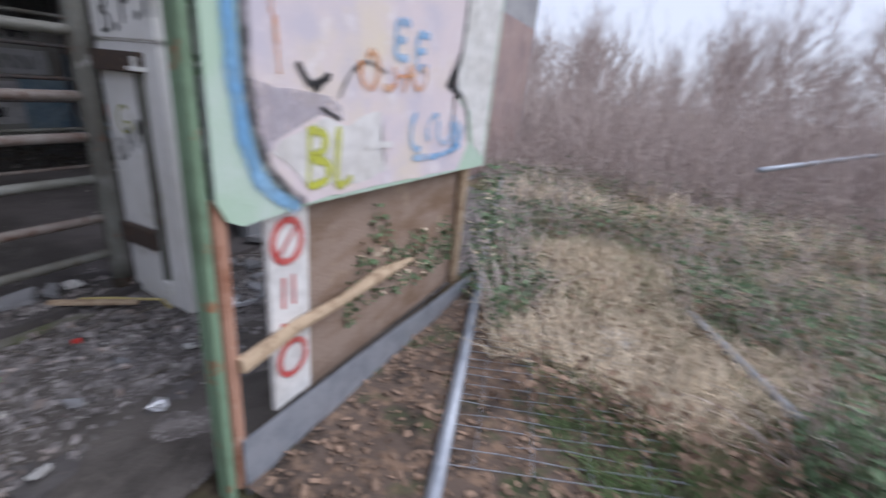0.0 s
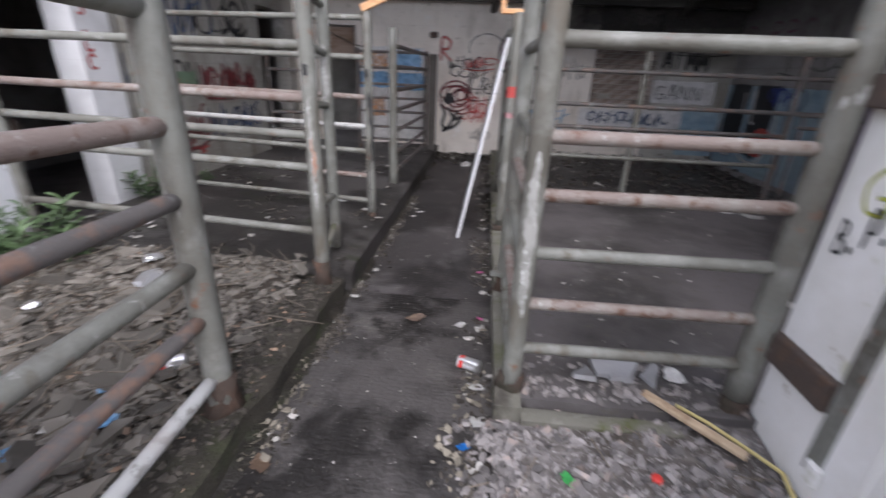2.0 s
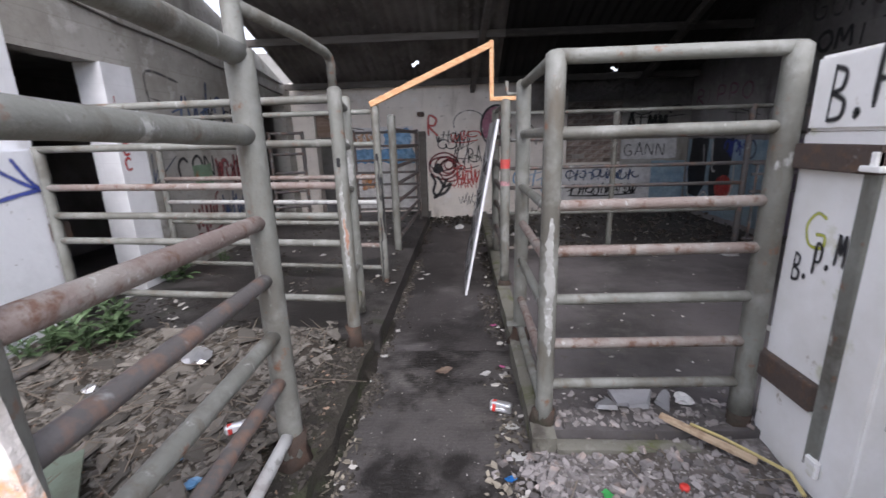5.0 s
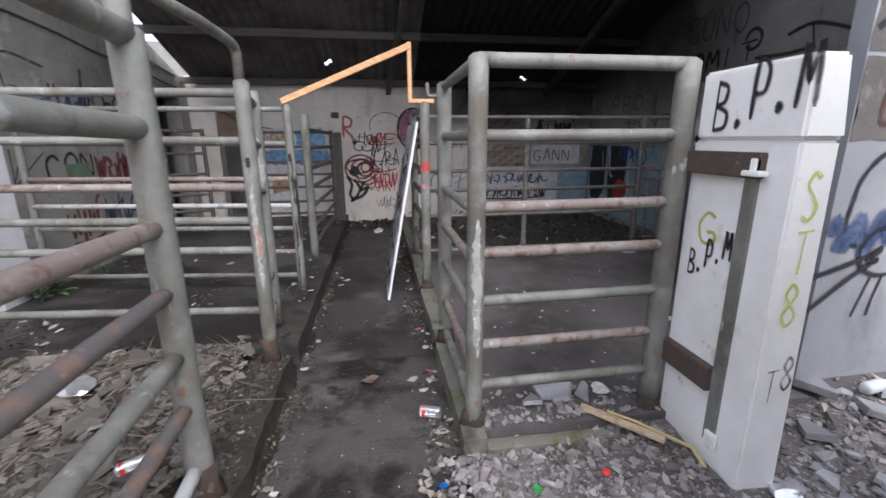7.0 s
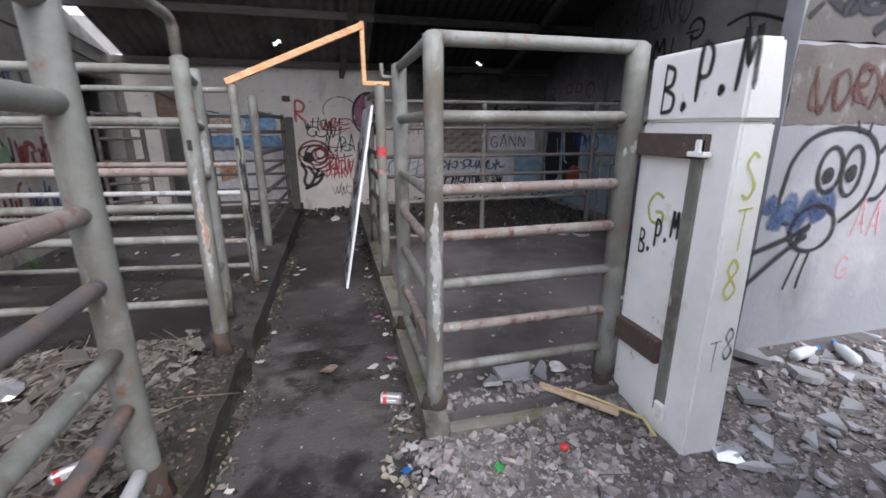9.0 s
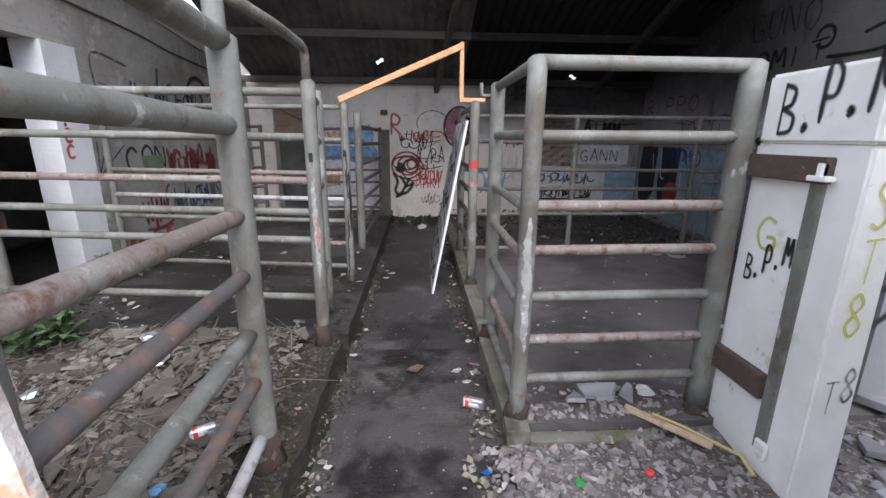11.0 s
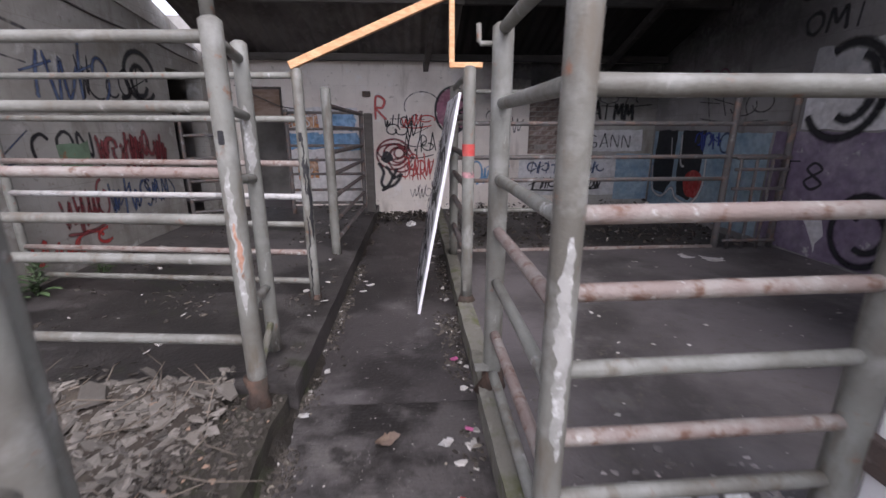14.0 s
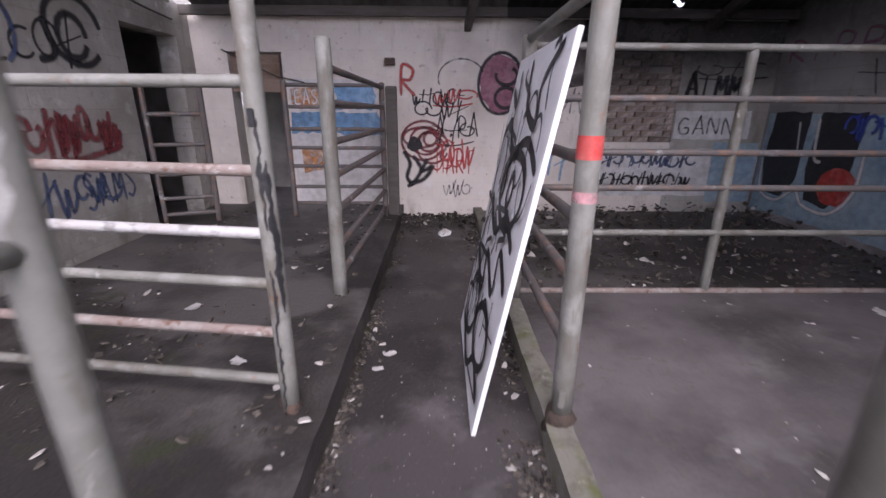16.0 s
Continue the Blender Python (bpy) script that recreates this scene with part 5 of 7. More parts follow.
def dark_fade(face, u0, v0, u1, v1, soft, label, lift=0.0):
    """A near-black sheet that thins out towards its lower and outer rims."""
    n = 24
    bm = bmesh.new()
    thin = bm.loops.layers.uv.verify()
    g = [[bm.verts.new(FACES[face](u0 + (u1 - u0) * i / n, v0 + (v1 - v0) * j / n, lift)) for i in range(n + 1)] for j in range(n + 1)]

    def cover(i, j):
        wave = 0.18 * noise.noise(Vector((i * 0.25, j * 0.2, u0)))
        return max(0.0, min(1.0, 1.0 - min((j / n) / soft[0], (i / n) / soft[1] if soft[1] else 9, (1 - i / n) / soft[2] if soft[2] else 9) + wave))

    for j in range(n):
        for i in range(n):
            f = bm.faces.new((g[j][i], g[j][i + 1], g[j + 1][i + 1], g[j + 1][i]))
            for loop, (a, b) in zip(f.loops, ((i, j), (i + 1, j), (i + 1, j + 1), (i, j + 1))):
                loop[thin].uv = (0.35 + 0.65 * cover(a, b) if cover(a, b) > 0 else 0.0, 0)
    return solid("dark_fade", bm, FADE_BLACK, label, "stain")


dark_fade("north", 0.75, 1.45, EAST - 0.01, 2.37, (0.75, 0.3, 0), "black fading patch under the roof of the far wall", 0.012)
dark_fade("east", 4.2, 1.55, FAR - 0.02, 3.25, (0.75, 0.5, 0), "black fading patch high on the side wall", 0.012)


def fx(*pts):
    return [(2.87 + (a - 530) * 0.0022, 1.19 - (b - 515) * 0.002) for a, b in pts]


spray("graffiti", "front", [fx((440, 650), (405, 640), (385, 590), (390, 530), (402, 470), (450, 410), (540, 385), (630, 400), (680, 450), (692, 520), (665, 600), (600, 655)), fx((690, 455), (722, 420), (756, 450), (750, 540), (722, 585), (690, 590)), fx((600, 400), (585, 365)), fx((630, 405), (635, 370))], 0.03, SPRAY_BLACK, "black outline of a cartoon face on the front wall")
spray("graffiti", "front", [ring(*fx((530, 500))[0], 0.085, 0.125), ring(*fx((606, 505))[0], 0.075, 0.14), ring(*fx((515, 668))[0], 0.165, 0.135)], 0.028, SPRAY_BLACK, "black outlines of the cartoon eyes and mouth", lift=0.002)
for e in fx((526, 515), (603, 510)):
    patch_paint("painted_patch", "front", ring(*e, 0.04, 0.05)[:-1], SPRAY_BLACK, "black cartoon pupil on the front wall", 0.004, wob=0.008)
spray("graffiti", "front", [fx((505, 655), (440, 690), (310, 735)), fx((500, 690), (430, 735), (300, 850)), fx((310, 735), (300, 850)), fx((505, 660), (470, 690), (500, 690))], 0.035, SPRAY_BLACK, "black cartoon cigarette", lift=0.005)
spray("graffiti", "front", [fx((492, 740), (475, 800), (460, 855)), fx((525, 740), (512, 800), (505, 855))], 0.018, SPRAY_BLACK, "black drip lines under the face")
spray("graffiti", "front", [[(2.46 + 0.5 * t, 0.98 + 0.08 * math.sin(t * 23) + 0.05 * t) for t in [k / 14 for k in range(15)]], [(2.5, 0.9), (2.62, 1.02), (2.7, 0.88), (2.8, 1.04), (2.9, 0.94)]], 0.07, SPRAY_NAVY, "blue sprayed smudge across the face", lift=0.001)
spray("graffiti", "front", letters("AA", *fx((660, 705))[0], 0.2, 0.1), 0.02, SPRAY_PINKRED, "faded red letters on the front wall")
spray("graffiti", "front", letters("G", *fx((640, 840))[0], 0.14, 0.1), 0.02, SPRAY_PINKRED, "faint red letter on the front wall")
spray("graffiti", "front", letters("LORA", *fx((410, 330))[0], 0.2, 0.12) + scrawl(43, 2.62, 1.5, 0.7, 0.32, 9), 0.026, SPRAY_BROWN, "dark brown letters on the front wall", lift=0.003)
spray("graffiti", "front", [[(2.47, 2.2), (2.55, 2.12), (2.62, 2.06), (2.72, 2.02), (2.8, 2.05), (2.9, 2.1), (3.0, 2.06), (3.08, 2.08), (3.03, 2.0), (2.93, 1.93)], [(2.7, 2.0), (2.76, 2.1), (2.84, 2.03), (2.98, 2.05)], [(2.48, 1.98), (2.56, 2.05)]], 0.055, SPRAY_BLACK, "heavy black tag on the upper front wall", lift=0.003)
spray("graffiti", "front", [fx((660, 150), (665, 190)), fx((712, 150), (712, 188)), fx((615, 185), (618, 190))], 0.03, SPRAY_RED, "red dashes on the upper front wall", lift=0.003)

# pier
spray("graffiti", "cap_side", letters("B.P.M", 1.905, 1.5, 0.2, 0.071, 0.02, True), 0.021, SPRAY_BLACK, "black sprayed letters on the pier cap", pier)
spray("graffiti", "pier_side", letters("B.P.M", 1.945, 0.875, 0.12, 0.038, 0.03, True), 0.014, SPRAY_BLACK, "small black letters on the pier", pier, 0.001)
spray("graffiti", "pier_side", letters("G", 1.925, 1.03, 0.14, 0.11, flip=True), 0.014, SPRAY_YELLOW, "yellow-green letter on the pier", pier)
spray("graffiti", "pier_front", letters("ST8", 1.595, 1.2, 0.165, 0.066, down=True), 0.012, SPRAY_YELLOW, "yellow-green letters down the pier", pier)
spray("graffiti", "pier_front", letters("T8", 1.59, 0.48, 0.14, 0.05, 0.04), 0.013, SPRAY_GREYB, "grey letters low on the pier", pier)

# black strokes on the orange board
spray("graffiti", "orange", [ring(-0.585, 1.135, 0.075, 0.075, -60, 200)], 0.038, SPRAY_BLACK, "black ring on the board", hoard2)
spray("graffiti", "orange", [[(-0.82, 0.83), (-0.72, 0.82), (-0.65, 0.87), (-0.575, 0.955)]], 0.04, SPRAY_BLACK, "black stroke on the board", hoard2)
spray("graffiti", "orange", [[(-0.76, 0.7), (-0.68, 0.73), (-0.63, 0.79), (-0.555, 0.85)], [(-0.68, 1.27), (-0.6, 1.25), (-0.575, 1.3)]], 0.035, SPRAY_BLACK, "black strokes on the board", hoard2)

# west wall
spray("graffiti", "west_base", letters("HTO", 1.56, 1.2, 0.22, 0.2), 0.042, SPRAY_RED, "red sprayed letters on a white wall base")
spray("graffiti", "west_base", letters("ACC", 1.97, 0.74, 0.26, 0.165), 0.06, SPRAY_REDSOFT, "blurred red letters on a white wall base")
spray("graffiti", "west_base", [[(1.62, 0.98), (1.7, 0.75), (1.8, 1.0)], [(2.06, 0.95), (2.08, 0.8)], [(2.0, 0.72), (2.2, 0.66), (2.45, 0.68)]], 0.07, SPRAY_PINKRED, "faint pink haze of spray on a white wall base")
spray("graffiti", "west_base", [[(2.72, 1.44), (2.95, 1.28), (3.08, 1.21)], [(2.74, 1.17), (2.92, 1.2), (3.08, 1.22)], [(2.92, 1.44), (3.0, 1.3), (3.09, 1.2)]], 0.032, SPRAY_BLUE, "blue sprayed arrow on a white wall base")
patch_paint("painted_patch", "west_base", [(1.92, 1.49), (2.12, 1.49), (2.14, 0.9), (2.18, 0.7), (2.08, 0.72), (2.02, 1.0)], DAMP_STREAK, "brown damp streak down the white wall", 0.001, wob=0.03)
spray("graffiti", "west", [[(2.05, 2.1), (2.1, 1.8)], [(2.2, 2.15), (2.22, 1.75)], [(2.45, 2.2), (2.46, 1.7)], [(2.05, 1.65), (2.2, 1.5)], [(2.3, 1.62), (2.4, 1.5)], [(2.7, 1.62), (2.8, 1.52)]], 0.06, SPRAY_GREYB, "grey sprayed marks on the upper white wall")
spray("graffiti", "west_pillar", letters("IS.CC", 4.0, 1.82, 0.11, 0.08, down=True), 0.025, SPRAY_RED, "red letters down a white pillar")
spray("graffiti", "west", [[(4.5, 1.9), (4.52, 2.2), (5.0, 2.15)], [(4.52, 1.95), (4.9, 1.9)]], 0.03, SPRAY_GREYB, "grey bracket-like tag on the block wall")
spray("graffiti", "west", scrawl(51, 4.85, 1.6, 1.0, 0.5, 14), 0.045, SPRAY_NAVY, "large blue tag on the block wall")
spray("graffiti", "west", scrawl(52, 5.4, 1.62, 1.0, 0.4, 15), 0.025, SPRAY_BLACK, "black looped tag on the block wall")
spray("graffiti", "west", [[(4.35, 1.1), (4.5, 1.4)], [(4.35, 1.1), (4.75, 1.38)], [(4.35, 1.1), (4.7, 1.15)], [(4.36, 1.1), (4.38, 1.42)]], 0.03, SPRAY_NAVY, "blue radiating strokes on the block wall")
spray("graffiti", "west", letters("CON", 4.75, 1.12, 0.24, 0.2), 0.035, SPRAY_BLACK, "black and green letters on the block wall")
patch_paint("painted_patch", "west", rect(5.0, 1.05, 5.4, 1.25), GREEN_PAINT, "green sprayed smudge on the block wall", 0.002, wob=0.08)
spray("graffiti", "west", scrawl(53, 5.5, 1.0, 1.15, 0.36, 30), 0.06, SPRAY_DKRED, "dark red heavy tag on the block wall")
spray("graffiti", "west", scrawl(54, 5.5, 0.5, 1.0, 0.36, 20), 0.04, SPRAY_NAVY, "dark blue tag low on the block wall")
spray("graffiti", "west", scrawl(55, 4.9, 0.5, 0.6, 0.4, 14), 0.035, SPRAY_DKRED, "dark red tag low on the block wall")
spray("graffiti", "west", scrawl(56, 4.5, 0.25, 1.0, 0.25, 14), 0.04, SPRAY_RED, "red tag near the floor of the block wall")
spray("graffiti", "west", [ring(6.4, 1.95, 0.28, 0.26, 10, 320), ring(6.36, 1.9, 0.14, 0.16, 0, 340), [(6.1, 2.0), (6.15, 1.75), (6.0, 1.7)]], 0.06, SPRAY_BLACK, "large black looped tag on the block wall")
spray("graffiti", "west", letters("SAMS", 6.1, 0.55, 0.3, 0.13), 0.03, SPRAY_NAVY, "dark blue letters on the block wall")

# hoarding panel: a bubble shape with scribbles
bubble = [(1.06, 2.6), (1.05, 1.6), (1.06, 1.3), (1.12, 1.12), (1.26, 1.0), (1.6, 1.0), (2.5, 0.97), (2.62, 1.1), (2.55, 1.3), (2.26, 1.42), (2.4, 1.6), (2.42, 1.9), (2.3, 2.6)]
patch_paint("bubble_fill", "panel", bubble, PANEL, "pink and cream bubble fill", 0.0, hoard, 0.01)
patch_paint("pale_side", "panel", [(2.44, 1.95), (2.42, 1.58), (2.3, 1.43), (2.6, 1.3), (2.7, 1.1), (2.9, 1.0), (2.92, 2.3)], SPRAY_WHITE, "pale sprayed background", 0.0, hoard, 0.03)
spray("bubble_outline", "panel", [[(1.03, 2.6), (1.015, 1.6), (1.03, 1.3), (1.09, 1.1), (1.24, 0.99)]], 0.055, SPRAY_SKY, "sky blue outline", hoard, 0.002)
spray("bubble_shadow", "panel", [[(1.075, 2.6), (1.06, 1.6), (1.07, 1.3), (1.13, 1.12), (1.27, 1.0)], [(2.26, 1.42), (2.5, 1.35), (2.62, 1.12)], [(2.26, 1.42), (2.38, 1.52), (2.43, 1.75), (2.42, 2.1)]], 0.035, SPRAY_GREYB, "dark inner outline", hoard, 0.003)
patch_paint("grey_fill", "panel", [(1.075, 1.4), (1.16, 1.37), (1.3, 1.36), (1.45, 1.32), (1.46, 1.28), (1.28, 1.27), (1.16, 1.22), (1.09, 1.16)], SPRAY_MAUVE, "grey-mauve shading", 0.003, hoard, 0.03)
patch_paint("white_fill", "panel", [(1.12, 1.18), (1.25, 1.25), (1.7, 1.3), (1.75, 1.05), (1.35, 1.03)], SPRAY_WHITE, "whitish patch of paint", 0.003, hoard, 0.04)
spray("yellow_tag", "panel", letters("BL", 1.28, 1.06, 0.2, 0.11), 0.035, SPRAY_YELLOW, "yellow letters", hoard, 0.005)
spray("blue_tag", "panel", letters("EE", 1.77, 1.5, 0.13, 0.13, -0.02) + scrawl(61, 1.95, 1.1, 0.55, 0.2, 14), 0.035, SPRAY_SKYSOFT, "sky blue letters", hoard, 0.005)
spray("orange_tag", "panel", scrawl(62, 1.55, 1.36, 0.5, 0.16, 14), 0.03, SPRAY_ORANGE, "orange scrawl", hoard, 0.006)
spray("rust_runs", "panel", [[(1.14, 2.0), (1.15, 1.55)], [(1.4, 2.0), (1.41, 1.65)], [(1.16, 1.55), (1.17, 1.4)]], 0.03, SPRAY_ORANGE, "rusty runs", hoard, 0.004)
spray("black_marks", "panel", [[(1.24, 1.44), (1.3, 1.38), (1.38, 1.41), (1.31, 1.36)], [(1.34, 1.31), (1.44, 1.27)]], 0.025, SPRAY_BLACK, "black flecks", hoard, 0.005)
spray("grey_arc", "panel", [[(1.43, 1.34), (1.5, 1.43), (1.6, 1.47), (1.72, 1.44)]], 0.018, SPRAY_GREYB, "thin grey arc", hoard, 0.005)
patch_paint("white_tear", "panel", rect(1.6, 1.15, 1.78, 1.175), SPRAY_WHITE, "white tear", 0.006, hoard, 0.01)
spray("red_letters", "plank", [ring(1.215, 0.87, 0.065, 0.075), [(1.16, 0.81), (1.27, 0.93)], [(1.19, 0.74), (1.185, 0.62)], [(1.235, 0.74), (1.235, 0.62)], [(1.17, 0.56), (1.25, 0.52)], ring(1.22, 0.4, 0.065, 0.07)], 0.03, SPRAY_RED, "red sprayed letters", hoard, 0.0)

# board: black bubble doodles
doodles = [[(0.1, 0.98), (0.3, 0.9), (0.25, 0.8), (0.5, 0.85), (0.6, 0.97)], [(0.05, 0.7), (0.3, 0.76), (0.6, 0.72), (0.8, 0.8), (0.95, 0.75)], ring(0.4, 0.62, 0.25, 0.1), ring(0.42, 0.62, 0.05, 0.045), ring(0.62, 0.62, 0.05, 0.045),
           [(0.1, 0.5), (0.35, 0.55), (0.55, 0.48), (0.85, 0.55)], [(0.05, 0.4), (0.3, 0.46), (0.28, 0.34), (0.6, 0.4), (0.55, 0.28), (0.92, 0.36)], ring(0.3, 0.2, 0.2, 0.08), ring(0.68, 0.2, 0.16, 0.1), [(0.05, 0.08), (0.3, 0.12), (0.5, 0.04), (0.9, 0.12)], [(0.8, 0.95), (0.75, 0.85), (0.93, 0.9)], [(0.9, 0.65), (0.85, 0.45), (0.94, 0.3)]]
spray("doodle", "board", doodles, 0.023, BLACK_PAINT, "black marker doodles", board)
spray("doodle", "board", scrawl(71, 0.05, 0.1, 0.9, 0.3, 15) + scrawl(72, 0.05, 0.6, 0.9, 0.3, 15), 0.009, BLACK_PAINT, "thin black marker doodles", board, 0.006)

dr = random.Random(74)
runs = []
for k in range(15):
    u, v, l = dr.uniform(0.08, 0.92), dr.uniform(0.05, 0.85), dr.uniform(0.08, 0.2)
    runs.append([(u, v), (u + dr.uniform(-.06, .06), v + l * 0.4), (u + dr.uniform(-.16, .16), v + l * 0.8), (min(0.94, max(0.06, u + dr.uniform(-.2, .2))), min(0.97, v + l))])
spray("doodle", "board", runs, 0.014, BLACK_PAINT, "long black marker strokes", board, 0.012)

# bare bricks in the far wall's patch
bm = boxed((-0.105, -0.02, -0.031), (0.105, 0.02, 0.031), 0.004)
brick_mesh = mesh_of(bm, "brick", BRICK)
half_mesh = mesh_of(boxed((-0.05, -0.02, -0.031), (0.05, 0.02, 0.031), 0.004), "brick", BRICK)
for j in range(14):
    z = 1.016 + j * 0.0745
    for i in range(5):
        xx = 2.14 + i * 0.2225 - (0.111 if j % 2 else 0)
        if xx < 2.13:
            me, xx = half_mesh, 2.085
        elif xx > 2.9:
            me, xx = half_mesh, 2.928
        else:
            me = brick_mesh
        if rng.random() < 0.05:
            continue
        b = new("brick", me)
        b.parent = patch
        b.location = (xx, FAR + 0.02 + rng.uniform(-0.006, 0.008), z)
        b.rotation_euler = (0, rng.uniform(-0.02, 0.02), 0)

# ---- rubble and litter ----
def chip_mesh(name, size, flat, seed, material):
    """A broken flake of stone or slate: an uneven outline, a thickness, chipped rims."""
    r = random.Random(seed)
    bm = bmesh.new()
    k = r.randint(5, 7)
    ang = sorted(r.uniform(0, 2 * math.pi) for _ in range(k))
    rad = [size * r.uniform(0.55, 1.0) for _ in range(k)]
    th = size * flat
    lo = [bm.verts.new((q * math.cos(a), q * 0.75 * math.sin(a), 0)) for a, q in zip(ang, rad)]
    hi = [bm.verts.new((q * 0.9 * math.cos(a) + r.uniform(-.04, .04) * size, q * 0.68 * math.sin(a), th * r.uniform(0.75, 1.2))) for a, q in zip(ang, rad)]
    bm.faces.new(lo[::-1])
    bm.faces.new(hi)
    for i in range(k):
        bm.faces.new((lo[i], lo[(i + 1) % k], hi[(i + 1) % k], hi[i]))
    return mesh_of(bm, name, material)


def scatter_stuff(name, n, place, size, flat, material, label, category, seed, tilt=0.5):
    """Very many small flakes joined into one mesh."""
    r = random.Random(seed)
    verts, faces = [], []
    for _ in range(n):
        x, y, z = place(r)
        s = size[0] + (size[1] - size[0]) * r.random() ** 2.2
        k = r.randint(4, 6)
        a0 = r.uniform(0, 6.28)
        m = Euler((r.gauss(0, tilt * 0.5), r.gauss(0, tilt * 0.5), 0)).to_matrix()
        th = s * flat * r.uniform(0.6, 1.4)
        base = len(verts)
        el = r.uniform(0.5, 1.0)
        for h in (0, 1):
            for i in range(k):
                a = a0 + 2 * math.pi * i / k
                q = s * (0.75 + 0.25 * math.sin(i * 2.4 + a0 * 3)) * (0.85 if h else 1)
                c, d = math.cos(a) * q, math.sin(a) * q * el
                v = m @ Vector((c * math.cos(a0) - d * math.sin(a0), c * math.sin(a0) + d * math.cos(a0), h * th))
                verts.append((x + v.x, y + v.y, z + v.z))
        faces.append(tuple(base + k + i for i in range(k)))
        for i in range(k):
            faces.append((base + i, base + (i + 1) % k, base + k + (i + 1) % k, base + k + i))
    me = bpy.data.meshes.new(name)
    me.from_pydata(verts, [], faces)
    me.materials.append(material)
    return tagged(new(name, me), label, category, kind="stuff")


def in_left(r):
    x, y = r.uniform(WEST + 0.12, -0.72), r.uniform(0.72, 2.99)
    return x, y, left_bed(x, y) - 0.002 + (0.05 if x > -0.8 else 0)


def in_right(r):
    while True:
        x, y = r.uniform(0.56, 4.2), r.uniform(0.95, FRONT - 0.02)
        if r.random() < 0.12:
            x, y = 0.58 - abs(r.gauss(0, 0.1)), r.uniform(1.0, 1.9)
            return x, y, max(0.0, right_bed(x, y)) - 0.001
        if r.random() < 0.35 + 0.65 * min(1, max(0, (y - 1.1) / 0.5)) and not (1.53 < x < 1.76 and y > 1.48):
            return x, y, right_bed(x, y) - 0.002


def at_gate(r):
    x, y = r.uniform(0.62, 1.6), FRONT - 0.12 + abs(r.gauss(0, 0.16))
    return x, min(y, 2.6), 0.13


def lane_left(r):
    while True:
        x, y = -0.46 + abs(r.gauss(0, 0.055)), 0.9 + 7.1 * r.random() ** 1.3
        if noise.noise(Vector((x * 3, y * 2.6, 2))) > r.uniform(-0.2, 0.35):
            return x, y, 0.0


def lane_right(r):
    while True:
        x, y = 0.48 - abs(r.gauss(0, 0.08)), r.uniform(1.2, 8.0)
        if noise.noise(Vector((x * 3, y * 2.2, 6))) > r.uniform(-0.2, 0.35):
            return x, y, 0.0


def on_lane(r):
    return r.uniform(-0.45, 0.48), r.uniform(0.2, 8.0), 0.001


def by_far_wall(r):
    return r.uniform(-0.5, 0.6), 8.1 - abs(r.gauss(0, 0.35)), 0.01 + r.random() * 0.05


def pen_left(r):
    while True:
        x, y = r.uniform(-2.8, -0.5), 3.0 + 5.1 * r.random() ** 1.5
        if noise.noise(Vector((x * 1.6, y * 1.6, 9))) > r.uniform(-0.1, 0.45):
            return x, y, 0.172


def pen_right(r):
    return r.uniform(0.65, 4.1), r.uniform(2.2, 5.3), 0.137


def pen_rear(r):
    x, y = r.uniform(0.65, 4.1), r.uniform(5.5, 8.1)
    return x, y, 0.09 + 0.12 * r.random() * max(0, min(1, (y - 6) / 1.5))


scatter_stuff("slate_chips", 7600, in_left, (0.012, 0.06), 0.16, SLATE, "bed of broken slate chips and leaves", "rubble", 1, 0.5)
scatter_stuff("dead_leaves", 700, in_left, (0.015, 0.035), 0.05, LEAF_DEAD, "dead brown leaves among the slates", "leaves", 2, 0.9)
scatter_stuff("gravel", 6500, in_right, (0.006, 0.04), 0.4, STONE, "grey gravel and broken stone", "rubble", 3, 0.7)
scatter_stuff("pale_rubble", 300, in_right, (0.008, 0.03), 0.4, CRUMB, "pale chips of plaster and mortar", "rubble", 4, 0.7)
scatter_stuff("gate_rubble", 420, at_gate, (0.008, 0.035), 0.4, STONE, "stones spilled under the gate", "rubble", 5, 0.7)
scatter_stuff("lane_crumbs", 50, lane_left, (0.004, 0.036), 0.22, TAN_CRUMB, "pale crumbs along the walkway's gutter", "rubble", 6)
scatter_stuff("lane_grit", 3000, lane_left, (0.005, 0.022), 0.4, DEBRIS, "dark grit along the walkway's gutter", "rubble", 7)
scatter_stuff("kerb_crumbs", 70, lane_right, (0.004, 0.03), 0.25, TAN_CRUMB, "pale crumbs along the mossy kerb", "rubble", 8)
scatter_stuff("kerb_grit", 2000, lane_right, (0.005, 0.026), 0.4, DEBRIS, "dark grit along the mossy kerb", "rubble", 9)
scatter_stuff("lane_specks", 420, on_lane, (0.003, 0.008), 0.4, CRUMB, "pale specks on the walkway", "rubble", 10)
scatter_stuff("gutter_scraps", 75, lane_left, (0.012, 0.045), 0.12, CRUMB, "white torn scraps in the walkway gutter", "litter", 41, 0.6)
scatter_stuff("kerb_scraps", 78, lane_right, (0.012, 0.045), 0.14, CRUMB, "white torn scraps along the mossy kerb", "litter", 42, 0.6)
scatter_stuff("end_debris", 320, by_far_wall, (0.015, 0.07), 0.3, DEBRIS, "dark debris heaped at the far wall", "rubble", 11, 0.9)
scatter_stuff("end_scraps", 60, by_far_wall, (0.01, 0.045), 0.2, CRUMB, "pale scraps heaped at the far wall", "rubble", 12, 0.9)
scatter_stuff("pen_debris", 800, pen_left, (0.008, 0.042), 0.2, DEBRIS, "flakes and leaves on the pen floor", "rubble", 13)
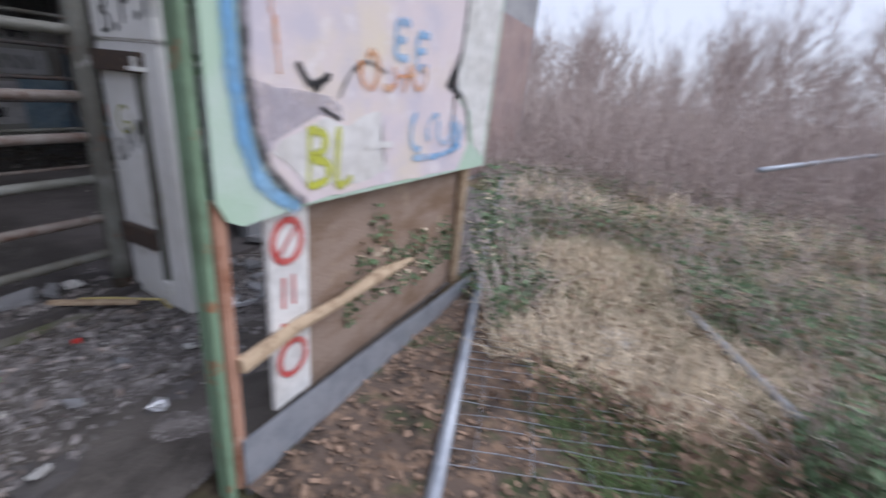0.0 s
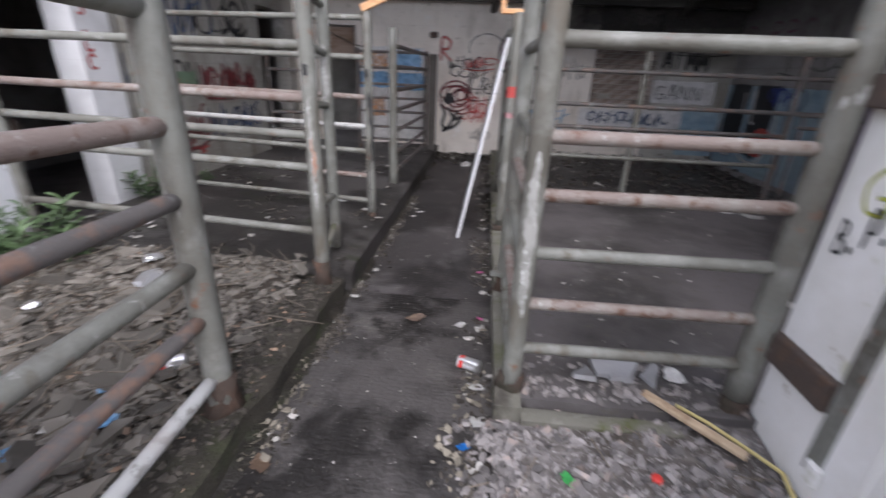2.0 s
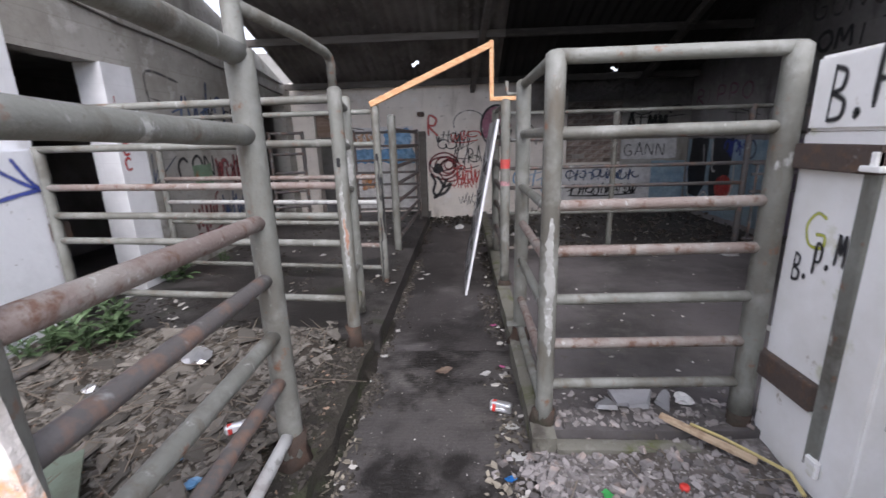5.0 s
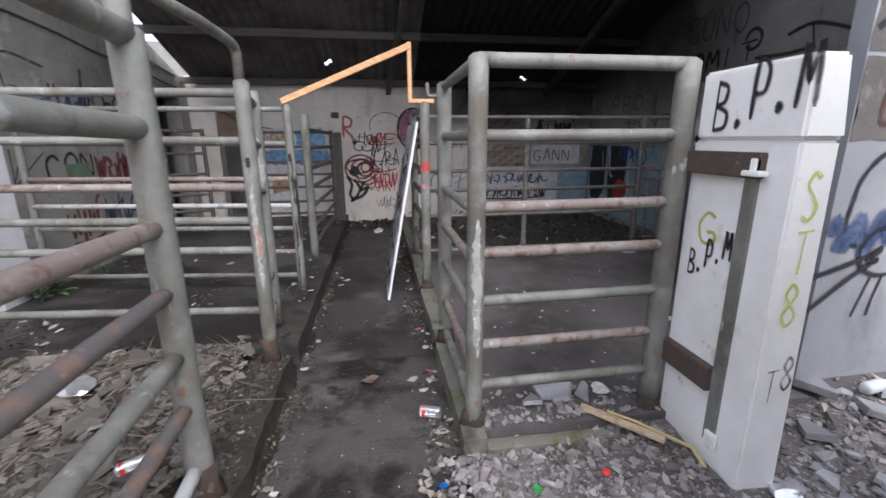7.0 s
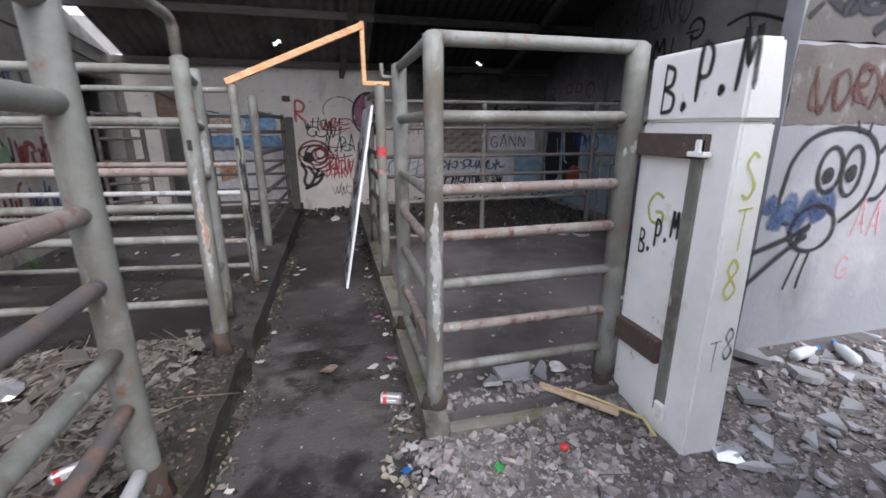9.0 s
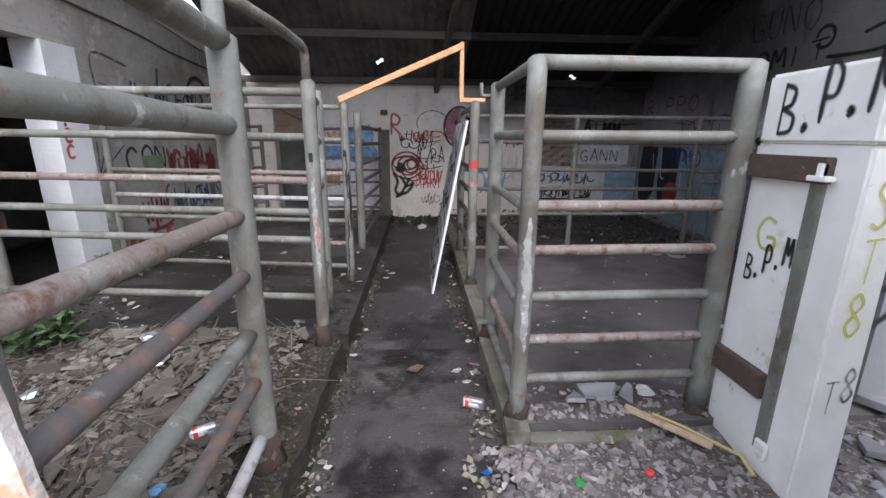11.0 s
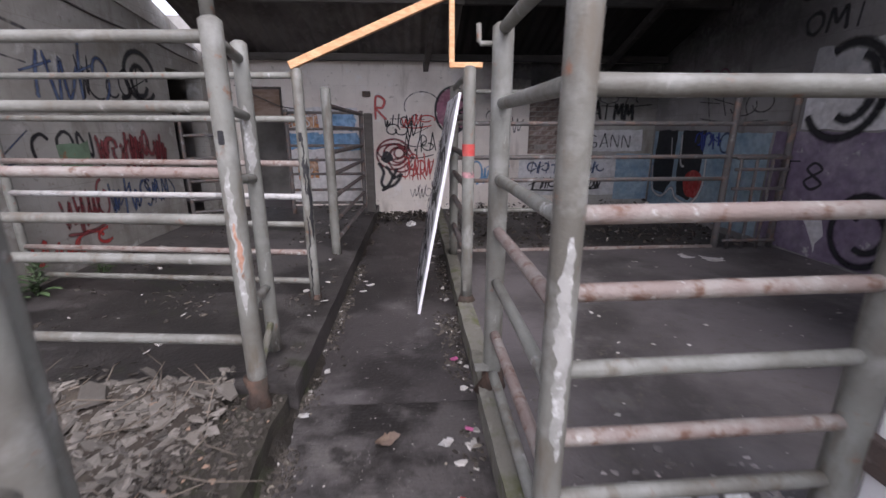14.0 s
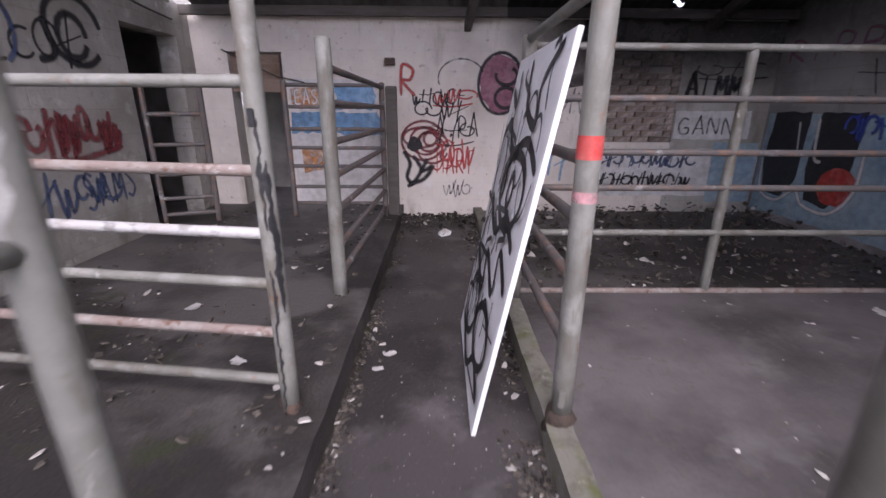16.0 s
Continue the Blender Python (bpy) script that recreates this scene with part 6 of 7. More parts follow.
scatter_stuff("pen_scraps", 130, pen_left, (0.008, 0.055), 0.15, CRUMB, "pale scraps on the pen floor", "rubble", 14)
scatter_stuff("pen_specks", 150, pen_right, (0.005, 0.025), 0.2, CRUMB, "pale specks on the gated pen floor", "rubble", 15)
scatter_stuff("rear_heap", 1300, pen_rear, (0.012, 0.06), 0.3, DEBRIS, "dark heap of rubbish in the rear pen", "rubble", 16, 1.0)
scatter_stuff("rear_scraps", 130, pen_rear, (0.015, 0.06), 0.12, CRUMB, "pale scraps on the heap in the rear pen", "rubble", 17, 1.0)



def on_kerb(r):
    return -0.49 - 0.38 * r.random() ** 0.8, r.uniform(0.75, 2.9), 0.124


def leaf_clump(r):
    k = r.randint(0, 3)
    return ((-0.43, 0.33, -0.42, 0.4)[k] + r.gauss(0, 0.04), (2.02, 1.75, 1.72, 2.12)[k] + r.gauss(0, 0.11), 0.004 + 0.02 * r.random())


scatter_stuff("kerb_soil", 2600, on_kerb, (0.005, 0.03), 0.3, DEBRIS, "dark crumbs of soil and slate on the kerb", "rubble", 51, 0.8)
scatter_stuff("kerb_leaves", 110, on_kerb, (0.01, 0.03), 0.06, LEAF_DEAD, "dead leaves on the soil-covered kerb", "leaves", 52, 0.8)
scatter_stuff("leaf_clump", 120, leaf_clump, (0.01, 0.035), 0.06, TAN_CRUMB, "pale dry leaf flakes heaped beside the gutter", "leaves", 53, 0.9)

# larger flakes as single things
slate_meshes = [chip_mesh("slate", 0.085, 0.13, 100 + k, SLATE) for k in range(10)]
fragment_meshes = [chip_mesh("slab_fragment", 0.085, 0.22, 150 + k, SLAB_BROKEN) for k in range(10)]
stone_meshes = [chip_mesh("stone", 0.05, 0.5, 200 + k, STONE) for k in range(10)]
r = random.Random(77)
for k in range(300):
    x, y, z = in_left(r)
    ob = new("slate", r.choice(slate_meshes))
    s = r.uniform(0.5, 1.0) + 1.1 * r.random() ** 2
    ob.matrix_world = pose(x, y, z + 0.012, r.gauss(0, 13), r.gauss(0, 13), r.uniform(0, 360)) @ Matrix.Scale(s, 4)
    tagged(ob, "broken dark slate lying on the soil bed", "slate", "broken slates")
for k in range(230):
    x, y, z = in_right(r)
    ob = new("stone", r.choice(stone_meshes))
    s = r.uniform(0.4, 1.15)
    ob.matrix_world = pose(x, y, z + 0.002, r.gauss(0, 15), r.gauss(0, 15), r.uniform(0, 360)) @ Matrix.Scale(s, 4)
    tagged(ob, "broken grey stone lying among gravel", "stone", "loose stones")
for x, y, s in ((1.04, 2.2, 1.7), (0.9, 2.12, 1.2), (1.2, 2.16, 1.1), (2.2, 1.75, 1.6), (2.6, 1.8, 1.7), (2.9, 1.7, 1.4), (3.2, 1.85, 1.6), (2.4, 1.5, 1.3), (2.05, 1.9, 1.5), (2.45, 1.98, 1.8), (2.3, 1.2, 1.1), (2.75, 1.3, 1.5), (3.1, 1.45, 1.8), (3.5, 1.7, 2.0), (3.4, 1.2, 1.4), (1.95, 1.4, 1.0), (2.1, 1.6, 1.2), (2.85, 1.95, 1.3), (1.1, 1.35, 0.9), (0.85, 1.25, 0.8), (3.8, 1.5, 1.7), (2.6, 1.55, 1.1)):
    ob = new("slab_fragment", fragment_meshes[int(x * 10) % 10])
    ob.matrix_world = pose(x, y, (0.14 if y > 1.96 else right_bed(x, y)) + 0.01, r.gauss(0, 8), r.gauss(0, 8), r.uniform(0, 360)) @ Matrix.Scale(s, 4)
    tagged(ob, "flat grey fragment of broken slab", "rubble", "slab fragments")

for k in range(130):
    x, y = r.uniform(1.8, 4.4), r.uniform(1.0, 2.05)
    ob = new("slab_fragment", r.choice(fragment_meshes))
    ob.matrix_world = pose(x, y, right_bed(x, y) + 0.008, r.gauss(0, 9), r.gauss(0, 9), r.uniform(0, 360)) @ Matrix.Scale(r.uniform(0.3, 1.05), 4)
    tagged(ob, "flat grey fragment of broken slab", "rubble", "slab fragments")


def crumple(name, x, y, z, size, material, label, category, seed, squash=0.4, stretch=1.0):
    """A crumpled wrapper or bag."""
    rr = random.Random(seed)
    bm = bmesh.new()
    bmesh.ops.create_icosphere(bm, subdivisions=2, radius=1)
    for v in bm.verts:
        f = 0.72 + 0.45 * noise.noise(v.co * 2.3 + Vector((seed, 0, 0))) + rr.uniform(-0.12, 0.12)
        v.co = Vector((v.co.x * f * size * stretch, v.co.y * f * size, max(-0.3, v.co.z) * f * size * squash))
    ob = solid(name, bm, material, label, category)
    ob.matrix_world = pose(x, y, z + size * squash * 0.25, 0, 0, rr.uniform(0, 360))
    return ob


def scrap(name, x, y, z, w, d, material, label, seed):
    """A torn flat piece of paper or sheet with a curl."""
    rr = random.Random(seed)
    bm = bmesh.new()
    n = 5
    g = [[bm.verts.new(((i / n - 0.5) * w + rr.uniform(-.08, .08) * w, (j / n - 0.5) * d + rr.uniform(-.08, .08) * d, 0.004 + 0.16 * w * ((i / n - 0.5) ** 2 * 2 + rr.uniform(0, .12)))) for i in range(n + 1)] for j in range(n + 1)]
    for j in range(n):
        for i in range(n):
            if not (i == j == 0 or (i == n - 1 and j == n - 1)):
                bm.faces.new((g[j][i], g[j][i + 1], g[j + 1][i + 1], g[j + 1][i]))
    bmesh.ops.solidify(bm, geom=bm.faces[:], thickness=0.0015)
    ob = solid(name, bm, material, label, "litter")
    ob.matrix_world = pose(x, y, z, 0, 0, rr.uniform(0, 360))
    return ob


def drink_can(x, y, z, rz, body, band, label, crush=0.0):
    top = thing("drink_can", (x, y, z), label, "can")
    ends = [(0.026, 0.0), (0.033, 0.008), (0.033, 0.108), (0.027, 0.118)]
    m = pose(x, y, z + 0.03, 88, 0, rz)

    def lathe(profile):
        bm = bmesh.new()
        rows = [[bm.verts.new(m @ Vector((q * math.cos(2 * math.pi * k / 18) * (1 - crush * (0.4 + 0.6 * math.sin(h * 40 + k))), q * math.sin(2 * math.pi * k / 18), h - 0.06))) for k in range(18)] for q, h in profile]
        for a, b in zip(rows, rows[1:]):
            for k in range(18):
                bm.faces.new((a[k], a[(k + 1) % 18], b[(k + 1) % 18], b[k]))
        return bm, rows

    bm, rows = lathe(ends)
    bm.faces.new(rows[0][::-1])
    bm.faces.new(rows[-1])
    part("can_body", bm, body, top, smooth=False)
    bm, rows = lathe([(0.0336, 0.015), (0.0336, 0.035)])
    part("band", bm, band, top, "coloured printed band")
    return top


zl = left_bed
drink_can(-1.92, 1.73, zl(-1.92, 1.73) + 0.01, 25, BOARD_WHITE, PLASTIC_RED, "white and red drink can lying on slates")
drink_can(0.37, 2.28, 0.0, 70, FOIL, PLASTIC_RED, "crushed silver and red drink can by the kerb", 0.3)
drink_can(-0.95, 1.95, zl(-0.95, 1.95), 120, FOIL, PLASTIC_RED, "crushed drink can beside a fence post", 0.25)
crumple("foil_wrapper", -1.6, 2.68, zl(-1.6, 2.68) + 0.02, 0.11, FOIL, "crumpled silver foil wrapper on slates", "litter", 5, 0.35, 1.5)
crumple("foil_wrapper", -2.08, 2.36, zl(-2.08, 2.36) + 0.01, 0.06, FOIL, "small crumpled foil wrapper on slates", "litter", 6)
crumple("foil_wrapper", -1.72, 2.86, zl(-1.72, 2.86) + 0.02, 0.08, FOIL, "crumpled foil wrapper below the rail", "litter", 7)
crumple("plastic_bag", -1.25, 1.46, zl(-1.25, 1.46) + 0.01, 0.06, SPRAY_SKY, "torn blue plastic bag on slates", "bag", 8, 0.3)
crumple("plastic_bag", -1.13, 1.78, zl(-1.13, 1.78) + 0.01, 0.04, SPRAY_SKY, "blue plastic scrap on slates", "litter", 9)
crumple("plastic_bag", -0.98, 1.62, zl(-0.98, 1.62) + 0.01, 0.045, SPRAY_SKY, "pale blue plastic scrap on slates", "litter", 10)
crumple("foil_ball", 1.76, 1.47, right_bed(1.76, 1.47), 0.075, FOIL, "crumpled foil beside the pier", "litter", 11, 0.5)
crumple("plastic_bag", 0.1, 7.25, 0.0, 0.1, PAPER, "crumpled white plastic bag on the walkway", "bag", 12, 0.8)
crumple("plastic_bag", 1.3, 2.18, 0.137, 0.06, PAPER, "white paper ball behind the gate", "litter", 13, 0.6)
crumple("rag", 2.91, -0.7, 0.0, 0.12, PAPER, "white rag lying in dead grass", "rag", 14, 0.25, 1.6)
crumple("foil_ball", 1.03, 0.99, 0.03, 0.05, FOIL, "crumpled foil on the apron", "litter", 15, 0.6)
for k, (x, y, w, m, lab) in enumerate(((-1.18, 1.58, 0.07, PAPER, "torn white paper on slates"), (0.41, 2.14, 0.07, PAPER, "torn white packet by the kerb"), (0.43, 1.92, 0.08, PAPER, "torn white paper by the kerb end"), (0.3, 2.66, 0.07, PAPER, "white paper triangle on the walkway"), (0.03, 2.7, 0.1, PLY, "brown flattened wrapper on the walkway"), (-0.4, 2.9, 0.05, PAPER, "white paper scrap in the gutter"), (-0.36, 3.3, 0.05, PAPER, "white plaster scrap in the gutter"), (-0.3, 4.6, 0.06, PAPER, "pale paper scrap in the gutter"), (-0.25, 4.75, 0.07, PAPER, "pale torn wrapper on the walkway"), (-0.38, 1.6, 0.08, LEAF_DEAD, "dead crumpled leaves in the gutter"), (0.37, 1.78, 0.05, PLASTIC_BLUE, "blue plastic scrap by the kerb end"), (0.75, 1.63, 0.06, PLASTIC_GREEN, "bright green plastic scrap on gravel"), (0.42, 2.75, 0.04, PLASTIC_PINK, "pink plastic scrap by the kerb"), (0.4, 3.4, 0.05, PLASTIC_PINK, "pink torn wrapper by the kerb"), (2.3, 3.0, 0.12, PAPER, "pale torn cardboard on the pen floor"), (3.1, 4.9, 0.2, PAPER, "pale torn sheet on the pen floor"), (2.9, 5.0, 0.15, PAPER, "pale paper on the pen floor"), (-0.95, 4.4, 0.08, PAPER, "pale scrap on the pen floor"), (-1.5, 5.0, 0.1, PAPER, "pale scrap on the rear pen floor"), (1.36, 1.25, 0.08, PAPER, "white paper scrap on soil"), (0.62, 0.98, 0.07, PAPER, "white paper scrap on the apron"), (0.35, 1.3, 0.06, LEAF_DEAD, "dead leaf on the walkway"))):
    z = zl(x, y) + 0.02 if x < -0.75 and y < 2.9 else (0.175 if x < -0.5 else (0.002 if x < 0.5 else (0.137 if y > 2.0 else max(right_bed(x, y), 0.03) + 0.012)))
    scrap("paper_scrap", x, y, z, w, w * 0.7, m, lab, 300 + k)


def bottle_cap(x, y, z, m, label):
    top = thing("bottle_cap", (x, y, z), label, "cap")
    bm = bmesh.new()
    tube(bm, [(x, y, z), (x, y, z + 0.016), (x, y, z + 0.02)], [0.019, 0.019, 0.015], 16)
    part("cap_shell", bm, m, top, smooth=True)
    return top


bottle_cap(0.87, 1.985, 0.09, PLASTIC_BLUE, "blue plastic bottle cap on the kerb")
bottle_cap(1.06, 1.66, right_bed(1.06, 1.66) + 0.01, PLASTIC_RED, "red plastic bottle cap on gravel")


def bottle(x, y, z, rz, m, label):
    top = thing("plastic_bottle", (x, y, z), label, "bottle")
    d = Vector((math.cos(radians(rz)), math.sin(radians(rz)), 0))
    o = Vector((x, y, z + 0.035))
    part("bottle_body", tube(bmesh.new(), [o, o + d * 0.02, o + d * 0.15, o + d * 0.2, o + d * 0.225], [0.026, 0.033, 0.033, 0.014, 0.013], 16, 0.1), m, top, smooth=True)
    part("bottle_top", tube(bmesh.new(), [o + d * 0.226, o + d * 0.245], 0.015, 12), PLASTIC_BLUE, top, "blue screw cap", True)


bottle(2.68, 1.92, right_bed(2.68, 1.92) + 0.02, 10, PLASTIC_CLEAR, "cloudy plastic bottle on rubble by the wall")
bottle(3.0, 1.8, right_bed(3.0, 1.8) + 0.02, 60, PLASTIC_CLEAR, "cloudy plastic bottle on broken slabs")

# cords, planks, sheets and twigs
solid("cord", tube(bmesh.new(), [(1.24, 1.99, 0.14), (1.35, 1.92, 0.12), (1.45, 1.83, 0.1), (1.52, 1.73, 0.1), (1.5, 1.62, 0.09)], 0.008, 8), CORD, "yellow cord lying beside the pier", "cord", smooth=True)
for k, (a, b, w, lab) in enumerate((((-2.62, 1.55, 0.13), (-2.55, 2.55, 0.17), 0.1, "weathered plank lying along the wall"), ((1.12, 2.04, 0.15), (1.42, 1.78, 0.11), 0.04, "pale splintered batten under the gate"), ((2.5, 0.9, 0.05), (3.3, 1.5, 0.08), 0.05, "grey broken batten on the ground"))):
    ob = thing("plank", a, lab, "plank")
    part("plank_body", beam(bmesh.new(), a, b, w, 0.022), PINE_OLD if k == 1 else TIMBER_DARK, ob)
ob = thing("sheet", (-1.45, 1.3, 0.12), "mossy green flat sheet on slates", "sheet")
part("sheet_body", beam(bmesh.new(), (-1.75, 1.65, 0.15), (-1.2, 0.95, 0.135), 0.42, 0.008, 0.002), SHEET_GREEN, ob)
bm = bmesh.new()
r = random.Random(5)
for k in range(260):
    x, y, z = in_left(r)
    a, l = r.uniform(0, 6.28), r.uniform(0.06, 0.4)
    p = Vector((x, y, z + 0.02))
    tube(bm, [p, p + Vector((math.cos(a) * l * 0.5, math.sin(a) * l * 0.5, r.uniform(0, 0.06))), p + Vector((math.cos(a + 0.3) * l, math.sin(a + 0.3) * l, r.uniform(0, 0.1)))], [0.004, 0.003, 0.0015], 4, caps=False)
for k in range(70):
    x, y, z = in_right(r)
    a, l = r.uniform(0, 6.28), r.uniform(0.05, 0.22)
    p = Vector((x, y, z + 0.015))
    tube(bm, [p, p + Vector((math.cos(a) * l, math.sin(a) * l, 0.01))], [0.003, 0.0015], 4, caps=False)
tagged(solid("twigs", bm, TWIG, "dry twigs scattered over rubble", "twigs"), kind="stuff")


def lobed_leaf(bm, p, d, up, length, width, rr):
    """A cut leaf that droops: a midrib with pairs of pointed lobes."""
    side = d.cross(up).normalized()
    n = 9
    left, mid, right = [], [], []
    for k in range(n + 1):
        t = k / n
        w = width * (math.sin(math.pi * min(1, 0.08 + 0.92 * t)) ** 0.8) * (1.0 if k % 2 else 0.5)
        c = p + d * length * t + up * length * (0.18 * t - 0.42 * t * t)
        mid.append(bm.verts.new(c))
        left.append(bm.verts.new(c + side * w + d * w * 0.35 + up * w * 0.18))
        right.append(bm.verts.new(c - side * w + d * w * 0.35 + up * w * 0.18))
    for k in range(n):
        bm.faces.new((mid[k], mid[k + 1], left[k + 1], left[k]))
        bm.faces.new((mid[k + 1], mid[k], right[k], right[k + 1]))


def weed_plant(x, y, z, n, size, spread, seed):
    """A leafy weed: upright stems that carry cut leaves all round."""
    rr = random.Random(seed)
    plant = thing("weed", (x, y, z), "green leafy weed growing by the wall", "plant")
    for s in range(n):
        a, q = rr.uniform(0, 6.28), spread * math.sqrt(rr.random())
        b = Vector((x + q * math.cos(a), y + q * math.sin(a), z - 0.02))
        h = size * rr.uniform(0.55, 1.1)
        top = b + Vector((math.cos(a) * h * 0.25, math.sin(a) * h * 0.25, h))
        mid = (b + top) / 2 + Vector((rr.gauss(0, 0.02), rr.gauss(0, 0.02), 0))
        stem = part("stem", tube(bmesh.new(), [b, mid, top], [0.006, 0.004, 0.002], 5, caps=False), FERN, plant)
        bm = bmesh.new()
        for k in range(13):
            t = 0.15 + 0.85 * k / 12
            p = b.lerp(mid, t * 2) if t < 0.5 else mid.lerp(top, t * 2 - 1)
            e = k * 2.4 + rr.uniform(-0.4, 0.4)
            rise = rr.uniform(0.1, 0.6) + 0.5 * t
            d = Vector((math.cos(e), math.sin(e), rise)).normalized()
            up = (Vector((0, 0, 1)) - d * d.z).normalized()
            l = size * rr.uniform(0.3, 0.5) * (1.1 - 0.45 * t)
            lobed_leaf(bm, p, d, up, l, l * 0.24, rr)
        part("leaves", bm, FERN, stem)
    return plant


weed_plant(-2.66, 2.66, zl(-2.66, 2.66), 8, 0.3, 0.13, 1)
weed_plant(-2.36, 2.8, zl(-2.36, 2.8), 8, 0.38, 0.12, 2)
weed_plant(-2.72, 4.15, 0.17, 5, 0.32, 0.12, 3)
weed_plant(-2.6, 4.7, 0.17, 4, 0.16, 0.1, 4)

# cables along the west wall, brackets
solid("wall_cable", tube(bmesh.new(), [(WEST + 0.012, y, 2.28 + 0.085 * (7.8 - y) + 0.012 * math.sin(y * 4)) for y in [3.3 + 0.5 * i for i in range(10)]], 0.011, 6), TIMBER_DARK, "old cable clipped along the block wall", "cable", smooth=True)
solid("wall_cable", tube(bmesh.new(), [(WEST + 0.012, y, 2.45 + 0.13 * (7.8 - y)) for y in [3.3 + 0.5 * i for i in range(10)]], 0.014, 6), WALL, "painted conduit along the block wall", "conduit", smooth=True)
solid("bracket", boxed((WEST + 0.1, 3.06, 0.84), (WEST + 0.2, 3.14, 0.98), 0.006), RUST, "rusty bracket at the wall end", "bracket")
solid("junction_box", boxed((-0.62, FAR - 0.07, 1.86), (-0.5, FAR - 0.002, 1.94), 0.005), RUST, "small rusted fitting on the far wall", "fitting")
solid("hanging_cable", tube(bmesh.new(), [(-2.55, FAR - 0.02, 2.02), (-2.2, FAR - 0.05, 1.85), (-1.9, FAR - 0.04, 1.72), (-1.6, FAR - 0.02, 1.66)], 0.008, 6), TIMBER_DARK, "thin cable sagging across an opening", "cable", smooth=True)
solid("shelf_board", boxed((-2.48, FAR + 0.02, 1.55), (-1.9, FAR + 0.05, 1.97), 0.003), PLY, "brown board closing the top of an opening", "board")

# ---- the rough field ----
def field_pole(a, b, r, label):
    ob = thing("fence_pole", a, label, "pole", "fallen fence poles")
    part("pole_tube", pipe(a, b, r, 6, 0.05), GALV, ob, smooth=True)


field_pole((1.22, -0.23, 0.03), (7.7, 1.74, 0.08), 0.032, "galvanised fence pole lying in the grass")
field_pole((2.26, -1.72, 0.04), (3.5, -1.14, 0.05), 0.03, "short galvanised pole lying in dead grass")
field_pole((6.97, -1.88, 0.8), (11.4, -4.8, 1.1), 0.035, "galvanised pole caught in brambles")
field_pole((6.4, 0.2, 0.05), (9.7, 1.9, 0.1), 0.035, "far galvanised pole lying in brambles")

bm = bmesh.new()
for k in range(16):
    x0, y0 = 1.4 + 0.07 * k, -0.19 + 0.021 * k
    pts = [Vector((x0 + 0.35 * t, y0 - 0.9 * t, 0.03 + 0.03 * noise.noise(Vector((k * 0.7, t * 4, 0))))) for t in (0, 0.25, 0.5, 0.75, 1)]
    tube(bm, pts, 0.0022, 4, caps=False)
for t in (0.12, 0.36, 0.6, 0.85):
    tube(bm, [Vector((1.4 + 0.35 * t + 0.21 * s, -0.19 - 0.9 * t + 0.063 * s, 0.035)) for s in range(6)], 0.002, 4, caps=False)
tagged(solid("wire_mesh", bm, GALV, "fallen wire fence mesh lying on the ground", "wire mesh"), kind="stuff")

solid("ground_hoarding_strip", bed(0.95, 3.1, -1.1, 0.4, 40, 28, lambda x, y: 0.022 + relief(x, y, 0.02, 3.0) - 0.05 * max(0, -0.6 - y) * 2 - 0.05 * max(0, x - 2.7) * 2), LITTER_SOIL, "dark leaf-strewn soil beside the hoarding", "ground", kind="structure", smooth=True)


def by_hoarding(r):
    x = r.uniform(1.0, 3.0)
    y = r.uniform(-0.9, 0.36)
    return x, y, 0.03 + relief(x, y, 0.02, 3.0)


scatter_stuff("fallen_leaves", 1500, by_hoarding, (0.012, 0.035), 0.06, LEAF_DEAD, "dead brown leaves on soil beside the hoarding", "leaves", 31, 0.8)


def blades(name, n, place, length, width, droop, material, label, seed):
    """Very many grass blades or leaves as bent strips in one mesh."""
    r = random.Random(seed)
    verts, faces = [], []
    for _ in range(n):
        x, y, z = place(r)
        a, l = r.uniform(0, 6.283), length * r.uniform(0.4, 1.2)
        c, s = math.cos(a), math.sin(a)
        w = width * r.uniform(0.6, 1.3)
        lean = r.uniform(0.15, 1.0) * droop
        b = len(verts)
        for t, ww in ((0, 1.0), (0.5, 0.8), (1.0, 0.1)):
            d, h = lean * l * t * t + 0.12 * l * t, l * t * (1 - 0.55 * lean * t)
            for q in (-1, 1):
                verts.append((x + c * d - s * w * ww * q, y + s * d + c * w * ww * q, z + h))
        faces += [(b, b + 1, b + 3, b + 2), (b + 2, b + 3, b + 5, b + 4)]
    me = bpy.data.meshes.new(name)
    me.from_pydata(verts, [], faces)
    me.materials.append(material)
    return tagged(new(name, me), label, "grass" if "grass" in label else "undergrowth", kind="stuff")


def meadow(near, far, thresh=-1.0, freq=0.9, offset=0.0):
    def pick(r):
        while True:
            d = near + (far - near) * r.random() ** 1.4
            a = radians(r.uniform(-62, 22))
            x, y = 0.9 + d * math.cos(a), -0.6 + d * math.sin(a)
            if (x < 3.2 and y > 0.36) or y > 1.7 or x < 1.1 or (x < 2.2 and y > -0.15 and r.random() < 0.8):
                continue
            if noise.noise(Vector((x * freq, y * freq, offset))) > thresh:
                return x, y, -0.02
    return pick


blades("dry_grass", 22000, meadow(0.5, 9, -0.1), 0.22, 0.004, 1.0, STRAW, "matted dry straw-coloured grass", 1)
blades("far_dry_grass", 9000, meadow(5, 20, -0.15), 0.42, 0.01, 0.9, STRAW, "tall dry grass farther out", 2)
blades("green_grass", 7000, meadow(0.5, 8, 0.05, 1.3, 5), 0.13, 0.004, 0.9, GRASS, "patches of short green grass", 3)


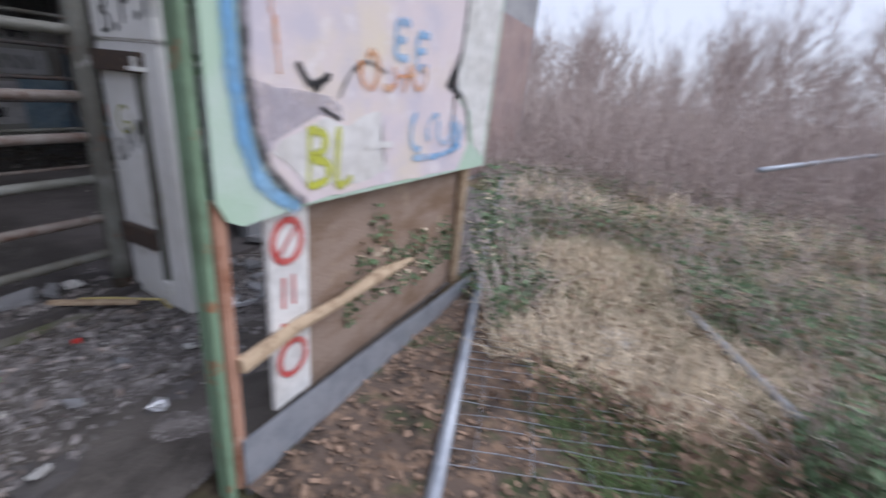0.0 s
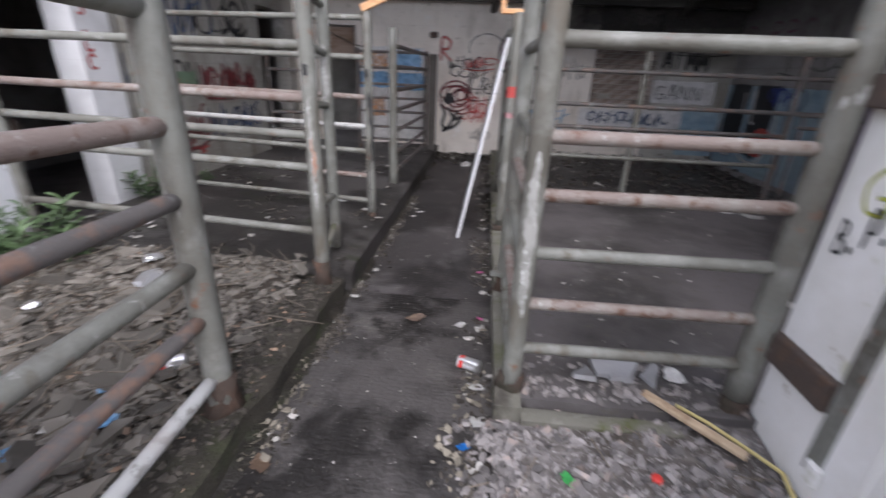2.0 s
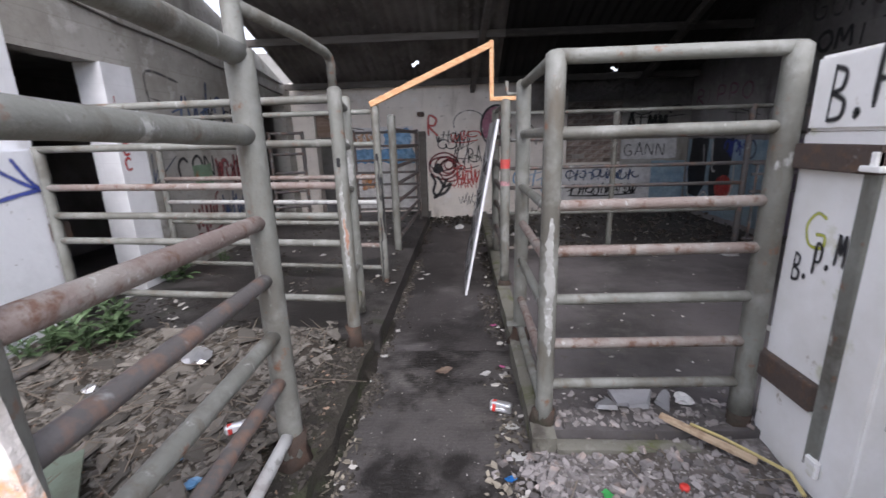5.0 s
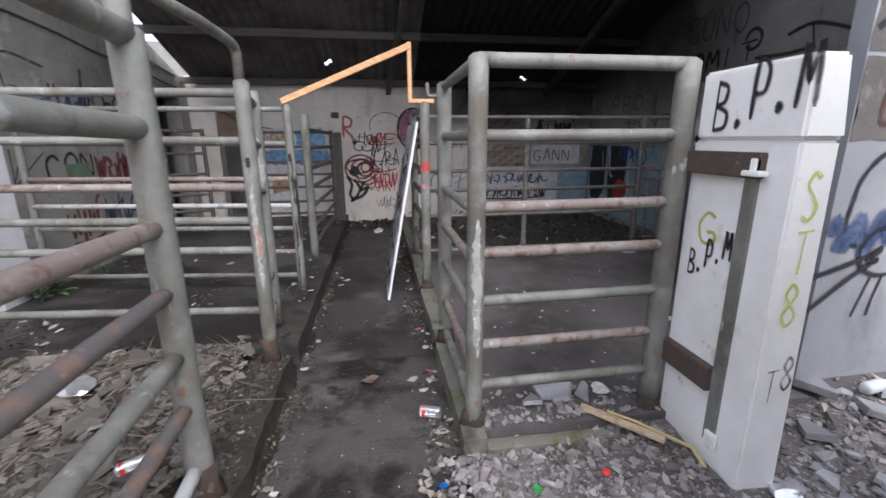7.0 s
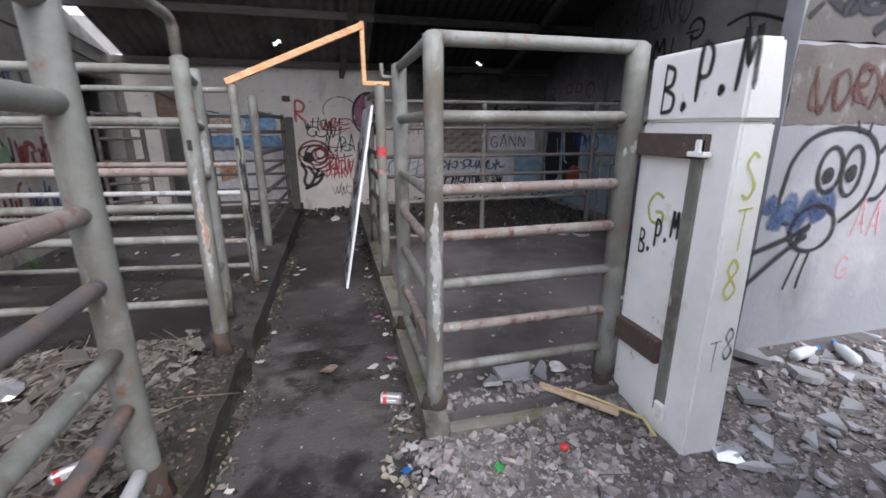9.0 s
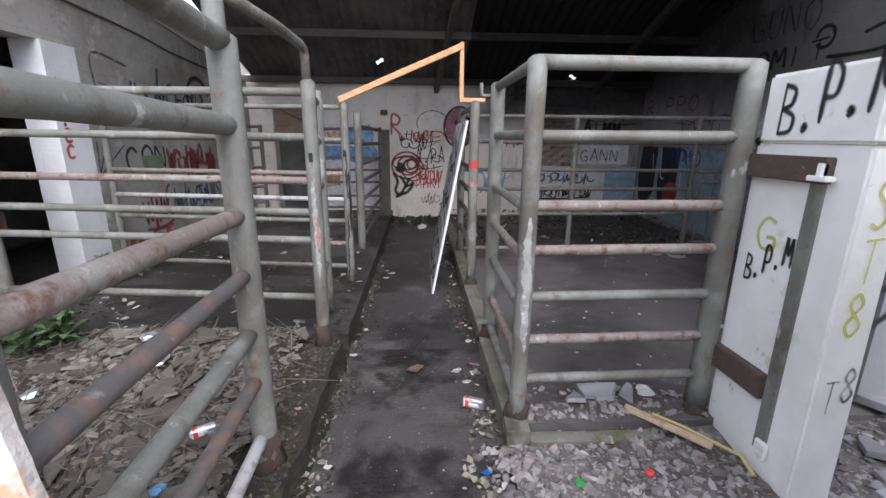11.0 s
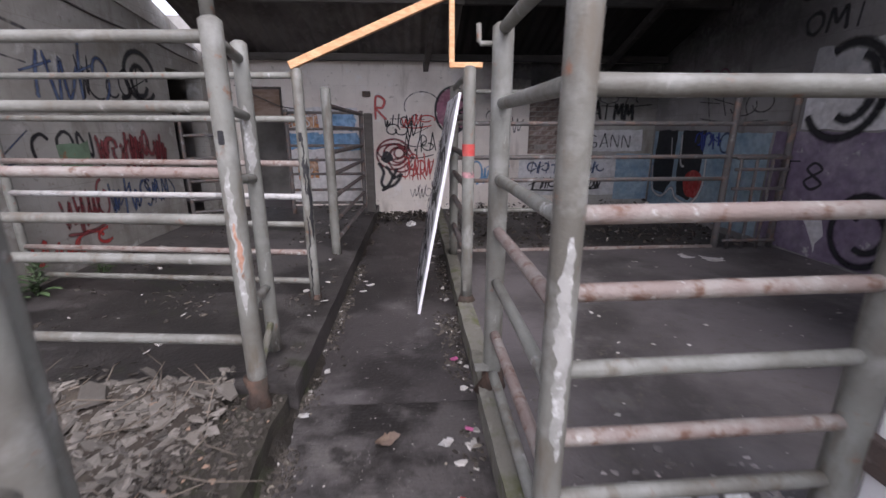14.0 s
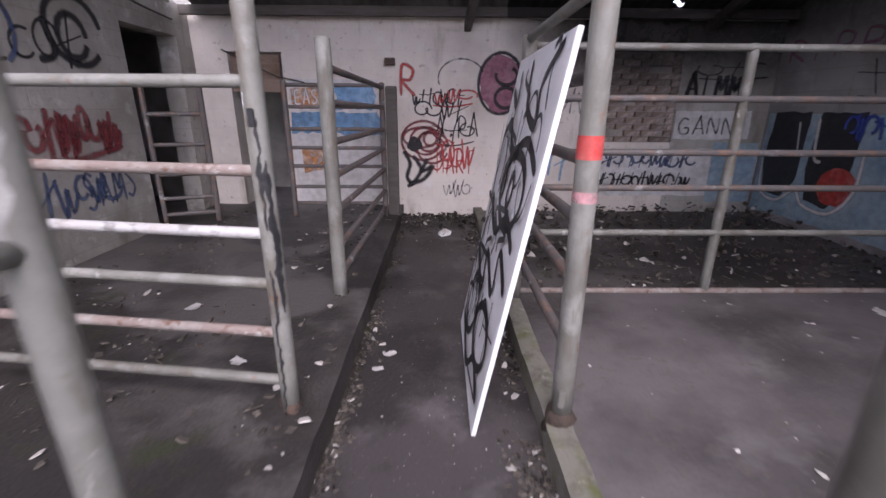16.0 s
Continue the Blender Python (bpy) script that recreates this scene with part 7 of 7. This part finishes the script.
def leaves(name, n, place, size, height, material, label, seed):
    """Small pointed leaves on no particular stem, joined."""
    r = random.Random(seed)
    verts, faces = [], []
    for _ in range(n):
        x, y, z = place(r)
        z += height * r.random() ** 1.3 * (0.4 + 0.6 * max(0, noise.noise(Vector((x * 0.8, y * 0.8, 9))) + 0.5))
        s = size * r.uniform(0.5, 1.2)
        m = Euler((r.gauss(0, 0.6), r.gauss(0, 0.6), r.uniform(0, 6.28))).to_matrix()
        b = len(verts)
        for p in ((-0.5, 0, 0), (0, 0.34, 0.05), (0.5, 0, 0), (0, -0.34, 0.05)):
            v = m @ (Vector(p) * s)
            verts.append((x + v.x, y + v.y, z + v.z))
        faces.append((b, b + 1, b + 2, b + 3))
    me = bpy.data.meshes.new(name)
    me.from_pydata(verts, [], faces)
    me.materials.append(material)
    return tagged(new(name, me), label, "undergrowth", kind="stuff")


leaves("bramble_leaves", 30000, meadow(1.3, 15, -0.12, 0.6, 2), 0.055, 0.5, BRAMBLE, "low green bramble leaves in the field", 4)
leaves("dead_bramble", 8000, meadow(1.0, 14, -0.1, 0.7, 8), 0.045, 0.35, LEAF_DEAD, "dead brown bramble leaves in the field", 5)


def ivy_place(r):
    if r.random() < 0.55:
        return 2.75 + abs(r.gauss(0, 0.3)), 0.36 - 0.14 * r.random(), 0.95 * r.random() ** 1.2
    x = r.uniform(1.6, 2.9)
    return x, HY + 0.04, 0.3 + (0.1 + 0.6 * max(0, noise.noise(Vector((x * 3, 0, 3))) + 0.3)) * r.random()


leaves("ivy", 900, ivy_place, 0.045, 0.06, BRAMBLE, "green ivy creeping over the hoarding's end", 23)
leaves("yellow_leaves", 160, ivy_place, 0.04, 0.06, STRAW, "yellowed leaves among the ivy", 24)


def stems(name, n, place, length, material, label, seed):
    r = random.Random(seed)
    verts, faces = [], []
    for _ in range(n):
        x, y, z = place(r)
        a, l = r.uniform(0, 6.283), length * r.uniform(0.5, 1.3)
        up = r.uniform(0.25, 1.0)
        b = len(verts)
        for i in range(5):
            t = i / 4
            w = 0.006 * (1 - 0.7 * t) * (1 + l * 0.3)
            px, py = x + math.cos(a) * l * t * (1 - up * 0.7), y + math.sin(a) * l * t * (1 - up * 0.7)
            pz = z + l * (up * t - 0.35 * (1 - up) * t * t * 2 + 0.3 * t * (1 - t))
            verts += [(px - w, py, pz), (px + w * 0.5, py + w, pz), (px + w * 0.5, py - w, pz)]
            if i:
                o = b + 3 * (i - 1)
                faces += [(o, o + 1, o + 4, o + 3), (o + 1, o + 2, o + 5, o + 4), (o + 2, o, o + 3, o + 5)]
    me = bpy.data.meshes.new(name)
    me.from_pydata(verts, [], faces)
    me.materials.append(material)
    return tagged(new(name, me), label, "undergrowth", kind="stuff")


stems("bramble_stems", 2600, meadow(1.5, 12, -0.1, 0.6, 2), 0.7, BARK, "tangled brown bramble stems", 6)


def thicket(near, far):
    def pick(r):
        d = near + (far - near) * r.random()
        a = radians(r.uniform(-50, 25))
        return 0.2 + d * math.cos(a), -0.6 + d * math.sin(a) * 1.0, -0.1
    return pick


stems("near_scrub", 7000, thicket(7.5, 13), 1.9, BARK, "tangled leafless scrub at the edge of the field", 17)
stems("scrub", 12000, thicket(10, 26), 3.1, BARK, "grey-brown leafless scrub behind the field", 7)


def bare_tree(name, x, y, h, seed, group):
    """A leafless tree: a tapered trunk that forks into many fine twigs."""
    rr = random.Random(seed)
    tree = thing(name, (x, y, -0.3), "tall leafless grey-brown tree behind the field", "tree", group)
    trunk, limbs, twigs = bmesh.new(), bmesh.new(), bmesh.new()

    def grow(p, d, l, r0, depth):
        n = 3
        pts = [p]
        q = p.copy()
        for i in range(n):
            d = (d + Vector((rr.uniform(-.22, .22), rr.uniform(-.22, .22), rr.uniform(-.02, .14)))).normalized()
            q = q + d * l / n
            pts.append(q.copy())
        target = trunk if depth == 0 else limbs if depth < 3 else twigs
        tube(target, pts, [r0 * (1 - 0.45 * i / n) for i in range(n + 1)], 8 if depth == 0 else 5 if depth < 3 else 3, caps=False)
        if depth < 6:
            for k in range(4 if depth < 2 else 3):
                t = rr.uniform(0.45, 1.0)
                o = pts[min(n, int(t * n) + (1 if k == 0 else 0))]
                side = Vector((rr.uniform(-1, 1), rr.uniform(-1, 1), rr.uniform(0.1, 0.9))).normalized()
                grow(o, (d * 0.75 + side * 0.8).normalized(), l * rr.uniform(0.5, 0.78), r0 * 0.52, depth + 1)

    grow(Vector((x, y, -0.3)), Vector((0, 0, 1)), h * 0.3, h * 0.014, 0)
    part("trunk", trunk, BARK, tree)
    part("limbs", limbs, BARK, tree)
    tagged(part("twigs", twigs, BARK, tree), kind="stuff")
    return tree


rt = random.Random(11)
base_trees = [bare_tree("tree", 22, -3, 8.5, 1, "bare trees behind the field"), bare_tree("tree", 19, 4.5, 7.5, 2, "bare trees behind the field"), bare_tree("tree", 24, -9, 9.5, 3, "bare trees behind the field")]
for k in range(44):
    d, a = rt.uniform(15, 34), radians(-48 + 76 * k / 43 + rt.uniform(-2, 2))
    src = base_trees[k % 3]
    s = rt.uniform(0.75, 1.25)
    t = copy_thing(src, pose(0.2 + d * math.cos(a), -0.6 + d * math.sin(a), -0.3 - 0.1 * s, 0, 0, rt.uniform(0, 360)))
    t.scale = (s, s, s)
